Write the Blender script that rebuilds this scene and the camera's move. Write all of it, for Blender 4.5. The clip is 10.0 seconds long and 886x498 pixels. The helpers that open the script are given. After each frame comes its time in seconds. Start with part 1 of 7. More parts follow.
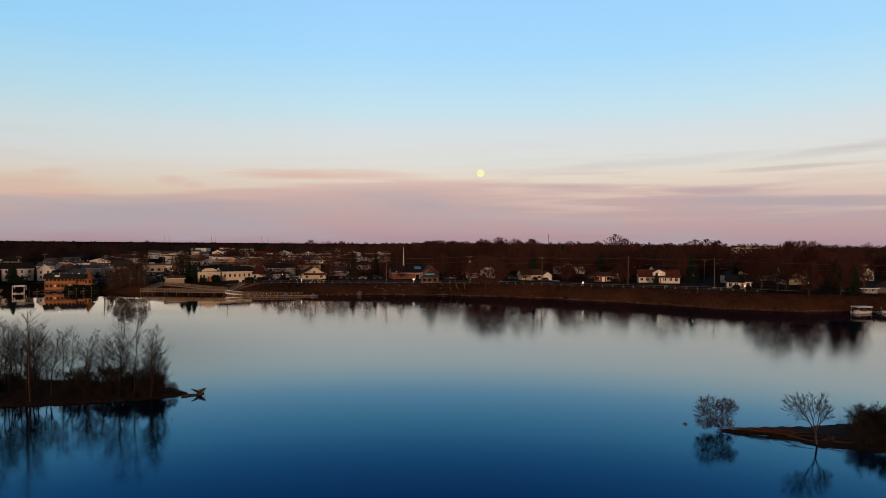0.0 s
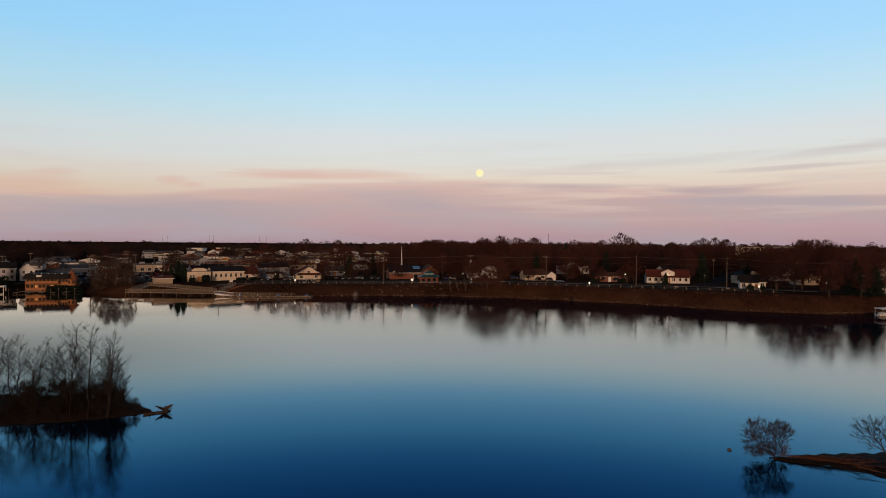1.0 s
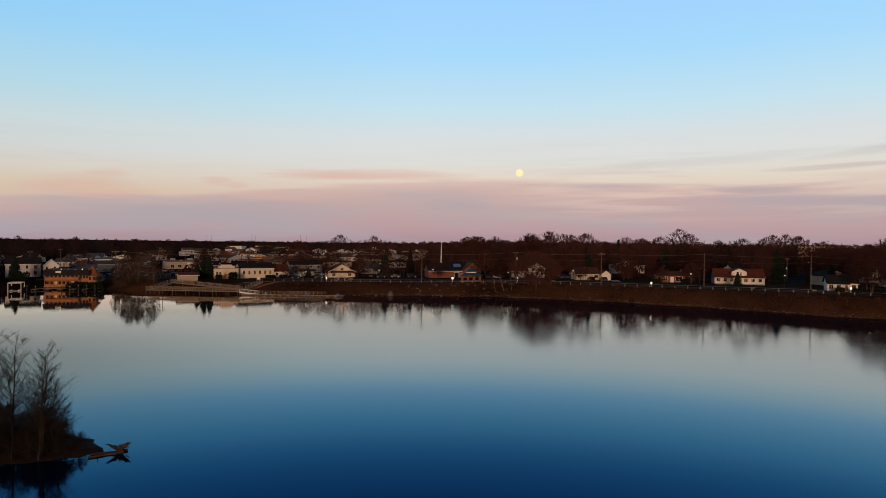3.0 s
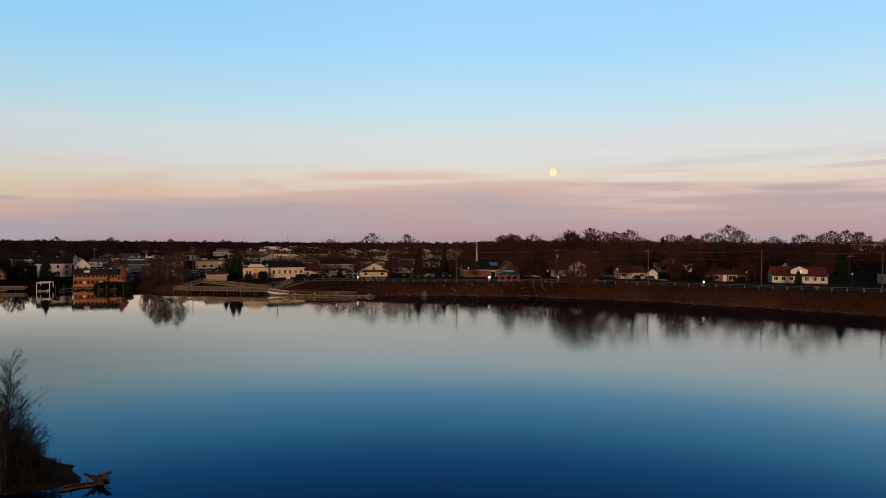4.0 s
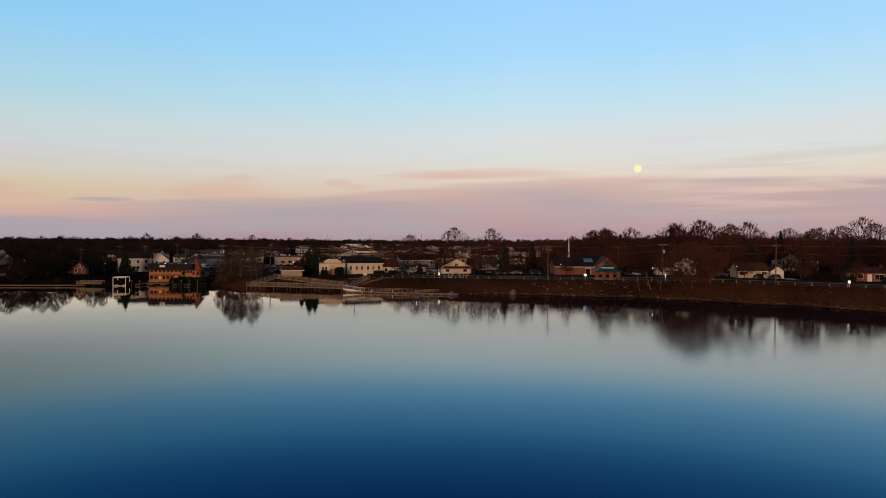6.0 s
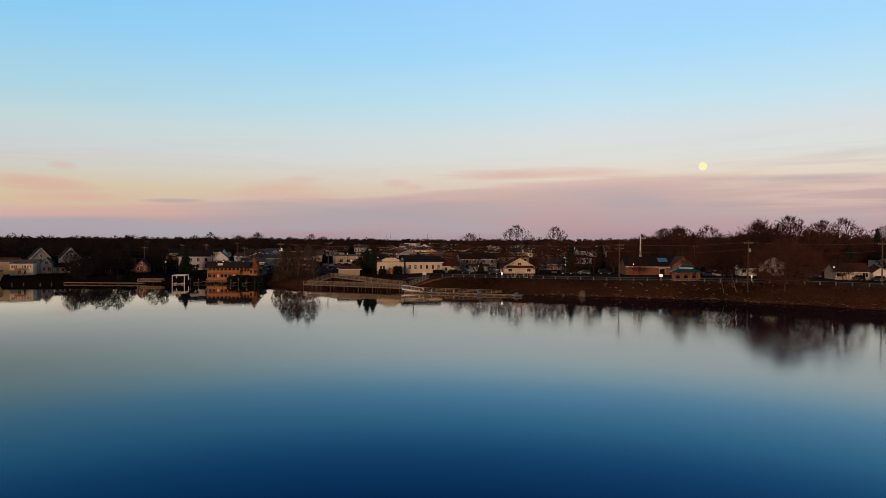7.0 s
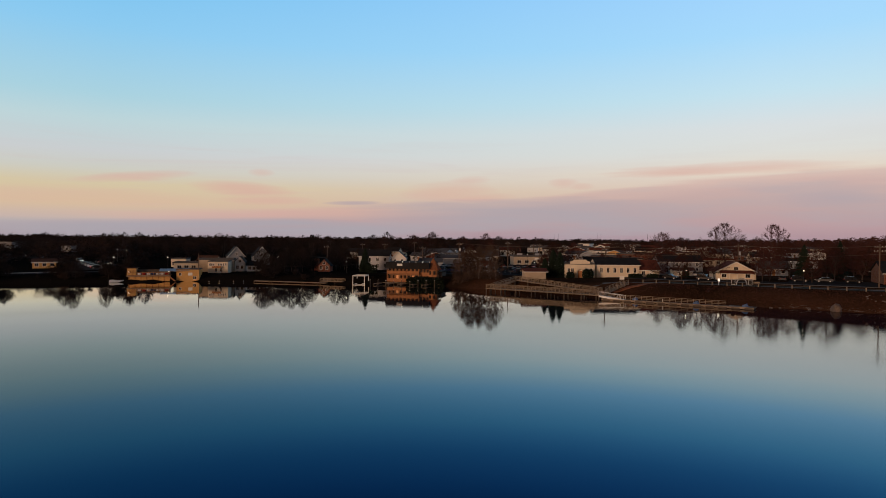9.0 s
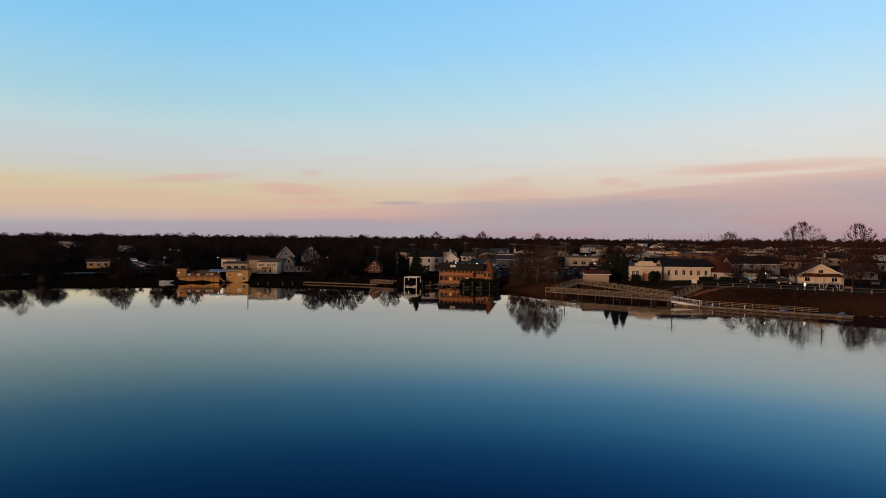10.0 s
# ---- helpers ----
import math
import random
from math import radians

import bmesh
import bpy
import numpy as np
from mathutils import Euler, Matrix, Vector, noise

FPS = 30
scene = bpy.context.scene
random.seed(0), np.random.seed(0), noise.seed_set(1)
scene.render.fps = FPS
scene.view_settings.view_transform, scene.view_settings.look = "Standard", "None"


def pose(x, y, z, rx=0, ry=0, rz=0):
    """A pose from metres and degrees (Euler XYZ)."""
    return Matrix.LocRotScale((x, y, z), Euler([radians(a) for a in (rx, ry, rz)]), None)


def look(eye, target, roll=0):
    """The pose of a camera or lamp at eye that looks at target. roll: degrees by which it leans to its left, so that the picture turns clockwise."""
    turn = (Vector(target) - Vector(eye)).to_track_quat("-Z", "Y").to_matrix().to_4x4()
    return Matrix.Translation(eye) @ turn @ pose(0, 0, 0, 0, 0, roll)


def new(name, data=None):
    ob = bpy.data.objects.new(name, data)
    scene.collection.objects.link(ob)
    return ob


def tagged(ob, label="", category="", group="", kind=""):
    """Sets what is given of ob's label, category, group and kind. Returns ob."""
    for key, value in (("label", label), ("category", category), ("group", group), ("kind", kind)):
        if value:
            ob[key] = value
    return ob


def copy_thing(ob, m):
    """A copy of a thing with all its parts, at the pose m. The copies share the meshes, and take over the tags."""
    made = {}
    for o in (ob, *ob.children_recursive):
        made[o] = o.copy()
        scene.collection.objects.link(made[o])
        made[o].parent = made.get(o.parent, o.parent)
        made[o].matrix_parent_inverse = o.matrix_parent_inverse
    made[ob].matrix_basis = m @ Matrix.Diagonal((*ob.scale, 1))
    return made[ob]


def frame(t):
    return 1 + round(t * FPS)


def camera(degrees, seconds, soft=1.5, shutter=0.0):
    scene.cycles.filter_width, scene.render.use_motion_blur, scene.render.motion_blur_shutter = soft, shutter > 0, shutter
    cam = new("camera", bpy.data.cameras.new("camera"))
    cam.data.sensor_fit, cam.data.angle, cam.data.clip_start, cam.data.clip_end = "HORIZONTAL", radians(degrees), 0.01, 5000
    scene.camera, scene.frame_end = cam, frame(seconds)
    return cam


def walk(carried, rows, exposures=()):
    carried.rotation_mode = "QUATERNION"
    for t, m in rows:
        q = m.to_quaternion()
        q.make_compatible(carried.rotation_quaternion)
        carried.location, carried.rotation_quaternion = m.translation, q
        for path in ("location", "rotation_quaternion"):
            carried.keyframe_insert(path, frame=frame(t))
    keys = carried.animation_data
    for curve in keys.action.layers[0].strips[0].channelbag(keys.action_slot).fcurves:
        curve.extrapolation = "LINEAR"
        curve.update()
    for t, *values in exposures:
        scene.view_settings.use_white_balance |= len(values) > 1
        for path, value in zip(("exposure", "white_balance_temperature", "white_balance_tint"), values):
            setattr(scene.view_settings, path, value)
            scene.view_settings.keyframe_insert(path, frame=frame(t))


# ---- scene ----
cam = camera(69.7, 10.0, soft=0.5)
PATH = [
    (0.0, (-4.307, -15.0, 21.592), (-4.166, -13.005, 21.571), 0.5),
    (0.5, (-4.058, -9.342, 21.34), (-3.915, -7.347, 21.318), 0.5),
    (1, (-3.787, -3.572, 20.991), (-3.643, -1.577, 20.97), 0.5),
    (1.5, (-3.582, 2.03, 20.55), (-3.439, 4.025, 20.529), 0.6),
    (2, (-3.504, 7.656, 20.049), (-3.379, 9.652, 20.029), 0.6),
    (2.5, (-3.544, 13.252, 19.66), (-3.469, 15.25, 19.638), 0.7),
    (4, (-4.581, 30.173, 18.068), (-4.665, 32.171, 18.046), 0.4),
    (4.5, (-5.234, 35.368, 17.645), (-5.372, 37.363, 17.622), 0.4),
    (5, (-6.179, 40.436, 17.365), (-6.372, 42.427, 17.339), 0.4),
    (6.5, (-10.227, 55.992, 15.913), (-10.647, 57.948, 15.884), 0.4),
    (7, (-12.076, 60.962, 15.671), (-12.586, 62.896, 15.641), 0.4),
    (7.5, (-14.637, 65.692, 15.501), (-15.231, 67.601, 15.471), 0.3),
    (8, (-18.015, 70.126, 15.439), (-18.759, 71.982, 15.409), 0.4),
    (8.5, (-21.963, 74.157, 15.421), (-22.851, 75.949, 15.389), 0.5),
    (9, (-25.745, 77.871, 15.466), (-26.735, 79.609, 15.432), 0.5),
    (9.5, (-29.359, 81.381, 15.506), (-30.42, 83.077, 15.471), 0.6),
    (10, (-32.909, 84.823, 15.538), (-34.023, 86.484, 15.502), 0.5),
]
walk(cam, [(t, look(eye, target, roll)) for t, eye, target, roll in PATH])

# ---- sky, moon and evening light ----
world = bpy.data.worlds.new("dusk_sky")
scene.world = world
world.use_nodes = True
wn, wl = world.node_tree.nodes, world.node_tree.links
wn.clear()


def wnode(kind, **kw):
    n = wn.new(kind)
    for k, v in kw.items():
        if k == "op":
            n.operation = v
        elif k == "ins":
            for i, val in v.items():
                n.inputs[i].default_value = val
    return n


def wmath(op, a, b=None, c=None):
    n = wnode("ShaderNodeMath", op=op)
    for i, v in enumerate((a, b, c)):
        if v is None:
            continue
        if isinstance(v, (int, float)):
            n.inputs[i].default_value = v
        else:
            wl.new(v, n.inputs[i])
    return n.outputs[0]


def wramp(fac, stops, smooth="LINEAR"):
    n = wn.new("ShaderNodeValToRGB")
    n.color_ramp.interpolation = smooth
    els = n.color_ramp.elements
    while len(els) < len(stops):
        els.new(0.5)
    for e, (p, col) in zip(els, stops):
        e.position, e.color = p, (*col, 1) if len(col) == 3 else col
    wl.new(fac, n.inputs[0])
    return n.outputs[0]


def wmix(fac, a, b):
    n = wn.new("ShaderNodeMix")
    n.data_type = "RGBA"
    for sock, v in ((n.inputs[0], fac), (n.inputs[6], a), (n.inputs[7], b)):
        if isinstance(v, (int, float)):
            sock.default_value = v
        elif isinstance(v, tuple):
            sock.default_value = (*v, 1)
        else:
            wl.new(v, sock)
    return n.outputs[2]


def srgb(r, g, b):
    return tuple(((c / 255 + 0.055) / 1.055) ** 2.4 if c > 10 else c / 255 / 12.92 for c in (r, g, b))


wdir = wn.new("ShaderNodeTexCoord").outputs["Generated"]
wsep = wn.new("ShaderNodeSeparateXYZ")
wl.new(wdir, wsep.inputs[0])
DX, DY, DZ = wsep.outputs
elev = wmath("MULTIPLY", wmath("ARCSINE", DZ), 57.2958)            # degrees above the horizon
azim = wmath("MULTIPLY", wmath("ARCTAN2", DX, DY), 57.2958)        # degrees to the right of +y
lift = wmath("DIVIDE", elev, 90.0)
# eastern sky from the horizon up to the zenith
EAST = [(0.0, srgb(176, 149, 156)), (1.5 / 90, srgb(192, 164, 163)), (4.1 / 90, srgb(218, 194, 182)), (5.6 / 90, srgb(227, 213, 197)), (7.2 / 90, srgb(221, 222, 217)),
        (9.2 / 90, srgb(217, 223, 225)), (11.8 / 90, srgb(196, 226, 239)), (16.3 / 90, srgb(168, 218, 252)), (21.5 / 90, srgb(158, 209, 255)), (32 / 90, srgb(44, 70, 108)),
        (55 / 90, srgb(18, 28, 44)), (1.0, srgb(14, 20, 32))]
# the north-eastern side is a little deeper and yellower towards the horizon
NORTH = [(0.0, srgb(158, 160, 170)), (0.9 / 90, srgb(170, 168, 174)), (1.4 / 90, srgb(198, 178, 170)), (2.6 / 90, srgb(216, 188, 158)), (4.2 / 90, srgb(213, 198, 165)), (5.4 / 90, srgb(204, 204, 195)), (6.7 / 90, srgb(202, 206, 208)),
         (9.2 / 90, srgb(189, 213, 218)), (11.1 / 90, srgb(170, 210, 224)), (16.3 / 90, srgb(140, 202, 240)), (21.5 / 90, srgb(118, 192, 240)), (32 / 90, srgb(40, 66, 104)),
         (55 / 90, srgb(18, 28, 44)), (1.0, srgb(14, 20, 32))]
# afterglow in the west, behind the camera
WEST = [(0.0, (0.60, 0.24, 0.10)), (3.0 / 90, (0.70, 0.32, 0.14)), (8.0 / 90, (0.36, 0.22, 0.14)), (16 / 90, (0.13, 0.115, 0.11)), (34 / 90, (0.03, 0.035, 0.05)), (55 / 90, srgb(18, 28, 44)), (1.0, srgb(14, 20, 32))]
east, north, west = (wramp(lift, s) for s in (EAST, NORTH, WEST))
sky = wmix(wramp(wmath("MULTIPLY_ADD", azim, -1 / 60, 0.0), [(0.05, (0, 0, 0)), (0.95, (1, 1, 1))]), east, north)
# thin cloud: long streaks low in the sky and a mauve bank whose top slopes
wcomb = wn.new("ShaderNodeCombineXYZ")
wl.new(wmath("MULTIPLY", azim, 0.055), wcomb.inputs[0])
wl.new(wmath("MULTIPLY_ADD", elev, 0.95, wmath("MULTIPLY", azim, -0.010)), wcomb.inputs[1])
streak = wn.new("ShaderNodeTexNoise")
for k, v in (("Scale", 1.0), ("Detail", 6.0), ("Roughness", 0.55), ("Distortion", 0.5)):
    streak.inputs[k].default_value = v
wl.new(wcomb.outputs[0], streak.inputs["Vector"])
streak = streak.outputs["Fac"]
span = wramp(lift, [(0.0, (0.2,) * 3), (1.0 / 90, (0.6,) * 3), (4.5 / 90, (1,) * 3), (7.0 / 90, (0.75,) * 3), (9.5 / 90, (0.0,) * 3)])
wisp = wmath("MULTIPLY", wramp(streak, [(0.50, (0,) * 3), (0.64, (1,) * 3)]), span)
around = wmath("MULTIPLY_ADD", azim, 1 / 140, 0.5)
side = wramp(around, [(0.0, (0.22,) * 3), (0.3, (0.2,) * 3), (0.44, (0.08,) * 3), (0.54, (0.15,) * 3), (0.62, (0.5,) * 3)])
sky = wmix(wmath("MULTIPLY", wisp, side), sky, srgb(206, 186, 184))
# top of the mauve bank, in tenths of ten degrees, from the north round to the east
BANK_TOP = [(-70, 0.6), (-57, 1.1), (-43, 2.3), (-31, 2.9), (-23, 3.3), (-13.5, 4.3), (-7, 5.0), (0, 5.5), (7, 5.5), (15, 5.1), (24, 4.8), (39, 4.4), (65, 4.0)]
top = wmath("ADD", wramp(around, [(a / 140 + 0.5, (h / 10,) * 3) for a, h in BANK_TOP]), wmath("MULTIPLY_ADD", streak, 0.16, -0.08))
wcomb2 = wn.new("ShaderNodeCombineXYZ")
wl.new(wmath("MULTIPLY", azim, 0.05), wcomb2.inputs[0])
wl.new(wmath("MULTIPLY", elev, 0.33), wcomb2.inputs[1])
veil = wn.new("ShaderNodeTexNoise")
veil.inputs["Scale"].default_value, veil.inputs["Detail"].default_value = 1.3, 4.0
wl.new(wcomb2.outputs[0], veil.inputs["Vector"])
veil = veil.outputs["Fac"]
deep = wmath("SUBTRACT", wmath("MULTIPLY", top, 10.0), elev)       # degrees below the bank's top
below = wramp(wmath("MULTIPLY_ADD", deep, 0.25, 0.25), [(0.12, (0,) * 3), (0.30, (0.75,) * 3), (0.55, (1,) * 3)], "EASE")
bank_colour = wramp(lift, [(0.0, srgb(170, 143, 152)), (1.2 / 90, srgb(186, 155, 159)), (3.0 / 90, srgb(190, 164, 163)), (5.0 / 90, srgb(204, 172, 167)), (7.0 / 90, srgb(216, 190, 181))])
rim = wramp(wmath("MULTIPLY_ADD", deep, 0.25, 0.25), [(0.15, (1,) * 3), (0.5, (0,) * 3)])
bank_colour = wmix(wmath("MULTIPLY", rim, 0.55), bank_colour, srgb(216, 176, 166))
bank_colour = wmix(wramp(veil, [(0.44, (0,) * 3), (0.66, (0.75,) * 3)]), bank_colour, srgb(172, 165, 172))
east_gap = wramp(around, [(0.52, (0,) * 3), (0.62, (1,) * 3)])
gap = wmath("MULTIPLY", wmath("MULTIPLY", wramp(streak, [(0.40, (1,) * 3), (0.55, (0,) * 3)]), east_gap), wramp(lift, [(1.6 / 90, (0,) * 3), (3.6 / 90, (0.6,) * 3), (7.0 / 90, (0.7,) * 3)]))
bank_colour = wmix(gap, bank_colour, srgb(226, 203, 188))
thin = wramp(around, [(0.0, (0.55,) * 3), (0.12, (0.6,) * 3), (0.26, (0.72,) * 3), (0.36, (0.85,) * 3)])
sky = wmix(wmath("MULTIPLY", below, thin), sky, bank_colour)


def cloudlets(forms):
    """Lens-shaped clouds with frayed edges: (azimuth, elevation, half width, half height, slope, density)."""
    total = None
    for a0, e0, ha, he, slope, dense in forms:
        u = wmath("SUBTRACT", azim, a0)
        v = wmath("MULTIPLY_ADD", wmath("SUBTRACT", veil, 0.5), 2.2 * he, wmath("SUBTRACT", wmath("MULTIPLY_ADD", u, -slope, elev), e0))
        u, v = wmath("DIVIDE", u, ha * 1.25), wmath("DIVIDE", v, he * 1.5)
        q = wmath("SUBTRACT", 1.0, wmath("MULTIPLY_ADD", u, u, wmath("MULTIPLY", v, v)))
        q = wmath("MULTIPLY", wmath("MAXIMUM", wmath("MULTIPLY_ADD", wmath("SUBTRACT", streak, 0.5), 1.6, q), 0.0), dense)
        total = q if total is None else wmath("MAXIMUM", total, q)
    return wmath("MINIMUM", total, 0.85)


sky = wmix(cloudlets([(-5.3, 5.85, 8.4, 0.42, 0.006, 0.75), (-29.0, 4.2, 3.8, 0.6, 0.0, 0.45), (-19.0, 4.95, 1.2, 0.36, 0.0, 0.4), (-55.4, 4.75, 3.8, 0.32, 0.10, 0.5), (-47.1, 4.12, 3.8, 0.45, -0.04, 0.7),
                      (-45.0, 3.2, 3.6, 0.36, 0.0, 0.55), (-27.6, 5.0, 1.8, 0.36, 0.1, 0.35), (-26.5, 3.7, 3.0, 0.32, 0.03, 0.45), (-45.6, 5.5, 1.0, 0.25, 0.0, 0.4), (-17.5, 4.65, 1.1, 0.25, 0.0, 0.4), (-60.0, 3.1, 9.0, 0.5, 0.0, 0.3), (-44.0, 2.0, 15.0, 0.36, 0.02, 0.5)]), sky, srgb(216, 172, 160))
sky = wmix(cloudlets([(23.8, 7.05, 9.0, 0.34, 0.035, 0.24), (35.7, 7.2, 6.0, 0.3, 0.06, 0.3), (32.3, 6.1, 4.6, 0.2, 0.03, 0.36), (26.5, 4.5, 3.4, 0.25, 0.0, 0.55), (14.5, 5.1, 6.5, 0.2, 0.0, 0.45), (30.7, 3.6, 10.0, 0.28, 0.0, 0.3), (1.5, 3.3, 3.2, 0.5, 0.0, 0.4), (-37.9, 3.05, 2.2, 0.16, 0.03, 0.8)]), sky, srgb(180, 163, 168))
sky = wmix(wramp(wmath("MULTIPLY_ADD", DY, -0.5, 0.5), [(0.36, (0,) * 3), (0.82, (1,) * 3)], "EASE"), sky, west)
sky = wmix(cloudlets([(-23.0, 2.1, 13.0, 1.0, 0.01, 0.6), (-50.0, 0.7, 17.0, 0.55, 0.01, 0.85)]), sky, srgb(170, 164, 172))
# the full moon, low in the east
MOON = Vector((3880.0, 30000.0, 3298.0)).normalized()
dot = wn.new("ShaderNodeVectorMath")
dot.operation = "DOT_PRODUCT"
wl.new(wdir, dot.inputs[0])
dot.inputs[1].default_value = MOON
mare = wn.new("ShaderNodeTexNoise")
mare.inputs["Scale"].default_value = 300.0
wl.new(wdir, mare.inputs["Vector"])
moon_colour = wramp(mare.outputs["Fac"], [(0.40, srgb(252, 240, 182)), (0.62, srgb(255, 248, 196))])
disc = wramp(wmath("MULTIPLY", wmath("SUBTRACT", 1.0, dot.outputs["Value"]), 10000.0), [(0.0, (1,) * 3), (0.15, (1,) * 3), (0.20, (0,) * 3)])
sky = wmix(disc, sky, moon_colour)
sky = wmix(wramp(wmath("MULTIPLY_ADD", DZ, 20.0, 0.5), [(0.0, (0,) * 3), (0.5, (1,) * 3)]), (0.012, 0.010, 0.011), sky)
bg = wn.new("ShaderNodeBackground")
bg.inputs["Strength"].default_value = 1.0
wl.new(sky, bg.inputs["Color"])
wl.new(bg.outputs[0], wn.new("ShaderNodeOutputWorld").inputs[0])

# last light of the set sun: broad, low and warm, from the west
glow = bpy.data.lights.new("sun", "SUN")
glow.energy, glow.angle, glow.color = 1.65, radians(12), (1.0, 0.62, 0.40)
new("sun", glow).matrix_world = look((0, 0, 0), (0.16, 0.98, -0.09))


# ---- materials ----
def material(name, colour, rough=0.8, metal=0.0, var=0.25, scale=3.0, fine=40.0, bump=0.0, second=None, random_hue=0.0, coords="Object", spec=0.12):
    """A surface with stains at one scale and grain at another."""
    m = bpy.data.materials.new(name)
    m.use_nodes = True
    n, l = m.node_tree.nodes, m.node_tree.links
    b = n["Principled BSDF"]
    b.inputs["Roughness"].default_value, b.inputs["Metallic"].default_value = rough, metal
    b.inputs["Specular IOR Level"].default_value = spec
    co = n.new("ShaderNodeTexCoord")
    big, small = n.new("ShaderNodeTexNoise"), n.new("ShaderNodeTexNoise")
    for t, sc, de in ((big, scale, 4.0), (small, fine, 3.0)):
        t.inputs["Scale"].default_value, t.inputs["Detail"].default_value = sc, de
        l.new(co.outputs[coords], t.inputs["Vector"])
    add = n.new("ShaderNodeMath")
    add.operation = "MULTIPLY_ADD"
    l.new(big.outputs["Fac"], add.inputs[0])
    add.inputs[1].default_value = 0.65
    sc = n.new("ShaderNodeMath")
    sc.operation = "MULTIPLY"
    l.new(small.outputs["Fac"], sc.inputs[0])
    sc.inputs[1].default_value = 0.35
    l.new(sc.outputs[0], add.inputs[2])
    ramp = n.new("ShaderNodeValToRGB")
    dark = tuple(c * (1 - var) for c in colour)
    light = tuple(min(1.0, c * (1 + var)) for c in (second or colour))
    ramp.color_ramp.elements[0].position, ramp.color_ramp.elements[0].color = 0.32, (*dark, 1)
    ramp.color_ramp.elements[1].position, ramp.color_ramp.elements[1].color = 0.68, (*light, 1)
    l.new(add.outputs[0], ramp.inputs[0])
    out = ramp.outputs[0]
    if random_hue:
        info, hsv = n.new("ShaderNodeObjectInfo"), n.new("ShaderNodeHueSaturation")
        mr = n.new("ShaderNodeMapRange")
        mr.inputs["To Min"].default_value, mr.inputs["To Max"].default_value = 1 - random_hue, 1 + random_hue
        l.new(info.outputs["Random"], mr.inputs["Value"])
        l.new(mr.outputs[0], hsv.inputs["Value"])
        l.new(out, hsv.inputs["Color"])
        out = hsv.outputs[0]
    l.new(out, b.inputs["Base Color"])
    if bump:
        bp = n.new("ShaderNodeBump")
        bp.inputs["Strength"].default_value, bp.inputs["Distance"].default_value = bump, 0.05
        l.new(add.outputs[0], bp.inputs["Height"])
        l.new(bp.outputs[0], b.inputs["Normal"])
    return m


def glowing(name, colour, power):
    m = bpy.data.materials.new(name)
    m.use_nodes = True
    b = m.node_tree.nodes["Principled BSDF"]
    b.inputs["Base Color"].default_value = (*colour, 1)
    b.inputs["Emission Color"].default_value, b.inputs["Emission Strength"].default_value = (*colour, 1), power
    return m


def siding(name, colour, pitch=0.2):
    """Painted boards: a shadow line at every course."""
    m = material(name, colour, 0.65, var=0.14, scale=0.6, fine=9)
    n, l = m.node_tree.nodes, m.node_tree.links
    wv, co, bp = n.new("ShaderNodeTexWave"), n.new("ShaderNodeTexCoord"), n.new("ShaderNodeBump")
    wv.bands_direction, wv.wave_profile = "Z", "SAW"
    wv.inputs["Scale"].default_value = 1 / pitch * 0.314
    l.new(co.outputs["Object"], wv.inputs["Vector"])
    bp.inputs["Strength"].default_value, bp.inputs["Distance"].default_value = 0.6, 0.03
    l.new(wv.outputs["Fac"], bp.inputs["Height"])
    l.new(bp.outputs[0], n["Principled BSDF"].inputs["Normal"])
    return m


def brickwork(name, colour):
    m = material(name, colour, 0.85, var=0.2, scale=0.8, fine=14)
    n, l = m.node_tree.nodes, m.node_tree.links
    br, co, mx, old = n.new("ShaderNodeTexBrick"), n.new("ShaderNodeTexCoord"), n.new("ShaderNodeMix"), n["Principled BSDF"].inputs["Base Color"].links[0].from_socket
    br.inputs["Scale"].default_value, br.inputs["Mortar Size"].default_value = 4.0, 0.03
    mp = n.new("ShaderNodeMapping")
    mp.inputs["Rotation"].default_value = (radians(90), 0, 0)
    l.new(co.outputs["Object"], mp.inputs["Vector"])
    l.new(mp.outputs[0], br.inputs["Vector"])
    mx.data_type = "RGBA"
    l.new(br.outputs["Fac"], mx.inputs[0])
    l.new(old, mx.inputs[6])
    mx.inputs[7].default_value = (0.2, 0.15, 0.12, 1)
    l.new(mx.outputs[2], n["Principled BSDF"].inputs["Base Color"])
    return m


def shingled(name, colour):
    m = material(name, colour, 0.9, var=0.3, scale=0.5, fine=7, bump=0.5)
    return m


BARK = material("bark", (0.05, 0.036, 0.03), 0.9, var=0.3, scale=2, fine=20, random_hue=0.3)
BARK_DARK = material("dark_bark", (0.028, 0.022, 0.019), 0.9, var=0.3, scale=2, fine=20, random_hue=0.25)
BARK_PALE = material("pale_bark", (0.16, 0.12, 0.10), 0.9, var=0.3, scale=2, fine=20)
# twig colour lowered to stand for weak light on the western side
TWIG_DIM = material("dim_twigs", (0.026, 0.018, 0.016), 0.9, var=0.3, scale=0.4, fine=3, random_hue=0.4)
TWIG = material("twigs", (0.058, 0.022, 0.018), 0.9, var=0.3, scale=0.4, fine=3, random_hue=0.4)
TWIG_RED = material("red_twigs", (0.085, 0.034, 0.026), 0.9, var=0.3, scale=0.4, fine=3)
TWIG_PALE = material("pale_twigs", (0.085, 0.055, 0.04), 0.9, var=0.3, scale=0.4, fine=3, random_hue=0.3)
TWIG_DARK = material("island_twigs", (0.022, 0.018, 0.016), 0.9, var=0.3, scale=0.4, fine=3, random_hue=0.25)
TWIG_BUSH = material("bush_twigs", (0.05, 0.032, 0.027), 0.9, var=0.3, scale=0.4, fine=3)
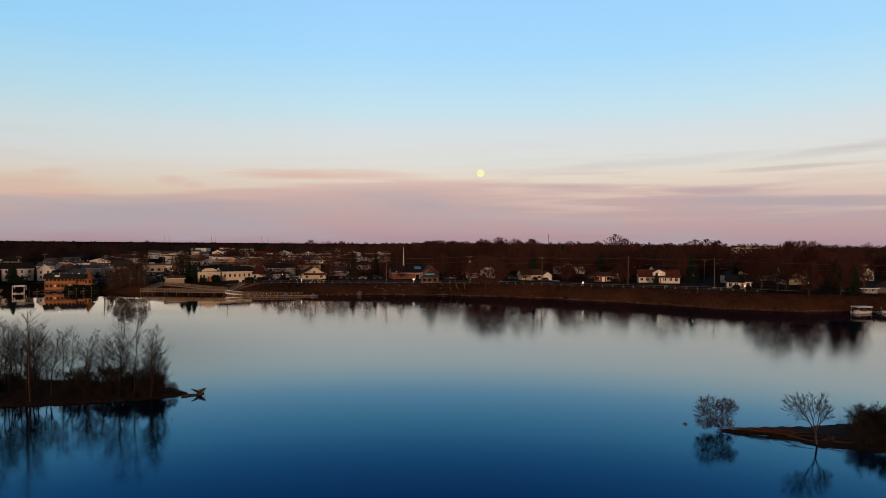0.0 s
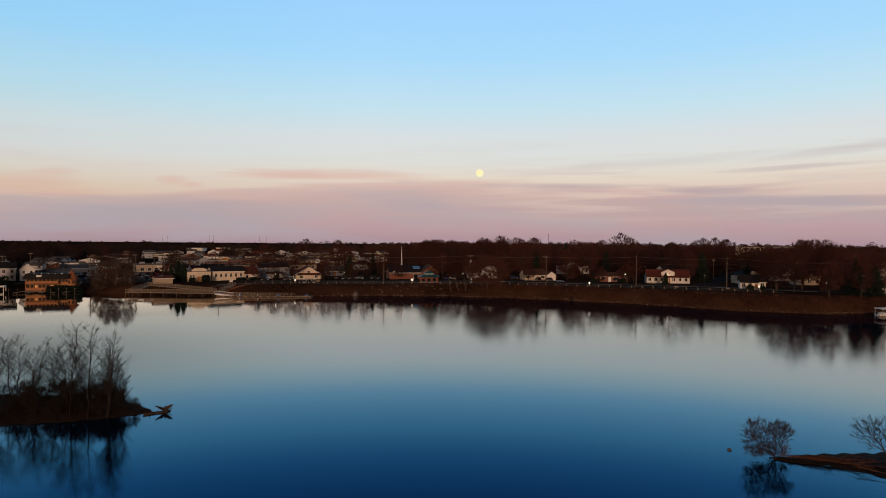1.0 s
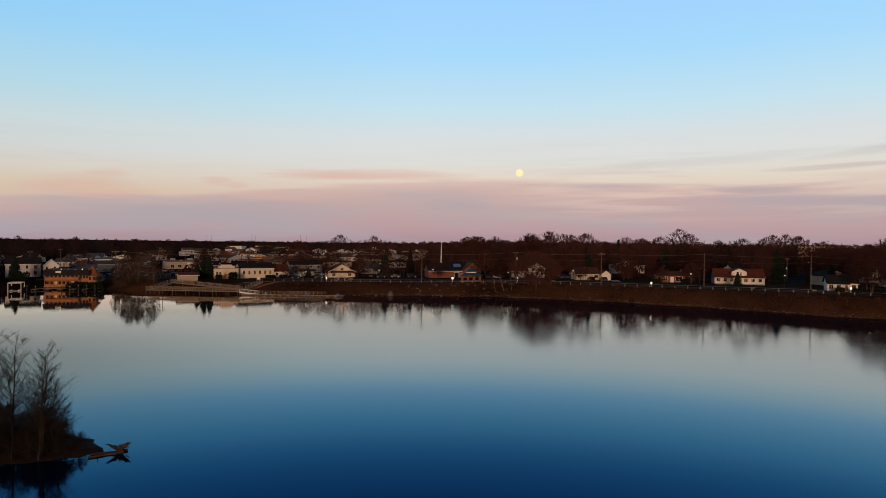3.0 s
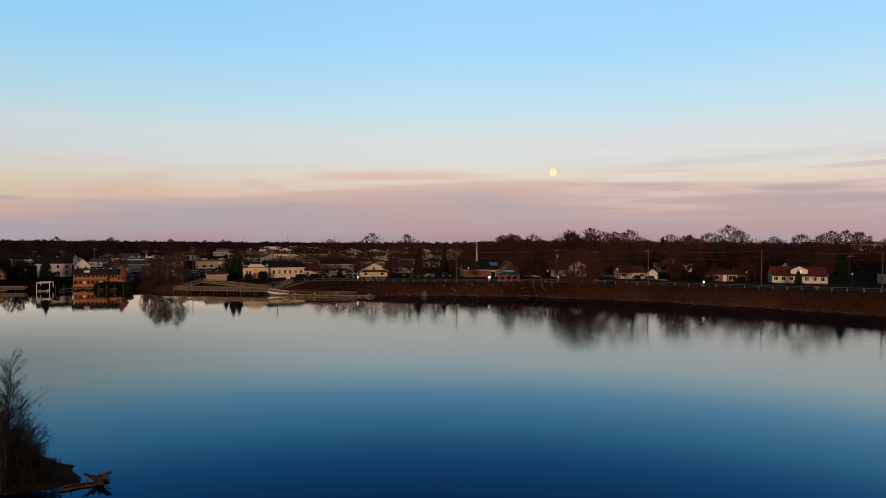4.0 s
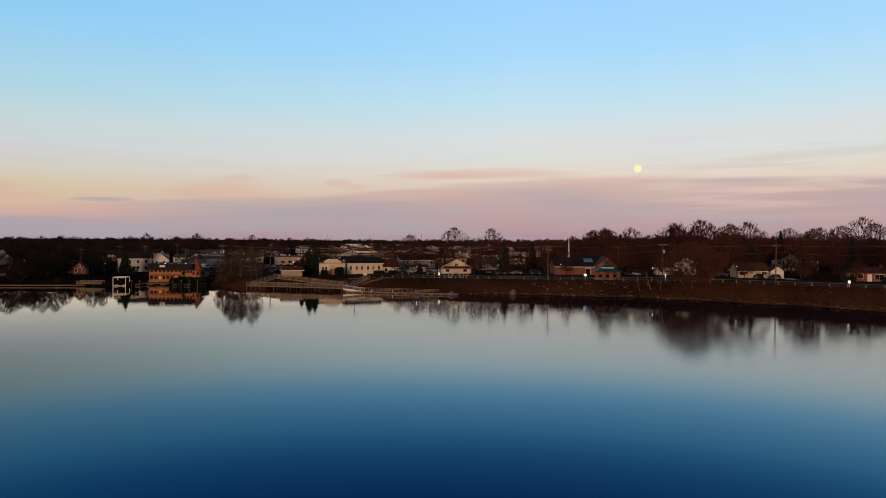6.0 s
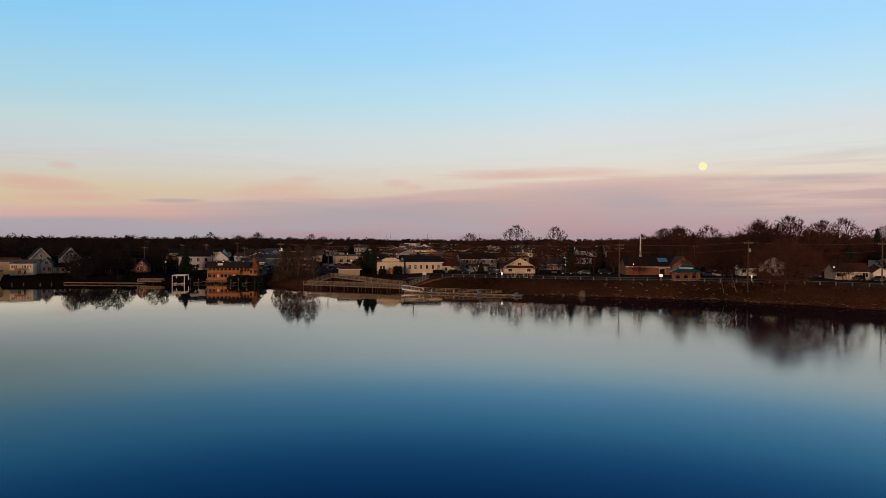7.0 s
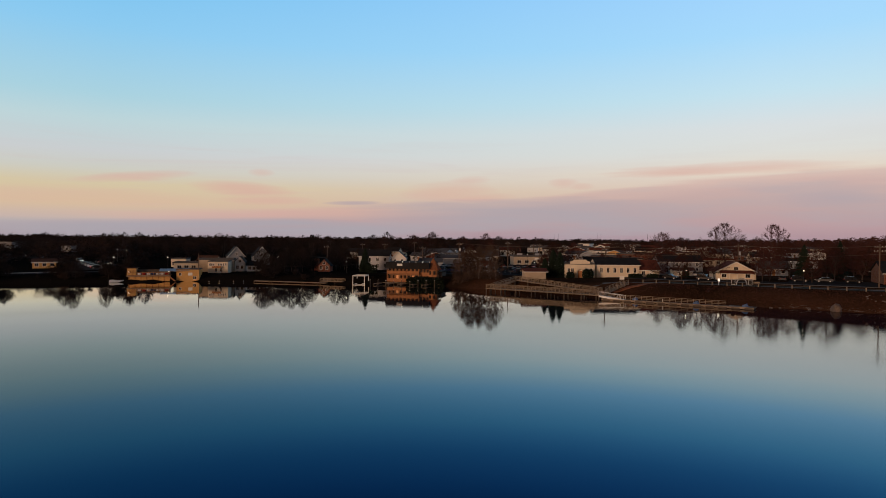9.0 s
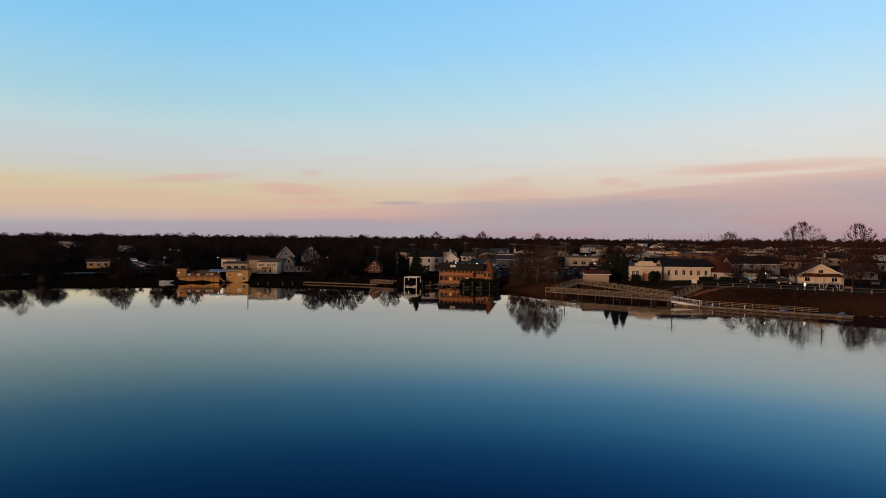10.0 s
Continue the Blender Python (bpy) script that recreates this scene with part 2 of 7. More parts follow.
BARK_WARM = material("warm_bark", (0.075, 0.048, 0.038), 0.9, var=0.35, scale=2, fine=20)
BARK_RED = material("reddish_bark", (0.10, 0.048, 0.032), 0.9, var=0.3, scale=2, fine=20)
RED_WOOD = material("wet_red_wood", (0.13, 0.055, 0.032), 0.7, var=0.3, scale=1.5, fine=14)
CEDAR = material("cedar_shingle", (0.27, 0.105, 0.05), 0.85, var=0.3, scale=1.0, fine=9, bump=0.5)
# darker tone of the woods, with the west's lack of afterglow in the colour
WOODS_DIM = material("dim_woods", (0.016, 0.0125, 0.012), 0.95, var=0.5, scale=0.035, fine=0.3, second=(0.034, 0.021, 0.018))
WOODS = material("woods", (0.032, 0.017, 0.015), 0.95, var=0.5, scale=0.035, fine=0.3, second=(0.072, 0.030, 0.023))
NEEDLE = material("needles", (0.012, 0.020, 0.013), 0.9, var=0.4, scale=1.5, fine=12)
REED = material("reeds", (0.034, 0.014, 0.009), 0.95, var=0.5, scale=0.30, fine=4, second=(0.085, 0.034, 0.020))
SOIL = material("soil", (0.019, 0.012, 0.009), 0.95, var=0.4, scale=0.3, fine=4, bump=0.6)
ROCK_PALE = material("pale_stone", (0.19, 0.15, 0.125), 0.9, var=0.3, scale=1.3, fine=12, bump=0.6)
ROCK = material("stone", (0.15, 0.115, 0.095), 0.9, var=0.35, scale=1.3, fine=12, bump=0.7)
ASPHALT = material("asphalt", (0.055, 0.050, 0.048), 0.95, var=0.25, scale=0.15, fine=6, spec=0.0)
CONCRETE = material("concrete", (0.34, 0.32, 0.30), 0.85, var=0.2, scale=0.5, fine=9)
PAVING = material("worn_pavement", (0.13, 0.12, 0.11), 0.9, var=0.25, scale=0.4, fine=8)
DECK = material("weathered_boards", (0.27, 0.21, 0.15), 0.8, var=0.3, scale=0.7, fine=12)
PILE = material("piling_wood", (0.10, 0.08, 0.065), 0.85, var=0.3, scale=1.0, fine=12)
POLE = material("creosoted_pole", (0.13, 0.095, 0.075), 0.85, var=0.25, scale=1.0, fine=10)
WHITE = siding("white_siding", (0.72, 0.70, 0.66))
CREAM = material("cream_stucco", (0.70, 0.60, 0.46), 0.85, var=0.12, scale=0.4, fine=8, bump=0.2)
TAN = siding("tan_siding", (0.46, 0.37, 0.27))
YELLOW = siding("ochre_siding", (0.60, 0.34, 0.12))
GREY_SIDE = siding("grey_siding", (0.26, 0.27, 0.29))
PALE = siding("pale_grey_siding", (0.48, 0.49, 0.52))
BRICK = brickwork("red_brick", (0.19, 0.053, 0.030))
TIMBER = material("stained_timber", (0.36, 0.165, 0.075), 0.7, var=0.25, scale=0.6, fine=10)
ROOF_DARK = shingled("charcoal_shingle", (0.020, 0.019, 0.020))
ROOF_RED = shingled("rust_shingle", (0.12, 0.036, 0.024))
ROOF_BROWN = shingled("brown_shingle", (0.085, 0.045, 0.032))
ROOF_TEAL = material("teal_metal_roof", (0.012, 0.11, 0.14), 0.45, 0.3, var=0.15, scale=0.4, fine=6)
ROOF_GREY = material("grey_roof_membrane", (0.085, 0.085, 0.09), 0.8, var=0.2, scale=0.25, fine=5)
TRIM = material("white_trim", (0.74, 0.72, 0.68), 0.6, var=0.1, scale=1, fine=10)
GLASS = material("window_glass", (0.012, 0.014, 0.018), 0.06, var=0.1, scale=1, fine=4, spec=0.5)
STEEL = material("galvanised_steel", (0.45, 0.46, 0.48), 0.4, 0.7, var=0.15, scale=2, fine=20)
DARKSTEEL = material("dark_metal", (0.03, 0.03, 0.032), 0.5, 0.5, var=0.2, scale=2, fine=20)
RUBBER = material("tyre_rubber", (0.018, 0.018, 0.018), 0.85, var=0.2, scale=4, fine=30)
PAINTS = [material("car_paint_" + n, c, 0.25, 0.2, var=0.08, scale=2, fine=30, spec=0.5) for n, c in
          (("white", (0.7, 0.7, 0.7)), ("black", (0.015, 0.015, 0.017)), ("silver", (0.38, 0.39, 0.41)), ("red", (0.25, 0.02, 0.018)), ("blue", (0.03, 0.06, 0.16)), ("grey", (0.09, 0.095, 0.1)))]
FIBRE = material("white_gelcoat", (0.78, 0.78, 0.76), 0.3, var=0.06, scale=1, fine=10, spec=0.5)
LAMP = glowing("lit_lamp", (1.0, 0.88, 0.66), 2.2)
REDLAMP = glowing("red_sign_light", (1.0, 0.09, 0.06), 2.0)
# glow added to a few panes in place of the sunset they mirror
GLOWPANE = glowing("sunset_glow_pane", (1.0, 0.5, 0.2), 0.12)

# grass of late winter: brown and dull green, worn along the bank
GRASS = material("winter_grass", (0.026, 0.019, 0.011), 0.95, var=0.4, scale=0.05, fine=1.6, second=(0.074, 0.035, 0.02), bump=0.5, spec=0.0)

# ground blended to near black in the west, painting in its dim light
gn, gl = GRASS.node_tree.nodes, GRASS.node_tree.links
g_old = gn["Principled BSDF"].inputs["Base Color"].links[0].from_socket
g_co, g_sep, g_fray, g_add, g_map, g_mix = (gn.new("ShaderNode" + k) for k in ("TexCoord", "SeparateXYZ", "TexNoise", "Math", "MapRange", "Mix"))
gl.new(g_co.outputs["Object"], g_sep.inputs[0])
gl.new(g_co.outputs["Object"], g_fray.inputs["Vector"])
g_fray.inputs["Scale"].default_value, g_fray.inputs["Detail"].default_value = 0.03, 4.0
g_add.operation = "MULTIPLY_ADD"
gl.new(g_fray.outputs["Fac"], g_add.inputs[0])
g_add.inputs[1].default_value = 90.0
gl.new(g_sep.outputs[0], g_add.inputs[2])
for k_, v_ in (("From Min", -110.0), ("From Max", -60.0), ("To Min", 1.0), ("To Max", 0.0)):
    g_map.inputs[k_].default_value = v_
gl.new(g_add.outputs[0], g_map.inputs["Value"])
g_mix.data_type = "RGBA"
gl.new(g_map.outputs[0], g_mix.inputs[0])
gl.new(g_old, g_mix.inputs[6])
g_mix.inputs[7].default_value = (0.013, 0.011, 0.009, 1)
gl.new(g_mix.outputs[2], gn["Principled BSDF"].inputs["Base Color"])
LAWN = material("short_lawn", (0.022, 0.024, 0.012), 0.95, var=0.4, scale=0.12, fine=3, second=(0.042, 0.036, 0.020), bump=0.4, spec=0.05)

# lake water: nearly still, dark blue body, long low ripples
WATER = bpy.data.materials.new("lake_water")
WATER.use_nodes = True
n_, l_ = WATER.node_tree.nodes, WATER.node_tree.links
n_.remove(n_["Principled BSDF"])
body_, gloss_, mix_ = n_.new("ShaderNodeBsdfDiffuse"), n_.new("ShaderNodeBsdfGlossy"), n_.new("ShaderNodeMixShader")
body_.inputs["Color"].default_value = (0.001, 0.006, 0.018, 1)
gloss_.distribution = "BECKMANN"
fres_ = n_.new("ShaderNodeFresnel")
fres_.inputs["IOR"].default_value = 1.333
def gloss_ramp(stops):
    r = n_.new("ShaderNodeValToRGB")
    els = r.color_ramp.elements
    while len(els) < len(stops):
        els.new(0.5)
    for e, (p, c) in zip(els, stops):
        e.position, e.color = p, (*c, 1)
    l_.new(fres_.outputs[0], r.inputs[0])
    return r.outputs[0]


# reflection painted by angle: dim and blue looking down, strong and warm at grazing
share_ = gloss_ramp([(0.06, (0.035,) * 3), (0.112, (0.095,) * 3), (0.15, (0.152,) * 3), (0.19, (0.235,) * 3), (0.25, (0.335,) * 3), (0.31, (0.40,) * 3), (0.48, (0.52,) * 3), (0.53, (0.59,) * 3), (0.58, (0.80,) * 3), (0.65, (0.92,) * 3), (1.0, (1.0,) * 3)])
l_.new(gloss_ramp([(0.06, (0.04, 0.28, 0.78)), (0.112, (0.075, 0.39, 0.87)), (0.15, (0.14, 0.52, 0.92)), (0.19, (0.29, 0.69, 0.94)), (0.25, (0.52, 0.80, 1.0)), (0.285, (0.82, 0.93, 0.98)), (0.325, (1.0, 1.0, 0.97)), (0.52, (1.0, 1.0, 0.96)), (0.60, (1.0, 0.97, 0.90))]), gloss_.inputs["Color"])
# a wide patch where the mirrored sky is painted down to darken the water
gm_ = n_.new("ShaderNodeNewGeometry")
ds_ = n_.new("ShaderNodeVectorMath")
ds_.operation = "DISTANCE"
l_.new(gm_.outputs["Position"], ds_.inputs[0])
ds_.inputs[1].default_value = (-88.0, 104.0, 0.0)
dim_spot_ = n_.new("ShaderNodeMapRange")
dim_spot_.interpolation_type = "SMOOTHSTEP"
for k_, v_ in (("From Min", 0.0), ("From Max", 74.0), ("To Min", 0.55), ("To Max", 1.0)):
    dim_spot_.inputs[k_].default_value = v_
l_.new(ds_.outputs["Value"], dim_spot_.inputs["Value"])
mu_ = n_.new("ShaderNodeMath")
mu_.operation = "MULTIPLY"
# mirror strength painted down under the east bank, to darken its reflection
bank_dim_, clear_ = n_.new("ShaderNodeAttribute"), n_.new("ShaderNodeMath")
bank_dim_.attribute_name, clear_.operation = "bank_dim", "MULTIPLY"
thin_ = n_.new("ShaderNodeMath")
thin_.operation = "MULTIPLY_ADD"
l_.new(bank_dim_.outputs["Fac"], thin_.inputs[0])
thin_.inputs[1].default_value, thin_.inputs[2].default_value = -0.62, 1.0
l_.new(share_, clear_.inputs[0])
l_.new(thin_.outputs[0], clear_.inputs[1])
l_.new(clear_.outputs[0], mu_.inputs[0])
l_.new(dim_spot_.outputs[0], mu_.inputs[1])
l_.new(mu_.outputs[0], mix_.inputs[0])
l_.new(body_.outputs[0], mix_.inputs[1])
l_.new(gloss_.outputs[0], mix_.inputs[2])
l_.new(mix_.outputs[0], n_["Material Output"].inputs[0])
co_ = n_.new("ShaderNodeTexCoord")
hs_ = []
for sc_, de_ in ((0.45, 3.0), (2.2, 2.0)):
    t_ = n_.new("ShaderNodeTexNoise")
    t_.inputs["Scale"].default_value, t_.inputs["Detail"].default_value = sc_, de_
    l_.new(co_.outputs["Object"], t_.inputs["Vector"])
    hs_.append(t_.outputs["Fac"])
# breeze: patches where the surface is rougher
pt_ = n_.new("ShaderNodeTexNoise")
pt_.inputs["Scale"].default_value, pt_.inputs["Detail"].default_value = 0.018, 2.0
l_.new(co_.outputs["Object"], pt_.inputs["Vector"])
mr_ = n_.new("ShaderNodeMapRange")
for k_, v_ in (("From Min", 0.45), ("From Max", 0.7), ("To Min", 0.030), ("To Max", 0.060)):
    mr_.inputs[k_].default_value = v_
l_.new(pt_.outputs["Fac"], mr_.inputs["Value"])
sx_ = n_.new("ShaderNodeSeparateXYZ")
l_.new(co_.outputs["Object"], sx_.inputs[0])
zone_ = n_.new("ShaderNodeMapRange")
zone_.interpolation_type = "SMOOTHSTEP"
for k_, v_ in (("From Min", -120.0), ("From Max", 0.0), ("To Min", 0.0), ("To Max", 0.075)):
    zone_.inputs[k_].default_value = v_
l_.new(sx_.outputs[0], zone_.inputs["Value"])
rough_ = n_.new("ShaderNodeMath")
l_.new(zone_.outputs[0], rough_.inputs[0])
l_.new(mr_.outputs[0], rough_.inputs[1])
# calm under the shore, rougher on the open lake
open_ = n_.new("ShaderNodeAttribute")
open_.attribute_name = "open_water"
calm_ = n_.new("ShaderNodeMapRange")
for k_, v_ in (("From Min", 0.1), ("From Max", 0.75), ("To Min", 0.25), ("To Max", 1.0)):
    calm_.inputs[k_].default_value = v_
l_.new(open_.outputs["Fac"], calm_.inputs["Value"])
sway_ = n_.new("ShaderNodeMath")
sway_.operation = "MULTIPLY"
l_.new(rough_.outputs[0], sway_.inputs[0])
l_.new(calm_.outputs[0], sway_.inputs[1])
l_.new(sway_.outputs[0], gloss_.inputs["Roughness"])
ad_ = n_.new("ShaderNodeMath")
ad_.operation = "MULTIPLY_ADD"
l_.new(hs_[1], ad_.inputs[0])
ad_.inputs[1].default_value = 0.25
l_.new(hs_[0], ad_.inputs[2])
bp_ = n_.new("ShaderNodeBump")
bp_.inputs["Strength"].default_value, bp_.inputs["Distance"].default_value = 0.25, 0.028
l_.new(ad_.outputs[0], bp_.inputs["Height"])
l_.new(bp_.outputs[0], gloss_.inputs["Normal"])


# ---- mesh helpers ----
def part(name, bm, mat, parent=None, label=""):
    """One bmesh as ONE mesh object under a thing or a part."""
    me = bpy.data.meshes.new(name)
    bm.to_mesh(me)
    bm.free()
    me.materials.append(mat)
    ob = new(name, me)
    if parent is not None:
        ob.parent = parent
    return tagged(ob, label)


def thing(name, x, y, z, rz, label, category, group="", kind=""):
    ob = new(name)
    ob.empty_display_size = 0.2
    ob.matrix_world = pose(x, y, z, 0, 0, rz)
    return tagged(ob, label, category, group, kind)


def box(bm, x0, x1, y0, y1, z0, z1, bev=0.0):
    vs = [bm.verts.new((x, y, z)) for z in (z0, z1) for x, y in ((x0, y0), (x1, y0), (x1, y1), (x0, y1))]
    fs = [bm.faces.new([vs[i] for i in f]) for f in ((3, 2, 1, 0), (4, 5, 6, 7), (0, 1, 5, 4), (1, 2, 6, 5), (2, 3, 7, 6), (3, 0, 4, 7))]
    if bev:
        bmesh.ops.bevel(bm, geom=list({e for f in fs for e in f.edges}), offset=bev, segments=1, affect="EDGES")
    return bm


def boxed(*dims, bev=0.0):
    return box(bmesh.new(), *dims, bev=bev)


def rod(bm, a, b, r0, r1=None, n=6):
    """A tapered rod from a to b."""
    a, b = Vector(a), Vector(b)
    r1 = r0 if r1 is None else r1
    q = (b - a).to_track_quat("Z", "Y")
    rings = []
    for p, r in ((a, r0), (b, r1)):
        rings.append([bm.verts.new(p + q @ Vector((r * math.cos(2 * math.pi * i / n), r * math.sin(2 * math.pi * i / n), 0))) for i in range(n)])
    for i in range(n):
        bm.faces.new((rings[0][i], rings[0][(i + 1) % n], rings[1][(i + 1) % n], rings[1][i]))
    bm.faces.new(rings[0][::-1])
    bm.faces.new(rings[1])
    return bm


def rodded(a, b, r0, r1=None, n=6):
    return rod(bmesh.new(), a, b, r0, r1, n)


def prism(bm, poly, axis, lo, hi):
    """A polygon swept along an axis: poly in the other two coordinates."""
    def at(u, v, w):
        return {"x": (w, u, v), "y": (u, w, v), "z": (u, v, w)}[axis]
    a = [bm.verts.new(at(u, v, lo)) for u, v in poly]
    b = [bm.verts.new(at(u, v, hi)) for u, v in poly]
    bm.faces.new(a)
    bm.faces.new(b[::-1])
    for i in range(len(poly)):
        j = (i + 1) % len(poly)
        bm.faces.new((a[j], a[i], b[i], b[j]))
    bmesh.ops.recalc_face_normals(bm, faces=bm.faces)
    return bm


def raw(name, verts, faces, mat, parent=None, label="", smooth=False):
    me = bpy.data.meshes.new(name)
    me.from_pydata(verts, [], faces)
    if smooth:
        me.polygons.foreach_set("use_smooth", [True] * len(me.polygons))
    me.materials.append(mat)
    ob = new(name, me)
    if parent is not None:
        ob.parent = parent
    return tagged(ob, label)


# ---- land and water ----
SHORE = [(-345, -20), (-300, 85), (-262, 150), (-243, 182), (-224, 204), (-206, 223), (-183, 236), (-158, 244), (-141, 253), (-127, 256),
         (-114, 252), (-104, 253), (-88, 250), (-68, 248), (-48, 246), (-30, 243), (-8, 243), (18, 241.5), (38, 234), (52, 229),
         (62, 223), (70, 217.5), (82, 211), (92, 201), (104, 191), (116, 185), (130, 181), (146, 185), (168, 178), (215, 165), (300, 120), (330, -40)]
BACK = [(250, -170), (60, -240), (-180, -240), (-320, -140)]
LAKE = np.array(SHORE + BACK, float)
PLATEAU = ((-400, -240, -200, -150, -105, -60, 0, 50, 120, 150, 200, 400), (2.2, 2.2, 2.4, 2.6, 2.8, 3.3, 3.9, 4.5, 4.6, 4.0, 3.2, 3.5))
BANK = ((-400, -110, -60, 0, 60, 120, 400), (8, 8, 12, 11, 9, 9, 12))


def inland(x, y):
    """Distance from the shoreline, positive on land (arrays)."""
    x, y = np.asarray(x, float), np.asarray(y, float)
    best, wet = np.full(x.shape, 1e9), np.zeros(x.shape, bool)
    for (ax, ay), (bx, by) in zip(LAKE, np.roll(LAKE, -1, 0)):
        k = np.clip(((x - ax) * (bx - ax) + (y - ay) * (by - ay)) / ((bx - ax) ** 2 + (by - ay) ** 2), 0, 1)
        best = np.minimum(best, np.hypot(x - ax - k * (bx - ax), y - ay - k * (by - ay)))
        with np.errstate(divide="ignore", invalid="ignore"):
            wet ^= ((ay > y) != (by > y)) & (x < (bx - ax) * (y - ay) / (by - ay) + ax)
    return np.where(wet, -best, best)


def lie(x, y):
    """Height of the land (arrays)."""
    d = inland(x, y) + 0.7 * np.sin(np.asarray(x) * 0.31) + 0.5 * np.sin(np.asarray(x) * 0.83 + np.asarray(y) * 0.4)
    p, b = np.interp(x, *PLATEAU), np.interp(x, *BANK)
    u = np.clip(d / b, 0, 1)
    h = p * (1 - (1 - u) ** 1.7) + np.clip(d - 60, 0, 900) * 0.003
    return np.where(d < 0, np.maximum(d * 0.5, -4), h)


def ground(x, y):
    return float(lie(np.array([x]), np.array([y]))[0])


def sheet(name, xs, ys, height, mat):
    X, Y = np.meshgrid(xs, ys)
    Z = height(X, Y)
    nx = len(xs)
    idx = np.arange(len(ys) * nx).reshape(len(ys), nx)
    f = np.stack([idx[:-1, :-1], idx[:-1, 1:], idx[1:, 1:], idx[1:, :-1]], -1).reshape(-1, 4)
    return raw(name, np.stack([X, Y, Z], -1).reshape(-1, 3).tolist(), f.tolist(), mat, smooth=True)


gx = np.concatenate([np.linspace(-4500, -700, 20), np.linspace(-600, -300, 16), np.arange(-295, 300, 2.5), np.linspace(300, 600, 16), np.linspace(700, 4500, 20)])
gy = np.concatenate([np.linspace(-2500, -320, 10), np.linspace(-300, 130, 24), np.arange(140, 330, 2.0), np.linspace(335, 600, 24), np.linspace(680, 4500, 24)])
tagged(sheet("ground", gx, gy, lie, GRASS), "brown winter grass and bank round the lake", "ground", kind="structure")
lake = sheet("water", np.linspace(-520, 520, 209), np.linspace(-400, 330, 147), lambda X, Y: X * 0, WATER)
reach = lake.data.attributes.new("open_water", "FLOAT", "POINT")
co = np.empty(len(lake.data.vertices) * 3)
lake.data.vertices.foreach_get("co", co)
reach.data.foreach_set("value", np.clip(-inland(co[0::3], co[1::3]) / 80, 0, 1))
# painted dimming of the mirror, strongest close to the east shore
bank_dim = lake.data.attributes.new("bank_dim", "FLOAT", "POINT")
bank_dim.data.foreach_set("value", np.clip((54 + inland(co[0::3], co[1::3])) / 36, 0, 1) * np.clip((co[0::3] + 55) / 50, 0, 1))
tagged(lake, "still dark blue lake water mirroring the dusk sky", "water", kind="structure")


def islet(name, outline, top, label):
    """Low land in the lake: a fine sheet inside an outline, dipping under the water at its edge."""
    P = np.array(outline, float)
    xs = np.arange(P[:, 0].min() - 2, P[:, 0].max() + 2, 0.36)
    ys = np.arange(P[:, 1].min() - 2, P[:, 1].max() + 2, 0.36)

    def height(X, Y):
        best, inside = np.full(X.shape, 1e9), np.zeros(X.shape, bool)
        for (ax, ay), (bx, by) in zip(P, np.roll(P, -1, 0)):
            k = np.clip(((X - ax) * (bx - ax) + (Y - ay) * (by - ay)) / ((bx - ax) ** 2 + (by - ay) ** 2), 0, 1)
            best = np.minimum(best, np.hypot(X - ax - k * (bx - ax), Y - ay - k * (by - ay)))
            with np.errstate(divide="ignore", invalid="ignore"):
                inside ^= ((ay > Y) != (by > Y)) & (X < (bx - ax) * (Y - ay) / (by - ay) + ax)
        d = np.where(inside, best, -best) + 0.25 * np.sin(X * 2.1 + Y) * np.sin(Y * 1.7)
        return np.where(d < 0, np.maximum(d, -2), top * (1 - np.exp(-d / 2.4)) + 0.08 * np.sin(X * 3) * np.sin(Y * 2.6))
    ob = sheet(name, xs, ys, height, SOIL)
    tagged(ob, label, "ground", kind="structure")

    def at(x, y):
        return float(height(np.array([[float(x)]]), np.array([[float(y)]]))[0, 0])
    return at, height


isle, isle_all = islet("ground_island", [(-33.3, 76.2), (-34.8, 75.0), (-37, 73.4), (-41, 72.2), (-46, 71.2), (-52, 70.2), (-60, 69.0), (-70, 68.5), (-84, 70), (-92, 76), (-88, 84), (-74, 87), (-60, 86), (-50, 84.5), (-42, 82.5), (-36, 79.5)], 0.9,
             "low island of dark soil and brush")
spit, spit_all = islet("ground_spit", [(32.3, 56.6), (34, 55.1), (37, 54.2), (39.5, 52.2), (40.8, 49.8), (43.5, 49.0), (46.5, 47.4), (52, 45), (62, 40), (80, 32), (96, 34), (98, 50), (84, 58), (70, 60.5), (58, 60), (50, 58.4), (44, 57.4), (38, 57.4)], 0.55,
             "low reddish spit of soil running into the lake")


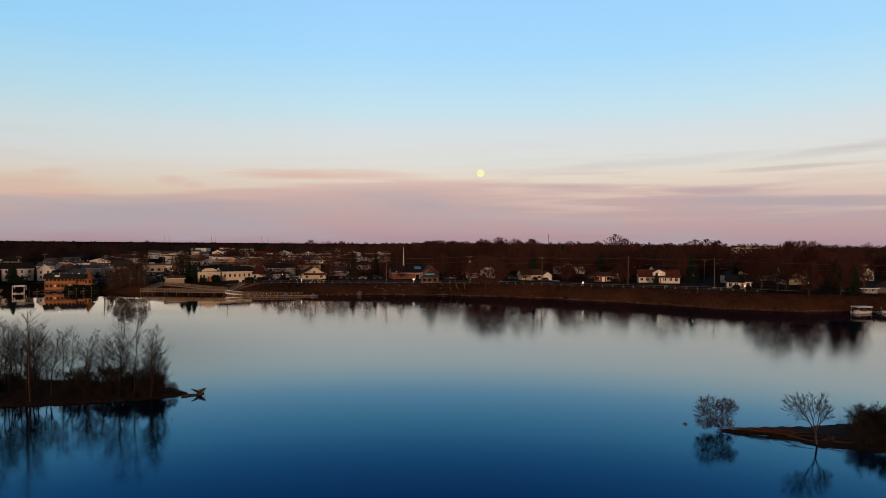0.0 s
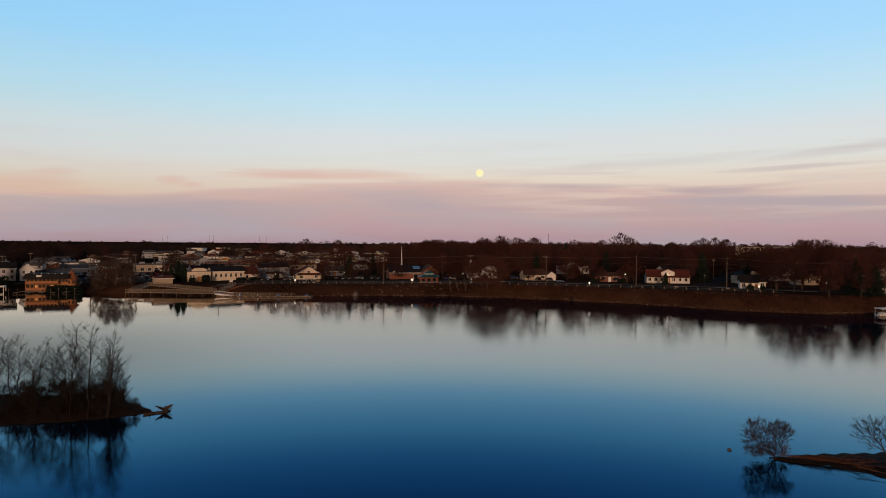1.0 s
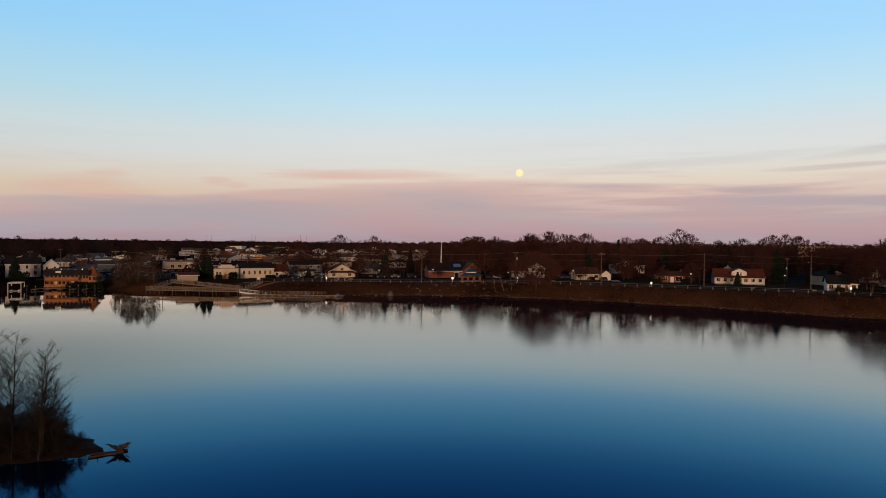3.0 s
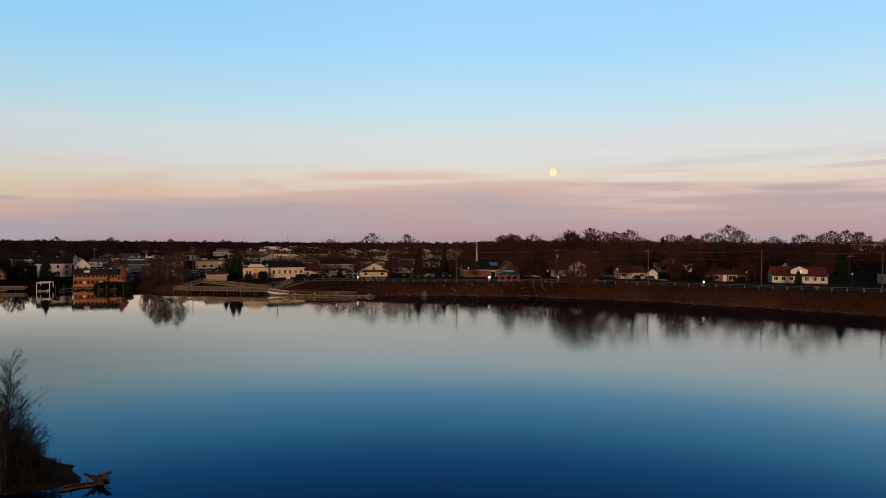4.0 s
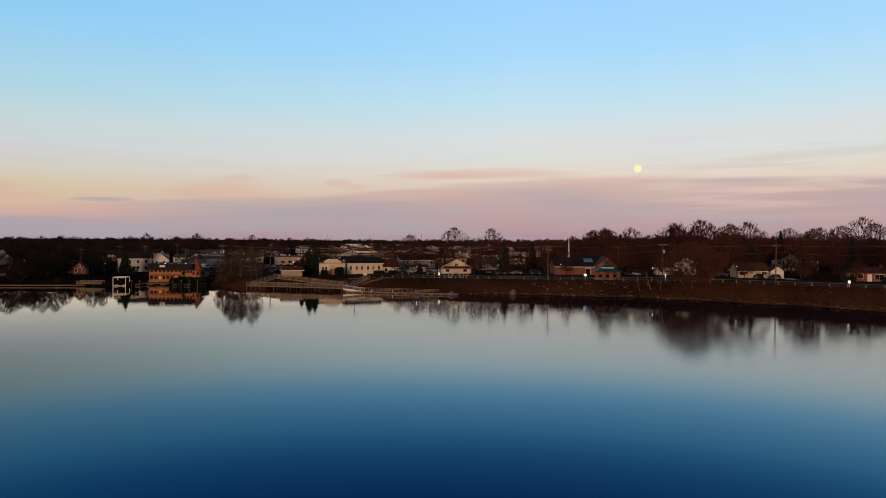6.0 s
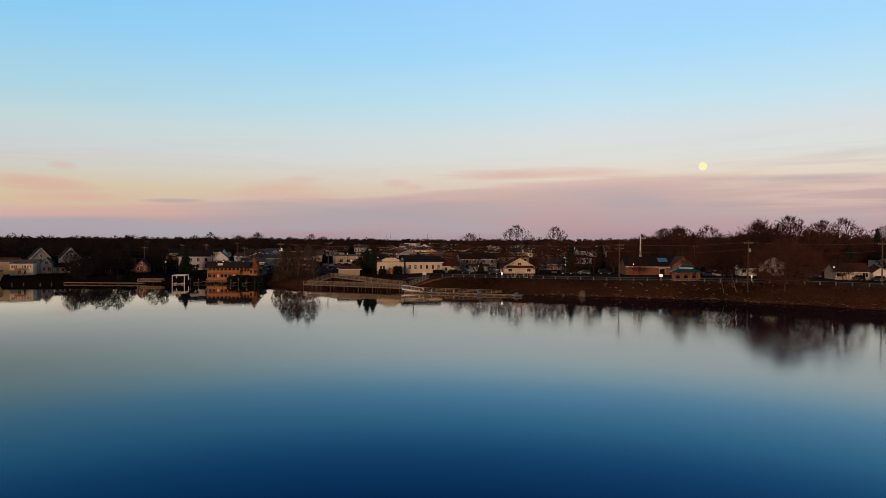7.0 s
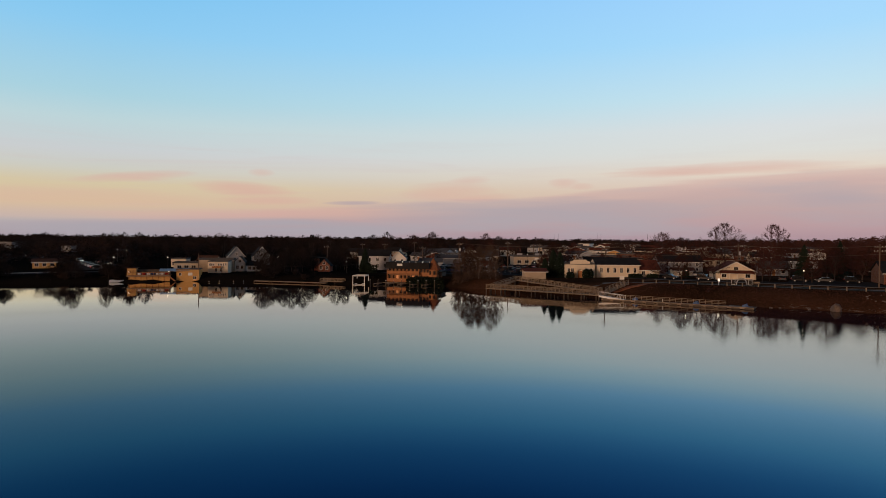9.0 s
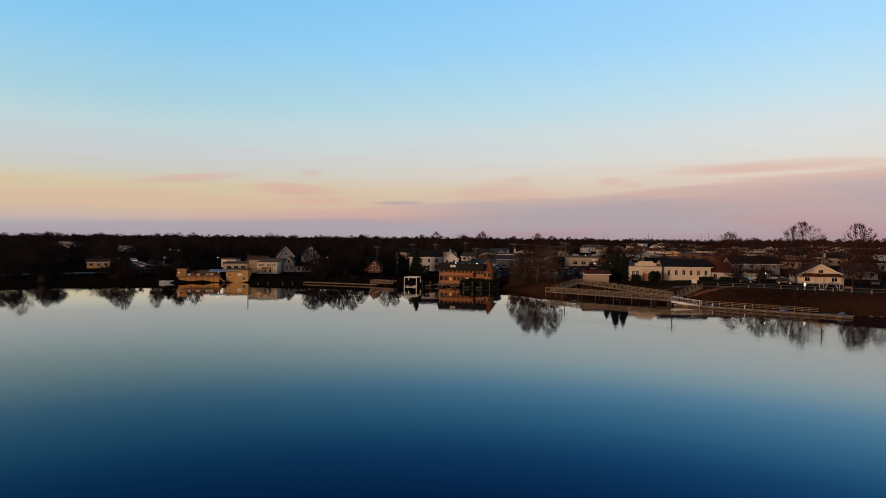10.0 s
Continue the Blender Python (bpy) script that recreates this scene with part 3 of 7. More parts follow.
# ---- trees ----
def grow(rng, height, spread, kids, ratio=0.62, bare=0.22, lean=0.0, thick=1.0, forks=1, fine=True, wobble=1.0, part_way=0.3):
    """Branches of a leafless tree, as (from, to, radius, radius, level)."""
    out = []

    def branch(p, d, length, r, level):
        steps = 4 if level == 0 else 3 if level == 1 else 2 if level == 2 and fine else 1
        pts, rad = [p.copy()], [r]
        for i in range(steps):
            d = (d + Vector((rng.gauss(0, 1), rng.gauss(0, 1), rng.gauss(0, 0.6) + (0.5 if level else 0.0))) * (0.10 * wobble if level == 0 else 0.17)).normalized()
            p = p + d * (length / steps)
            pts.append(p.copy())
            rad.append(max(r * (1 - (i + 1) / steps * 0.72), 0.006))
            out.append((pts[-2], pts[-1], rad[-2], rad[-1], level))
        if level >= len(kids):
            return
        for k in range(kids[level]):
            f = bare + (1 - bare) * (k + rng.random()) / kids[level] if level == 0 else 0.18 + 0.82 * (k + rng.random()) / kids[level]
            i = min(int(f * steps), steps - 1)
            q = pts[i].lerp(pts[i + 1], f * steps - i)
            side = Vector((rng.gauss(0, 1), rng.gauss(0, 1), rng.gauss(0, 0.35)))
            side = (side - d * side.dot(d)).normalized()
            a = radians(rng.uniform(28, 58)) * spread
            nd = (d * math.cos(a) + side * math.sin(a)).normalized()
            nl = length * ratio * rng.uniform(0.75, 1.15) * (1.12 - 0.6 * f if level == 0 else 1.05 - 0.45 * f) * (1.2 if level >= 2 else 1.0)
            branch(q, nd, nl, max(rad[i] * 0.58, 0.007), level + 1)
    for k in range(forks):
        d0 = Vector((lean, 0, 1)) if forks == 1 else Vector((rng.gauss(0, part_way) + lean, rng.gauss(0, part_way), 1))
        branch(Vector((rng.gauss(0, 0.15) if forks > 1 else 0, rng.gauss(0, 0.15) if forks > 1 else 0, -0.3)), d0.normalized(), height * rng.uniform(0.66, 0.74), height * 0.016 * thick / forks ** 0.4, 0)
    top = max(s[1].z for s in out)
    k = height / top
    return [(a * k, b * k, r0, r1, lv) for a, b, r0, r1, lv in out]


def sticks(segs, low, cones=False):
    """Verts and faces of branches as three-sided rods; the last twigs end in a point. low: least radius."""
    vs, fs = [], []
    for a, b, r0, r1, lv in segs:
        d = b - a
        u = d.orthogonal().normalized()
        w = d.cross(u).normalized()
        r0, r1 = max(r0, low), max(r1, low * 0.6)
        i = len(vs)
        if lv == 4:                                                # hair-fine end twigs
            c = math.cos(i * 2.4)
            o = (u * c + w * math.sqrt(1 - c * c)) * r0
            vs += [a + o, a - o, b]
            fs.append((i, i + 1, i + 2))
            continue
        if lv >= 3 or (lv == 2 and cones):
            for c, s in ((1, 0), (-0.5, 0.866), (-0.5, -0.866)):
                vs.append(a + (u * c + w * s) * r0)
            vs.append(b)
            fs += [(i, i + 1, i + 3), (i + 1, i + 2, i + 3), (i + 2, i, i + 3)]
            continue
        for c, s in ((1, 0), (-0.5, 0.866), (-0.5, -0.866)):
            o = u * c + w * s
            vs.append(a + o * r0)
            vs.append(b + o * r1)
        fs += [(i, i + 2, i + 3, i + 1), (i + 2, i + 4, i + 5, i + 3), (i + 4, i, i + 1, i + 5)]
    return vs, fs


def crown_segments(rng, height, width, n, low=0.2, top_heavy=0.5, trunk=0.018, twigs=3, twig_len=0.07):
    """Branches that fork again and again towards tips strewn through a rounded crown."""
    tips = []
    while len(tips) < n:
        f = rng.random()
        wide = math.sin(math.pi * min(1.0, 0.10 + 0.90 * f ** (0.75 + 0.6 * top_heavy))) ** 0.6
        r, a = width / 2 * wide * rng.random() ** 0.38, rng.uniform(0, 2 * math.pi)
        lump = 1 + 0.22 * noise.noise(Vector((math.cos(a) * 1.7, math.sin(a) * 1.7, f * 3 + height)))
        tips.append(Vector((r * lump * math.cos(a), r * lump * math.sin(a), height * (low + (1 - low) * f) * (0.94 + 0.12 * lump - 0.06))))
    return forked(rng, tips, height, low, trunk, twigs, twig_len)


def forked(rng, tips, height, low, trunk, twigs, twig_len):
    """Limbs that split between groups of tips until each tip has its own branch."""
    out, thick, n = [], height * trunk, len(tips)

    def size(k):
        return max(thick * (k / n) ** 0.5, 0.006)

    def fork(p, tgt, depth):
        if len(tgt) == 1:
            out.append((p, tgt[0], size(1), 0.006, 3))
            d = (tgt[0] - p).normalized()
            for _ in range(twigs):
                e = (d * 0.8 + Vector((rng.gauss(0, 0.5), rng.gauss(0, 0.5), rng.gauss(0.25, 0.4)))).normalized()
                q = p.lerp(tgt[0], rng.uniform(0.2, 1.0))
                out.append((q, q + e * height * twig_len * rng.uniform(0.6, 1.3), 0.006, 0.003, 4 if twigs > 7 else 3))
            return
        c = sum(tgt, Vector()) / len(tgt)
        if depth == 0:
            q = Vector((rng.gauss(0, 0.015) * height, rng.gauss(0, 0.015) * height, height * low * 0.85))
        else:
            q = p.lerp(c, rng.uniform(0.30, 0.44)) + Vector((rng.gauss(0, 1), rng.gauss(0, 1), rng.gauss(0, 0.5))) * 0.04 * (c - p).length
        out.append((p, q, size(len(tgt)), size(len(tgt) * 0.8), 0 if depth < 2 else 1 if depth < 4 else 2))
        m = min(len(tgt), 5 if depth == 0 else 3 if depth < 3 else 2)
        seeds = rng.sample(tgt, m)
        for _ in range(2):
            groups = [[] for _ in range(m)]
            for v in tgt:
                groups[min(range(m), key=lambda k: (v - seeds[k]).length_squared)].append(v)
            seeds = [sum(g, Vector()) / len(g) if g else seeds[k] for k, g in enumerate(groups)]
        for g in groups:
            if g:
                fork(q, g, depth + 1)
    fork(Vector((0, 0, -0.3)), tips, 0)
    return out


def lobed(name, x, y, z, rng, lobes, n, height, low, trunk, thin, twig, bark, label, category, group="", twigs=3, twig_len=0.07):
    """A leafless crown made of uneven lobes: (centre, radii, share of the tips)."""
    tips = []
    for c, rad, share in lobes:
        for _ in range(int(n * share)):
            v = Vector((rng.gauss(0, 1), rng.gauss(0, 1), rng.gauss(0, 1))).normalized() * rng.random() ** 0.42
            tips.append(Vector((c[0] + v.x * rad[0], c[1] + v.y * rad[1], max(c[2] + v.z * rad[2], 0.15))))
    segs = forked(rng, tips, height, low, trunk, twigs, twig_len)
    t = thing(name, x, y, z, 0, label, category, group)
    raw("trunk", *sticks([q for q in segs if q[4] <= 1], thin), bark, t)
    raw("crown", *sticks([q for q in segs if q[4] > 1], thin), twig, t)
    return t


def stemmed(name, x, y, z, rng, stems, label, group, thin, twig, bark, laterals=32, reach=0.36, rz=0):
    """Straight upright stems with rising side branches. stems: (foot x, foot y, lean x, height)."""
    trunk, crown = [], []
    for ox, oy, lean, h in stems:
        steps, p = 6, Vector((ox, oy, -0.3))
        pts, ly = [p], rng.gauss(0, 0.05) * h
        for i in range(1, steps + 1):
            f = i / steps
            pts.append(Vector((ox + lean * f ** 1.2 + rng.gauss(0, 0.07), oy + ly * f + rng.gauss(0, 0.07), h * f)))
        r0 = 0.010 * h + 0.015
        for i in range(steps):
            trunk.append((pts[i], pts[i + 1], r0 * (1 - 0.88 * i / steps), r0 * (1 - 0.88 * (i + 1) / steps), 0))
        for k in range(laterals):
            f = 0.26 + 0.72 * (k + rng.random()) / laterals
            i = min(int(f * steps), steps - 1)
            q = pts[i].lerp(pts[i + 1], f * steps - i)
            a = rng.uniform(0, 6.283)
            L = h * reach * (1.12 - 0.85 * f) * (0.75 if f < 0.35 else 1.0) * rng.uniform(0.7, 1.2)
            d = Vector((math.cos(a), math.sin(a), rng.uniform(0.5, 1.1))).normalized()
            rr = r0 * (1 - 0.85 * f) * 0.55
            line = [q]
            for j in range(3):
                d = (d + Vector((rng.gauss(0, 0.1), rng.gauss(0, 0.1), 0.10))).normalized()
                line.append(line[-1] + d * L / 3)
                crown.append((line[-2], line[-1], rr * (1 - 0.3 * j), rr * (0.7 - 0.28 * j), 2))
            for j in range(12):
                g = rng.uniform(0.12, 1.0) * 2.999
                m = line[int(g)].lerp(line[int(g) + 1], g - int(g))
                e = (d + Vector((rng.gauss(0, 0.5), rng.gauss(0, 0.5), rng.gauss(0.1, 0.3)))).normalized()
                tip = m + e * L * rng.uniform(0.22, 0.45)
                crown.append((m, tip, 0.008, 0.004, 3))
                for _ in range(2):
                    e2 = (e + Vector((rng.gauss(0, 0.45), rng.gauss(0, 0.45), rng.gauss(0.2, 0.3)))).normalized()
                    b = m.lerp(tip, rng.uniform(0.25, 0.95))
                    crown.append((b, b + e2 * L * rng.uniform(0.12, 0.26), 0.006, 0.003, 4))
    t = thing(name, x, y, z, rz, label, "tree", group)
    raw("trunk", *sticks(trunk, thin), bark, t)
    raw("crown", *sticks(crown, thin), twig, t)
    return t


def crowned(name, x, y, z, rng, height, width, n, thin, twig, bark, label, group="", **kw):
    """A tree from crown_segments, as trunk and crown. thin: least radius of a twig."""
    segs = crown_segments(rng, height, width, n, **kw)
    t = thing(name, x, y, z, rng.uniform(0, 360), label, "shrub" if name == "shrub" else "tree", group)
    raw("trunk", *sticks([q for q in segs if q[4] <= 1], thin), bark, t)
    raw("crown", *sticks([q for q in segs if q[4] > 1], thin), twig, t)
    return t


def bare_tree(name, x, y, z, rng, height, spread, kids, low, twig, bark, label, group="", trunk_levels=1, **kw):
    segs = grow(rng, height, spread, kids, **kw)
    t = thing(name, x, y, z, rng.uniform(0, 360), label, "tree", group)
    raw("trunk", *sticks([s for s in segs if s[4] <= trunk_levels], low), bark, t)
    raw("crown", *sticks([s for s in segs if s[4] > trunk_levels], low, not kw.get("fine", True)), twig, t)
    return t


def conifer(name, x, y, z, rng, height, width, label, group=""):
    t = thing(name, x, y, z, rng.uniform(0, 360), label, "tree", group)
    part("trunk", rodded((0, 0, -0.3), (0, 0, height * 0.95), height * 0.018, 0.02, 6), BARK, t)
    vs, fs = [], []
    for i in range(int(330 + height * 26)):
        f = rng.random() ** 0.8
        zz = height * (0.06 + 0.93 * f)
        reach = width / 2 * (1 - f) ** 0.65 * rng.uniform(0.6, 1.15) + 0.12
        a = rng.uniform(0, 2 * math.pi)
        c, s = math.cos(a), math.sin(a)
        tip = Vector((c * reach, s * reach, zz - reach * rng.uniform(0.05, 0.4)))
        for j in range(3):
            k0, k1 = j / 3, (j + 1.25) / 3
            p0, p1 = Vector((0, 0, zz)).lerp(tip, k0), Vector((0, 0, zz)).lerp(tip, min(k1, 1.1))
            wd = 0.16 * reach + 0.13
            n = len(vs)
            vs += [p0 + Vector((-s, c, 0)) * wd, p0 - Vector((-s, c, 0)) * wd, p1 + Vector((0, 0, -0.1)), (p0 + p1) / 2 + Vector((0, 0, 0.16))]
            fs += [(n, n + 1, n + 2), (n, n + 2, n + 3), (n + 1, n + 3, n + 2), (n, n + 3, n + 1)]
    raw("crown", vs, fs, NEEDLE, t)
    return t


# ---- the island's leafless trees ----
rng = random.Random(11)
TREE_TEXT = "leafless dark tree with fine rising twigs"
ISLE = [(-39.6, 73.2, [(0, 0, 0.7, 10.6)], 0.27), (-41.6, 73.2, [(0, 0, 0.9, 10.4), (-0.5, 0.4, -0.6, 7.4)], 0.33), (-37.9, 74.2, [(-0.2, 0, 0.2, 9.2), (0.3, 0.1, 1.1, 9.0), (0.6, -0.2, 1.7, 7.6), (-0.5, 0.3, -0.5, 7.0)], 0.26),
        (-37.2, 74.8, [(0, 0, 1.2, 6.4), (0.2, 0.3, 1.9, 4.4)], 0.30), (-48.6, 78.6, [(0, 0, 1.6, 8.0)], 0.20), (-50.2, 77.6, [(0, 0, 0.5, 8.2), (-0.8, 0.2, 0.1, 7.8)], 0.28), (-52.6, 77.2, [(0, 0, 1.0, 7.8), (-0.5, 0, -0.3, 7.2)], 0.27),
        (-54.0, 75.8, [(0, 0, 0.2, 8.2), (0.4, 0.3, 0.9, 7.0)], 0.27), (-53.6, 73.4, [(0, 0, 0.6, 10.8), (-0.3, 0.2, 2.2, 9.2)], 0.30), (-55.6, 74.0, [(0, 0, -0.8, 7.8)], 0.3), (-57.4, 75.0, [(0, 0, 0.3, 9.4), (0.5, 0, 0.8, 8.4)], 0.28),
        (-45.2, 76.4, [(0, 0, 0.3, 7.2), (0.4, 0.2, -0.5, 5.8)], 0.30)]
isle_forms = [stemmed("bare_tree", x, y, isle(x, y) - 0.1, rng, st, TREE_TEXT + " on the island", "island trees", 0.0095, TWIG_DARK, BARK_DARK, reach=rc * 1.45, rz=-50 if x > -39 else 0) for x, y, st, rc in ISLE]
for i, (x, y) in enumerate([(-60.5, 74), (-64.5, 76.5), (-69, 73.5), (-58.5, 80), (-74, 78), (-80, 75), (-62.4, 78.2), (-66.8, 79.0), (-71.5, 76), (-77, 80), (-43.6, 79.4), (-46.6, 74.6), (-56.2, 78.6), (-67, 75.2)]):
    copy_thing(isle_forms[(8, 10, 0, 5, 1, 8, 6, 10, 8, 5, 11, 11, 7, 6)[i]], pose(x, y, isle(x, y) - 0.1, 0, 0, rng.uniform(0, 360)))
for k in range(9):                                            # young growth under the tall stems
    x, y = rng.uniform(-60, -39), rng.uniform(73, 80)
    copy_thing(isle_forms[(11, 3, 9, 7)[k % 4]], pose(x, y, isle(x, y) - 0.1, 0, 0, rng.uniform(0, 360)) @ Matrix.Scale(rng.uniform(0.5, 0.75), 4))
dead = stemmed("dead_tree", -52.0, 71.4, isle(-52.0, 71.4) - 0.1, rng, [(0, 0, 0.05, 13.6)], "tall straight dead tree with reddish stem and short level limbs", "island trees", 0.012, BARK, BARK_RED, laterals=9, reach=0.12)
stemmed("bare_tree", -56.2, 71.2, isle(-56.2, 71.2) - 0.1, rng, [(0, 0, -0.5, 12.4), (0.2, 0.1, 1.2, 10.2)], TREE_TEXT + " at the island edge", "island trees", 0.012, TWIG_DARK, BARK_DARK, reach=0.36)

shrubs = []
for k in range(4):
    shrubs.append(bare_tree("shrub", -39 - k * 3, 74.5, isle(-39 - k * 3, 74.5) - 0.1, rng, 2.4, 1.1, (7, 5, 4), 0.014, TWIG_DARK, BARK_DARK, "low tangled leafless shrub on the island", "island shrubs", forks=5, ratio=0.7, bare=0.1, fine=False))
for k in range(110):
    x, y = rng.uniform(-86, -36.5), rng.uniform(70.5, 84)
    if isle(x, y) > 0.35:
        copy_thing(shrubs[k % 4], pose(x, y, isle(x, y) - 0.1, 0, 0, rng.uniform(0, 360)) @ Matrix.Scale(rng.uniform(0.55, 1.25), 4))

for x, y, k in ((-36.2, 75.4, 0.9), (-36.9, 74.5, 1.15), (-35.7, 76.0, 0.7), (-37.4, 75.4, 1.3), (-37.6, 76.6, 0.95), (-38.2, 75.6, 1.3), (-39.2, 77.2, 1.5), (-40.4, 76.6, 1.5), (-41.8, 75.4, 1.35), (-43.4, 76.8, 1.5)):
    copy_thing(shrubs[int(-x * 7) % 4], pose(x, y, isle(x, y) - 0.1, 0, 0, rng.uniform(0, 360)) @ Matrix.Scale(k, 4))

# ---- the spit: leaning bush, small tree, bushes at its root ----
lobed("shrub", 33.5, 56.3, 0.05, rng, [((-1.75, 0, 2.2), (1.85, 1.5, 1.95), 0.6), ((0.45, 0, 2.6), (1.3, 1.2, 1.25), 0.4), ((-2.0, -0.3, 0.8), (1.4, 1.0, 0.6), 0.16), ((-0.3, 0, 0.9), (1.3, 1.1, 0.8), 0.2)], 640, 4.1, 0.04, 0.022, 0.012, TWIG_BUSH, BARK_DARK,
      "dense spiky leafless bush leaning out over the water", "shrub", "spit bushes", twigs=6, twig_len=0.10)
lobed("shrub", 34.4, 56.4, 0.1, rng, [((0, 0, 0.9), (1.0, 0.8, 0.8), 1.0)], 120, 2.0, 0.05, 0.02, 0.011, RED_WOOD, RED_WOOD, "low reddish bush at the tip of the spit", "shrub", "spit bushes")
lobed("bare_tree", 41.0, 50.4, spit(41.0, 50.4) - 0.1, rng, [((-1.9, 0, 4.3), (2.2, 1.7, 1.75), 0.62), ((0.95, 0.2, 4.0), (1.0, 1.0, 1.75), 0.38)], 330, 5.9, 0.28, 0.021, 0.010, TWIG_DARK, BARK_WARM,
      "small leafless tree with two fans of twigs above a reddish trunk", "tree", twigs=6, twig_len=0.075)
for x, y, k in ((46.3, 49.8, 1.1), (47.4, 50.6, 1.45), (48.6, 49.2, 1.5), (47.0, 52.6, 1.3), (49.2, 51.6, 1.7), (50.6, 49.6, 1.8)):
    copy_thing(shrubs[int(x * 3) % 4], pose(x, y, spit(x, y) - 0.1, 0, 0, rng.uniform(0, 360)) @ Matrix.Scale(k, 4))
for x, y in ((51.2, 57.4), (52.8, 56.4), (54.2, 57.8), (55.6, 56.2), (53.6, 54.2), (57.0, 57.2), (50.6, 55.0), (58.5, 55.5), (56.2, 53.4)):
    copy_thing(shrubs[int(x * 3) % 4], pose(x, y, spit(x, y) - 0.1, 0, 0, rng.uniform(0, 360)) @ Matrix.Scale(rng.uniform(0.95, 1.2), 4))
for k in range(60):
    x, y = rng.uniform(50, 92), rng.uniform(42, 59)
    if spit(x, y) > 0.3:
        copy_thing(shrubs[k % 4], pose(x, y, spit(x, y) - 0.1, 0, 0, rng.uniform(0, 360)) @ Matrix.Scale(rng.uniform(0.7, 1.15), 4))
for x, y, h in ((60, 50, 8), (66, 54, 9), (74, 50, 10), (86, 46, 9)):
    bare_tree("bare_tree", x, y, spit(x, y) - 0.1, rng, h, 0.95, (9, 5, 4, 3), 0.012, TWIG_DARK, BARK, "leafless tree at the root of the spit", "spit trees", ratio=0.58, forks=2)


def driftwood(x, y, z, rz, length, label, seed, thick=0.12):
    """A bent, tapering log with a few broken branch ends."""
    r = random.Random(seed)
    t = thing("driftwood", x, y, z, rz, label, "driftwood", "driftwood")
    pts = [Vector((-length / 2 + length * k / 8, r.gauss(0, 0.05), 0.02 * math.sin(k) + r.gauss(0, 0.015))) for k in range(9)]
    bm = bmesh.new()
    for k in range(8):
        rod(bm, pts[k], pts[k + 1], thick * (0.65 + 0.05 * k), thick * (0.65 + 0.05 * (k + 1)), 9)
    part("log", bm, DRIFT, t)
    for k in range(3):
        p = pts[2 + k * 2]
        part("branch_end", rodded(p, p + Vector((r.uniform(-0.3, 0.3), r.uniform(-0.3, 0.1), r.uniform(0.12, 0.4))), thick * 0.35, 0.012, 6), DRIFT, t)
    return t


def root_stump(x, y, z, rz, label, seed):
    """A torn stump lying on its side: a butt that forks into a broken limb and a worn root plate, with thin roots."""
    r = random.Random(seed)
    t = thing("stump", x, y, z, rz, label, "stump")
    t.matrix_world = t.matrix_world @ Matrix.Scale(0.66, 4)

    def limb(line, radii):
        bm = bmesh.new()
        n, rings = 12, []
        fine_line, fine_radii = [], []
        for i in range(len(line) - 1):
            for f in (0.0, 0.33, 0.67):
                fine_line.append(line[i].lerp(line[i + 1], f) + Vector((r.gauss(0, 0.03), r.gauss(0, 0.03), r.gauss(0, 0.03))))
                fine_radii.append((radii[i] * (1 - f) + radii[i + 1] * f) * r.uniform(0.78, 1.12))
        line, radii = fine_line + [line[-1]], fine_radii + [radii[-1]]
        for i, (p, rad) in enumerate(zip(line, radii)):
            d = (line[min(i + 1, len(line) - 1)] - line[max(i - 1, 0)]).normalized()
            q = d.to_track_quat("Z", "Y")
            ring = []
            for a in range(n):
                g = rad * (1 + 0.5 * noise.noise(Vector((2.2 * math.cos(6.2832 * a / n), 2.2 * math.sin(6.2832 * a / n), i * 0.35 + seed)))) * r.uniform(0.8, 1.12)
                ring.append(bm.verts.new(p + q @ Vector((g * math.cos(6.2832 * a / n), g * math.sin(6.2832 * a / n), 0))))
            rings.append(ring)
        for a, b in zip(rings, rings[1:]):
            for k in range(n):
                bm.faces.new((a[k], a[(k + 1) % n], b[(k + 1) % n], b[k]))
        bm.faces.new(rings[0][::-1])
        bm.faces.new(rings[-1])
        return bm
    part("butt", limb([Vector(v) for v in ((0.15, 0, 0.12), (0.1, 0, 0.35), (0.3, 0, 0.55), (0.7, 0.05, 0.85), (1.1, 0.05, 1.1), (1.4, 0.1, 1.2))], (0.3, 0.36, 0.33, 0.28, 0.22, 0.05)), DRIFT, t, "weathered reddish-brown butt")
    part("limb", limb([Vector(v) for v in ((0.1, 0, 0.35), (-0.35, 0.0, 0.62), (-0.9, -0.05, 0.95), (-1.35, -0.05, 1.15), (-1.6, -0.1, 1.2))], (0.3, 0.25, 0.19, 0.13, 0.03)), BARK_DARK, t, "dark broken limb")
    for k in range(30):
        p0 = Vector((r.uniform(-0.2, 1.3), r.uniform(-0.15, 0.15), r.uniform(0.2, 1.1)))
        d = Vector((r.uniform(0.1, 1.0), r.uniform(-0.5, 0.5), r.uniform(-0.7, 0.5))) * r.uniform(0.35, 0.8)
        bm = rodded(p0, p0 + d * 0.6, 0.05, 0.03, 6)
        rod(bm, p0 + d * 0.6, p0 + d + Vector((0, 0, r.uniform(-0.15, 0.2))), 0.03, 0.008, 5)
        part("root", bm, DRIFT if k % 2 else BARK_DARK, t)
    return t


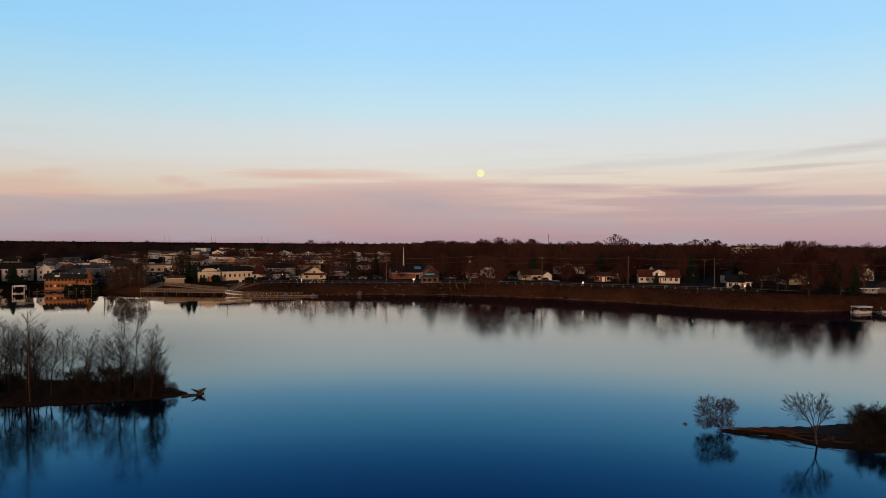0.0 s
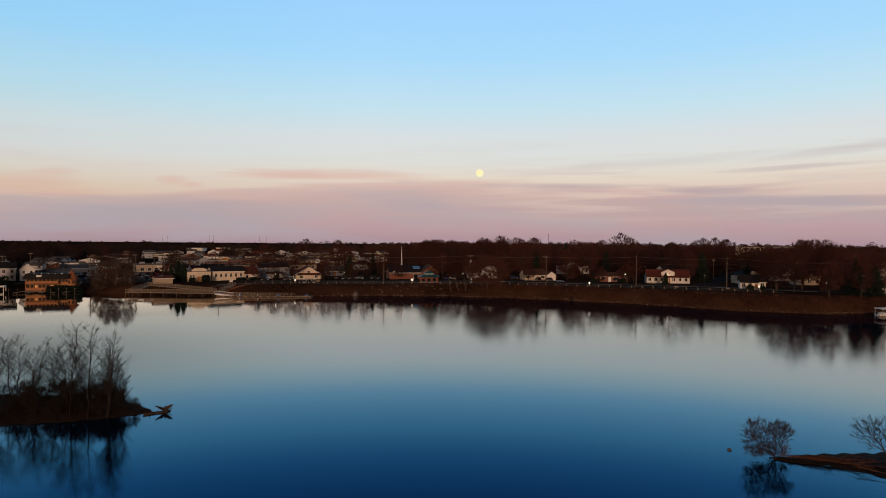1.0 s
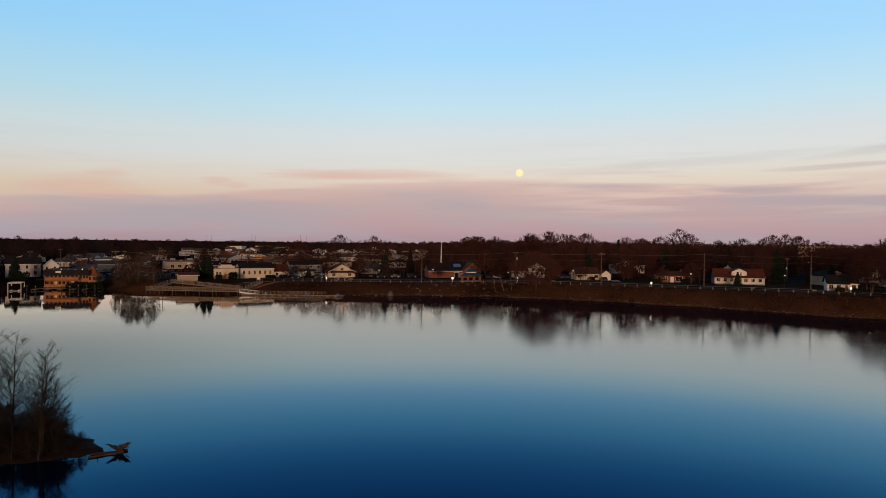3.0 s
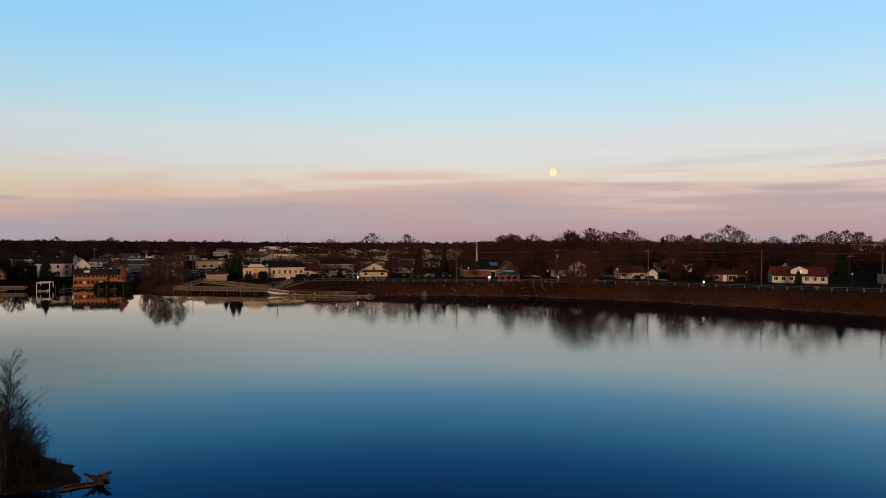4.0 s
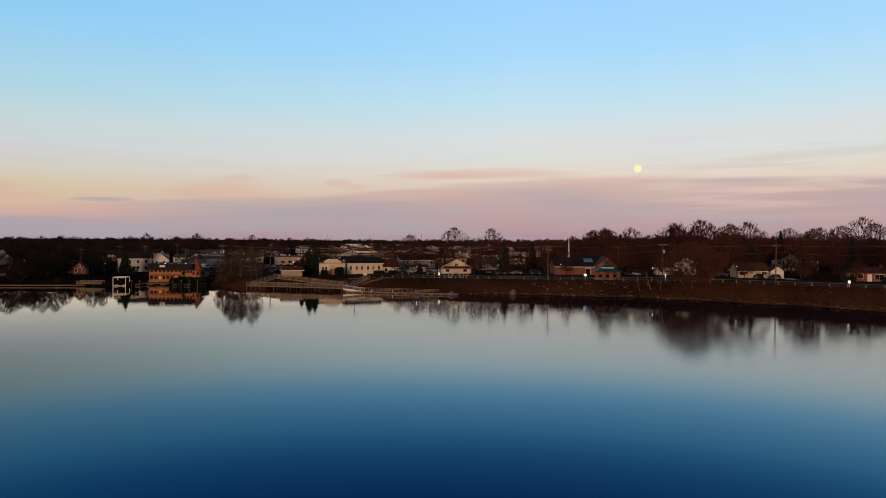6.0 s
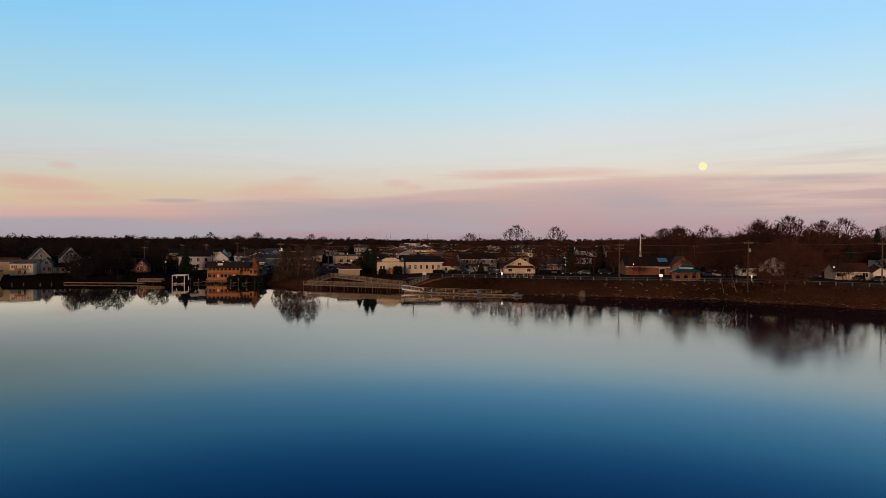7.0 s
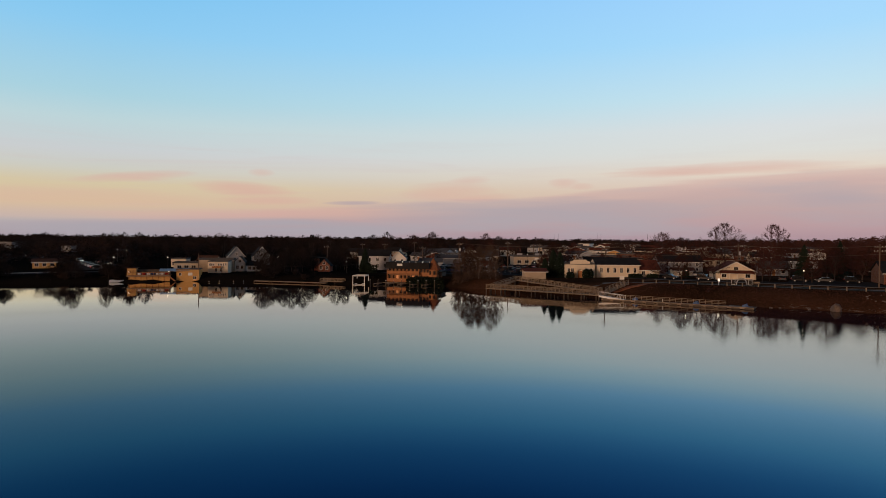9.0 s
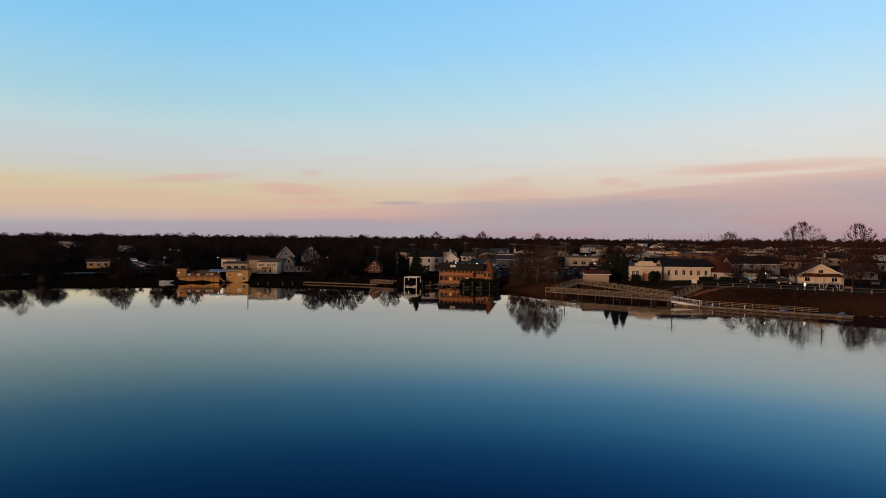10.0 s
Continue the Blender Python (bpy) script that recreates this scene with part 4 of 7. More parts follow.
DRIFT = material("wet_driftwood", (0.055, 0.034, 0.024), 0.7, var=0.6, scale=4.0, fine=25, bump=0.5, spec=0.3)
root_stump(-31.9, 75.9, 0.05, 12, "forked weathered tree stump lying on driftwood at the island tip", 3)
driftwood(-32.7, 75.8, 0.06, 26, 3.0, "dark driftwood log afloat at the island tip", 4)
driftwood(-32.7, 75.2, 0.05, 36, 2.8, "low wet driftwood trunk half sunk at the island tip", 7, 0.14)


def fallen(x, y, z, rz, size, label, seed):
    """A leafless bough lying on the ground."""
    r = random.Random(seed)
    t = thing("fallen_branch", x, y, z, rz, label, "branch", "fallen boughs")
    m = Matrix.Rotation(radians(86), 4, "Y")
    segs = [(m @ a, m @ b, r0, r1, lv) for a, b, r0, r1, lv in grow(r, size, 0.5, (9, 4), ratio=0.42, bare=0.2, thick=0.8)]
    segs = [(Vector((a.x, a.y, abs(a.z) * 0.45)), Vector((b.x, b.y, abs(b.z) * 0.45)), r0, r1, lv) for a, b, r0, r1, lv in segs]
    raw("bough", *sticks([q for q in segs if q[4] == 0], 0.02), RED_WOOD, t)
    raw("twig_spray", *sticks([q for q in segs if q[4] > 0], 0.014), RED_WOOD, t)


for k in range(14):
    fallen(33.5 + k * 0.42, 56.6 - k * 0.2, 0.30 - 0.005 * k, -24 + rng.uniform(-9, 9), rng.uniform(2.6, 5.0), "bare reddish bough lying along the spit", 40 + k)
for k in range(4):
    fallen(40.4 + k * 0.9, 50.9 - k * 0.2, 0.42, (150, 20, -40, 60)[k], 2.4, "pale bare bough lying under the small tree", 60 + k)

# dead grass and brush on the island and the spit
for nm, land_all, x0, x1, y0, y1, n, mat_, txt in (("island_brush", isle_all, -90, -34, 69, 86, 15000, BARK_DARK, "dark dead grass and low brush covering the island"), ("spit_grass", spit_all, 33, 96, 33, 60, 12000, BARK, "short dead red-brown grass on the spit")):
    vs, fs = [], []
    bx, by = np.random.uniform(x0, x1, n), np.random.uniform(y0, y1, n)
    for x, y, z in zip(bx, by, land_all(bx, by)):
        if z < 0.12:
            continue
        hh = rng.uniform(0.15, 0.5) * (0.45 if nm == "spit_grass" else 1.9 if z > 0.6 else 0.9)
        a, w, m = rng.uniform(0, 6.28), rng.uniform(0.008, 0.022), len(vs)
        vs += [(x - w * math.cos(a), y - w * math.sin(a), z - 0.05), (x + w * math.cos(a), y + w * math.sin(a), z - 0.05), (x + rng.gauss(0, 0.16), y + rng.gauss(0, 0.16), z + hh)]
        fs.append((m, m + 1, m + 2))
    tagged(raw(nm, vs, fs, mat_), txt, "brush", kind="stuff")


def stone(name, x, y, z, r, seed, label, category="rock", group="", mat=None):
    bm = bmesh.new()
    bmesh.ops.create_icosphere(bm, subdivisions=2, radius=1)
    noise_at = Vector((seed * 7.1, seed * 3.3, 0))
    for v in bm.verts:
        v.co *= 1 + 0.28 * noise.noise(v.co * 1.3 + noise_at) + 0.1 * noise.noise(v.co * 4 + noise_at)
        v.co = Vector((v.co.x * r[0], v.co.y * r[1], v.co.z * r[2]))
    ob = part(name, bm, mat or ROCK, None)
    ob.matrix_world = pose(x, y, z, 0, 0, seed * 50)
    return tagged(ob, label, category, group)


stone("boulder", -19.6, 243.4, 0.35, (1.75, 1.2, 1.45), 2, "large rounded grey boulder at the water's edge")
stone("rock", 30.3, 59.0, 0.03, (0.34, 0.22, 0.14), 5, "small pale rock standing out of the lake")
for k in range(46):
    x = -33 + k * 2.9 + rng.uniform(-1, 1)
    lo, hi = 200.0, 262.0
    for _ in range(24):
        mid = (lo + hi) / 2
        lo, hi = (mid, hi) if ground(x, mid) < 0.05 else (lo, mid)
    s = rng.uniform(0.14, 0.34) * (1.6 if k < 14 else 1.0)
    if abs(x + 19.6) > 2.5:
        stone("rock", x, lo + rng.uniform(0, 1.2), 0.06, (s * rng.uniform(0.8, 1.7), s * 0.8, s * rng.uniform(0.35, 0.8)), 10 + k, "weathered stone on the lake edge", group="shore stones")
for k in range(84):
    x = rng.uniform(-14, 26) if k < 66 else rng.uniform(26, 110)
    y = 243 - max(0, x - 26) * 0.5 + rng.uniform(1, 10)
    s = rng.uniform(0.1, 0.36) * (1.0 if k < 66 else 0.7)
    stone("rock", x, y, ground(x, y) + s * 0.1, (s, s * 0.8, s * 0.6), 80 + k, "broken pale stone on the bank", group="bank stones", mat=ROCK_PALE if k % 3 else ROCK)

# ---- dry reeds and brush on the bank ----
vs, fs = [], []
xs = np.random.uniform(-70, 175, 70000)
ys = np.random.uniform(172, 268, 70000)
dd = inland(xs, ys)
dens = np.interp(xs, (-70, -40, -20, 20, 40, 175), (0.8, 0.8, 0.9, 0.9, 1.0, 1.0))
keep = (dd > 0.3) & (dd < np.interp(xs, BANK[0], BANK[1]) + 1.0) & (np.random.rand(70000) < dens)
for x, y, z in zip(xs[keep], ys[keep], lie(xs[keep], ys[keep])):
    hh = rng.uniform(0.4, 1.2) * (0.45 if x < 30 else 0.9)
    for k in range(3):
        a = rng.uniform(0, 6.28)
        w, n = rng.uniform(0.02, 0.055), len(vs)
        ox, oy = rng.uniform(-0.4, 0.4), rng.uniform(-0.4, 0.4)
        vs += [(x + ox - w * math.cos(a), y + oy - w * math.sin(a), z - 0.1), (x + ox + w * math.cos(a), y + oy + w * math.sin(a), z - 0.1), (x + ox + rng.gauss(0, 0.25), y + oy + rng.gauss(0, 0.25), z + hh)]
        fs.append((n, n + 1, n + 2))
tagged(raw("reeds", vs, fs, REED), "tall dry red-brown reeds and grass covering the bank", "reeds", kind="stuff")

# a pale line of bleached sticks washed up along the shore
vs, fs = [], []
sx = np.random.uniform(-30, 150, 900)
low_y, top_y = np.full(900, 150.0), np.full(900, 262.0)
for _ in range(16):
    mid = (low_y + top_y) / 2
    dry = lie(sx, mid) >= 0.12
    low_y, top_y = np.where(dry, low_y, mid), np.where(dry, mid, top_y)
sy = low_y + np.abs(np.random.normal(0, 0.5, 900))
for x, y, z in zip(sx, sy, lie(sx, sy) + 0.03):
    a, L, w, n = rng.gauss(0, 0.5), rng.uniform(0.3, 1.3), rng.uniform(0.025, 0.06), len(vs)
    dx, dy = math.cos(a) * L / 2, math.sin(a) * L / 2
    ex, ey = -math.sin(a) * w, math.cos(a) * w
    vs += [(x - dx + ex, y - dy + ey, z), (x - dx - ex, y - dy - ey, z), (x - dx, y - dy, z + 2 * w), (x + dx, y + dy, z + w + rng.uniform(0, 0.15))]
    fs += [(n, n + 1, n + 3), (n + 1, n + 2, n + 3), (n + 2, n, n + 3)]
tagged(raw("washed_up_sticks", vs, fs, BARK_PALE), "bleached sticks washed up along the shore", "driftwood", kind="stuff")


# ---- road, car park, paths ----
def ribbon(name, line, half, mat, label, category, lift_by=0.05, thick=0.25):
    """A paved strip along a line, following the land."""
    P = [Vector((x, y, 0)) for x, y in line]
    pts = []
    for a, b in zip(P, P[1:]):
        n = max(2, int((b - a).length / 4))
        pts += [a.lerp(b, i / n) for i in range(n)]
    pts.append(P[-1])
    vs, fs = [], []
    for i, p in enumerate(pts):
        d = (pts[min(i + 1, len(pts) - 1)] - pts[max(i - 1, 0)]).normalized()
        s = Vector((-d.y, d.x, 0))
        zc = max(ground(p.x + s.x * o, p.y + s.y * o) for o in (-half, 0, half)) + lift_by
        for o, dz in ((-half, -thick), (-half, 0), (half, 0), (half, -thick)):
            vs.append((p.x + s.x * o, p.y + s.y * o, zc + dz))
        if i:
            k = 4 * i
            for j in range(3):
                fs.append((k + j - 4, k + j - 3, k + j + 1, k + j)[::-1])
    return tagged(raw(name, vs, fs, mat), label, category, kind="structure")


ROAD = [(-420, 430), (-230, 372), (-150, 330), (-105, 302), (-72, 286), (-10, 279), (28, 276.5), (60, 262.5), (95, 248), (125, 236), (170, 216), (240, 200), (420, 170)]
ribbon("road", ROAD, 4.6, ASPHALT, "grey two-lane lakeside road", "road", 0.06)
ribbon("road_side", [(116, 240), (142, 276), (168, 320), (240, 430)], 3.8, ASPHALT, "side street running inland between houses", "road", 0.02)
ribbon("road_east", [(196, 212), (220, 262), (262, 330), (312, 396), (420, 540)], 4.0, ASPHALT, "pale street climbing away between trees", "road", 0.02)
ribbon("road_west", [(-330, 100), (-275, 158), (-259, 184), (-252, 210), (-238, 250), (-210, 330), (-205, 372)], 4.0, ASPHALT, "dark shore road on the causeway", "road", 0.05)
ribbon("pavement", [(-66, 281), (-10, 273.8), (26, 271.3), (57.5, 257.6), (92, 243), (122, 231), (150, 219)], 0.9, PAVING, "pale concrete pavement beside the road", "pavement", 0.08)
ribbon("pavement_path", [(-78, 254), (-72, 262), (-62, 267), (-17, 262), (8, 264), (30, 258)], 1.0, PAVING, "worn footpath along the bank top", "pavement", 0.05)
ribbon("pavement_dirt", [(-71.2, 250.6), (-68.4, 253.6), (-65.0, 258.2), (-63.4, 262.8)], 0.9, CEDAR, "worn reddish dirt path up the bank", "path", 0.04, 0.3)
ribbon("road_car_park", [(-165, 285), (-112, 300)], 17, ASPHALT, "asphalt car park behind the shore", "car park", 0.03)
ribbon("road_plaza", [(-30, 291), (-8, 290.5)], 7, ASPHALT, "car park beside the brick hall", "car park", 0.03)
ribbon("road_hill", [(-262, 222), (-285, 238), (-320, 250), (-430, 285), (-560, 300)], 5.0, ASPHALT, "wide street running inland from the causeway", "road", 0.04)
ribbon("road_lot", [(-270, 232), (-300, 246)], 9, ASPHALT, "car park beside the causeway", "car park", 0.05)
ribbon("road_drive", [(66, 262), (68, 275)], 1.8, CONCRETE, "pale concrete driveway", "driveway", 0.05)

ribbon("ground_lawn", [(-60, 269), (-40, 266), (-17, 261.5), (10, 261), (40, 253.5), (56, 245), (82, 234), (107, 224), (132, 211)], 3.4, LAWN, "short dull green lawn behind the guard fence", "lawn", 0.03)

vs, fs = [], []
for k in range(24):
    for row in range(2):
        cx, cy = -160 + k * 2.0, 281 + k * 0.57 + row * 16
        n, zz = len(vs), max(ground(cx, cy), ground(-138, 293)) + 0.12
        vs += [(cx, cy, zz), (cx + 0.14, cy + 0.04, zz), (cx - 1.2, cy + 4.8, zz), (cx - 1.34, cy + 4.76, zz)]
        fs.append((n, n + 1, n + 2, n + 3))

tagged(raw("trim_stall_lines", vs, fs, TRIM), "worn white stall lines on the car park", "road marking", kind="structure")

# ---- guard fence along the bank top ----
FENCE = [(-66, 264.5), (-40, 262), (-17, 257.5), (10, 257), (38, 249.5), (54, 240.8), (80, 229.5), (105, 219.5), (130, 206)]
fence = thing("guard_fence", FENCE[0][0], FENCE[0][1], 0, 0, "low timber post and rail guard fence on the bank top", "fence")
fp = []
for (ax, ay), (bx, by) in zip(FENCE, FENCE[1:]):
    n = max(1, round(math.hypot(bx - ax, by - ay) / 3.9))
    fp += [(ax + (bx - ax) * i / n, ay + (by - ay) * i / n) for i in range(n)]
for i, (x, y) in enumerate(fp):
    lx, ly, z = x - FENCE[0][0], y - FENCE[0][1], ground(x, y)
    part("post", boxed(lx - 0.13, lx + 0.13, ly - 0.13, ly + 0.13, z - 0.3, z + 0.85, bev=0.02), DECK, fence)
    if i:
        px, py, pz = fp[i - 1][0] - FENCE[0][0], fp[i - 1][1] - FENCE[0][1], ground(*fp[i - 1])
        part("rail", rodded((px, py - 0.16, pz + 0.62), (lx, ly - 0.16, z + 0.62), 0.035, 0.035, 4), PILE, fence)


# ---- buildings ----
SITES = []


def house(name, x, y, rz, w, d, eave, ridge, roof, wall_mat, roof_mat, label, wins=(), doors=(), chimney=None, over=0.45, category="house", group="", porch=None, z=None, glass=None, hatch=None, wall_label=""):
    """A building whose front runs along local x, centred, and looks along -y. wins: (face, u, sill, width, height)."""
    base = ground(x, y) if z is None else z
    a = radians(rz)
    SITES.append((x - math.sin(a) * d / 2, y + math.cos(a) * d / 2, math.hypot(w, d) / 2))
    t = thing(name, x, y, base, rz, label, category, group)
    h = w / 2
    bm = boxed(-h, h, 0, d, -1.2, eave)
    if roof == "y":
        prism(bm, [(-h, eave), (h, eave), (0, ridge)], "y", 0.0, d)
    elif roof == "x":
        prism(bm, [(0, eave), (d, eave), (d / 2, ridge)], "x", -h, h)
    part("wall", bm, wall_mat, t, wall_label)
    bm, k = bmesh.new(), 0.16
    if roof == "x":
        m = (ridge - eave) / (d / 2)
        for s in (0, 1):
            y0, z0 = -over, eave - over * m
            poly = [(y0, z0), (d / 2, ridge), (d / 2, ridge + k), (y0, z0 + k)]
            poly = [(d - a, b) for a, b in poly] if s else poly
            prism(bm, poly, "x", -h - over, h + over)
    elif roof == "y":
        m = (ridge - eave) / h
        for s in (-1, 1):
            prism(bm, [(s * (h + over), eave - over * m), (0, ridge), (0, ridge + k), (s * (h + over), eave - over * m + k)], "y", -over, d + over)
    elif roof == "hip":
        a = [bm.verts.new(p) for p in ((-h - over, -over, eave), (h + over, -over, eave), (h + over, d + over, eave), (-h - over, d + over, eave))]
        c = min(w, d) / 2
        b = [bm.verts.new(p) for p in ((-h + c, c, ridge), (h - c, d - c, ridge))] if w >= d else [bm.verts.new(p) for p in ((0, c, ridge), (0, d - c, ridge))]
        bm.faces.new(a[::-1])
        if w >= d:
            for f in ((a[0], a[1], b[1], b[0]), (a[1], a[2], b[1]), (a[2], a[3], b[0], b[1]), (a[3], a[0], b[0])):
                bm.faces.new(f)
        else:
            for f in ((a[0], a[1], b[0]), (a[1], a[2], b[1], b[0]), (a[2], a[3], b[1]), (a[3], a[0], b[0], b[1])):
                bm.faces.new(f)
    else:
        box(bm, -h - 0.1, h + 0.1, -0.1, d + 0.1, eave, eave + 0.12)
        for q in ((-h - 0.1, h + 0.1, -0.1, 0.15), (-h - 0.1, h + 0.1, d - 0.15, d + 0.1), (-h - 0.1, -h + 0.15, 0.15, d - 0.15), (h - 0.15, h + 0.1, 0.15, d - 0.15)):
            box(bm, *q, eave + 0.12, ridge)
    bmesh.ops.recalc_face_normals(bm, faces=bm.faces)
    rf = part("roof", bm, roof_mat, t)
    if roof in "xy" and w > 5:
        bm = bmesh.new()
        if roof == "x":
            for yy in (-over - 0.02, d + over - 0.06):
                box(bm, -h - over, h + over, yy, yy + 0.08, eave - over * m - 0.12, eave - over * m + 0.1)
        else:
            for s in (-1, 1):
                prism(bm, [(s * (h + over), eave - over * m - 0.1), (0, ridge - 0.1), (0, ridge + k + 0.02), (s * (h + over), eave - over * m + k + 0.02)], "y", -over - 0.07, -over - 0.005)
        part("fascia", bm, TRIM, rf)
    for face, u, sill, ww, hh in wins:
        win = bmesh.new()
        for q in ((u - ww / 2 - 0.09, u + ww / 2 + 0.09, sill - 0.1, sill), (u - ww / 2 - 0.09, u + ww / 2 + 0.09, sill + hh, sill + hh + 0.09), (u - ww / 2 - 0.09, u - ww / 2, sill, sill + hh), (u + ww / 2, u + ww / 2 + 0.09, sill, sill + hh), (u - 0.025, u + 0.025, sill, sill + hh)):
            box(win, q[0], q[1], -0.07, 0.03, q[2], q[3])
        pane = boxed(u - ww / 2, u + ww / 2, -0.02, 0.03, sill, sill + hh)
        turn = {"f": Matrix(), "r": Matrix.Translation((h, d / 2, 0)) @ Matrix.Rotation(radians(90), 4, "Z"), "l": Matrix.Translation((-h, d / 2, 0)) @ Matrix.Rotation(radians(-90), 4, "Z")}[face]
        for b in (win, pane):
            bmesh.ops.transform(b, matrix=turn, verts=b.verts)
        wo = part("window", win, TRIM, t)
        part("pane", pane, glass or GLASS, wo)
    for u, ww, hh, mat in doors:
        bm = boxed(u - ww / 2 - 0.1, u + ww / 2 + 0.1, -0.06, 0.03, 0, hh + 0.1)
        fr = part("door_frame", bm, TRIM, t)
        part("door", boxed(u - ww / 2, u + ww / 2, -0.09, 0.0, 0.02, hh), mat, fr)
    if chimney:
        cx, cy, top = chimney
        part("chimney", boxed(cx - 0.35, cx + 0.35, cy - 0.35, cy + 0.35, eave, top), BRICK, t)
    if porch:
        x0, x1, dep, high, posts, pr = porch
        part("porch_floor", boxed(x0, x1, -dep, -0.02, -0.4, 0.25), CONCRETE, t)
        part("porch_roof", prism(bmesh.new(), [(-dep - 0.3, high), (-0.02, high + 0.75), (-0.02, high + 0.9), (-dep - 0.3, high + 0.15)], "x", x0 - 0.3, x1 + 0.3), pr, t)
        part("porch_beam", boxed(x0, x1, -dep, -dep + 0.14, high - 0.16, high + 0.04), TRIM, t)
        for k in range(posts):
            px = x0 + 0.1 + (x1 - x0 - 0.2) * k / (posts - 1)
            part("porch_post", boxed(px - 0.08, px + 0.08, -dep, -dep + 0.16, 0.25, high - 0.16), TRIM, t)
    return t


def row(face, u0, u1, n, sill, w, h):
    return [(face, u0 + (u1 - u0) * k / max(n - 1, 1), sill, w, h) for k in range(n)]


# houses and halls beside the eastern road
h1 = house("house", 109.5, 255.5, -16, 17, 8.5, 3.2, 5.6, "x", WHITE, ROOF_RED, "long white clapboard house with rust roof and columned porch", wins=row("f", -7.2, 7.2, 7, 1.0, 1.1, 1.4), doors=((0.4, 1.1, 2.2, TIMBER),),
      porch=(-8.4, 8.4, 1.9, 2.5, 9, ROOF_RED))
part("dormer", prism(boxed(-2.6, 2.6, -0.3, 4.5, 3.0, 4.7), [(-2.6, 4.7), (2.6, 4.7), (0, 5.9)], "y", -0.3, 4.5), WHITE, h1)
bm = prism(prism(bmesh.new(), [(-3.1, 4.5), (0, 5.95), (0, 6.1), (-3.1, 4.65)], "y", -0.6, 4.4), [(3.1, 4.5), (0, 5.95), (0, 6.1), (3.1, 4.65)], "y", -0.6, 4.4)
part("dormer_roof", bm, ROOF_RED, h1)
for u in (-0.55, 0.55):
    f = part("window", boxed(u - 0.48, u + 0.48, -0.38, -0.28, 3.3, 4.8), TRIM, h1)
    part("pane", boxed(u - 0.38, u + 0.38, -0.4, -0.36, 3.4, 4.7), GLASS, f)
house("house", 119.5, 269, 9, 12, 8, 4.4, 7.0, "x", WHITE, ROOF_DARK, "white two-storey house behind with charcoal roof", wins=row("f", -4, 4, 3, 1.0, 1, 1.4) + [("r", 0, 1.2, 1, 1.4), ("r", 0, 3.6, 1, 1)])
house("house", 129.5, 226, -24, 8.6, 7.5, 2.9, 5.2, "x", WHITE, ROOF_DARK, "small white cottage with dark roof and front bay", wins=row("f", -3.2, -1, 2, 0.9, 1.1, 1.4) + [("f", 3.2, 0.9, 1.1, 1.4)], doors=((1.2, 1.0, 2.1, TIMBER),),
      porch=(-4.2, 1.6, 1.5, 2.4, 4, ROOF_DARK))
house("house", 88, 263.5, -14, 13.5, 8, 2.6, 4.2, "hip", BRICK, ROOF_BROWN, "low brick ranch house with brown hipped roof", wins=[("f", -5.2, 0.9, 1.4, 1.3), ("f", -3.0, 0.9, 1.4, 1.3), ("f", 2.0, 0.6, 2.4, 1.6), ("f", 5.2, 0.9, 1.4, 1.3)], doors=((-0.6, 1.0, 2.1, TRIM),), chimney=(3, 4, 4.9))
house("house", 57.4, 274.5, 4, 9.4, 8, 2.5, 4.8, "x", TAN, ROOF_BROWN, "tan bungalow with brown roof and porch gable", wins=[("f", -3.6, 0.9, 1.3, 1.3), ("f", 3.4, 0.9, 1.5, 1.3)], doors=((0, 1.0, 2.1, TRIM),), porch=(-2, 2, 1.6, 2.4, 3, ROOF_BROWN))
house("garage", 64.4, 273.5, 4, 4, 6, 2.5, 3.9, "y", WHITE, ROOF_BROWN, "small white garage beside the bungalow", doors=((0, 2.8, 2.1, TRIM),), category="garage")
house("house", 39.4, 290.5, 2, 7, 8.5, 4.2, 6.0, "y", WHITE, ROOF_DARK, "white two-storey gabled house behind a bare tree", wins=row("f", -2.2, 2.2, 3, 1.0, 1, 1.4) + row("f", -1.6, 1.6, 2, 2.9, 1, 1.2))
house("house", 32.8, 291.5, 2, 6.5, 6, 2.7, 4.2, "x", WHITE, ROOF_DARK, "white single-storey house wing with dark roof", wins=row("f", -1.8, 1.8, 2, 1.0, 1.1, 1.3))
hall = house("brick_hall", 4.0, 290.5, 8, 22, 14, 3.0, 6.0, "x", BRICK, ROOF_DARK, "long low red brick hall with charcoal roof", doors=((1, 1.8, 2.2, GLASS),), category="hall")
part("gable_wing", prism(boxed(3.7, 11.0, -3.0, 6, -1, 3.5), [(3.7, 3.5), (11.0, 3.5), (7.35, 6.4)], "y", -3.0, 6), BRICK, hall)
bm = prism(prism(bmesh.new(), [(3.1, 3.05), (7.35, 6.45), (7.35, 6.65), (3.1, 3.25)], "y", -3.5, 6.5), [(11.6, 3.05), (7.35, 6.45), (7.35, 6.65), (11.6, 3.25)], "y", -3.5, 6.5)
part("wing_roof", bm, ROOF_BROWN, hall)
part("skylight", prism(bmesh.new(), [(2.6, 4.6), (5.0, 5.65), (5.0, 5.8), (2.6, 4.75)], "x", 0.2, 3.4), material("blue_skylight", (0.12, 0.3, 0.62), 0.2, var=0.08, spec=0.5), hall, "pale blue skylight")
for u in (5.7, 9.0):
    f = part("window", boxed(u - 0.6, u + 0.6, -3.07, -2.98, 0.9, 2.4), TRIM, hall)
    part("pane", boxed(u - 0.5, u + 0.5, -3.09, -3.05, 1.0, 2.3), GLASS, f)
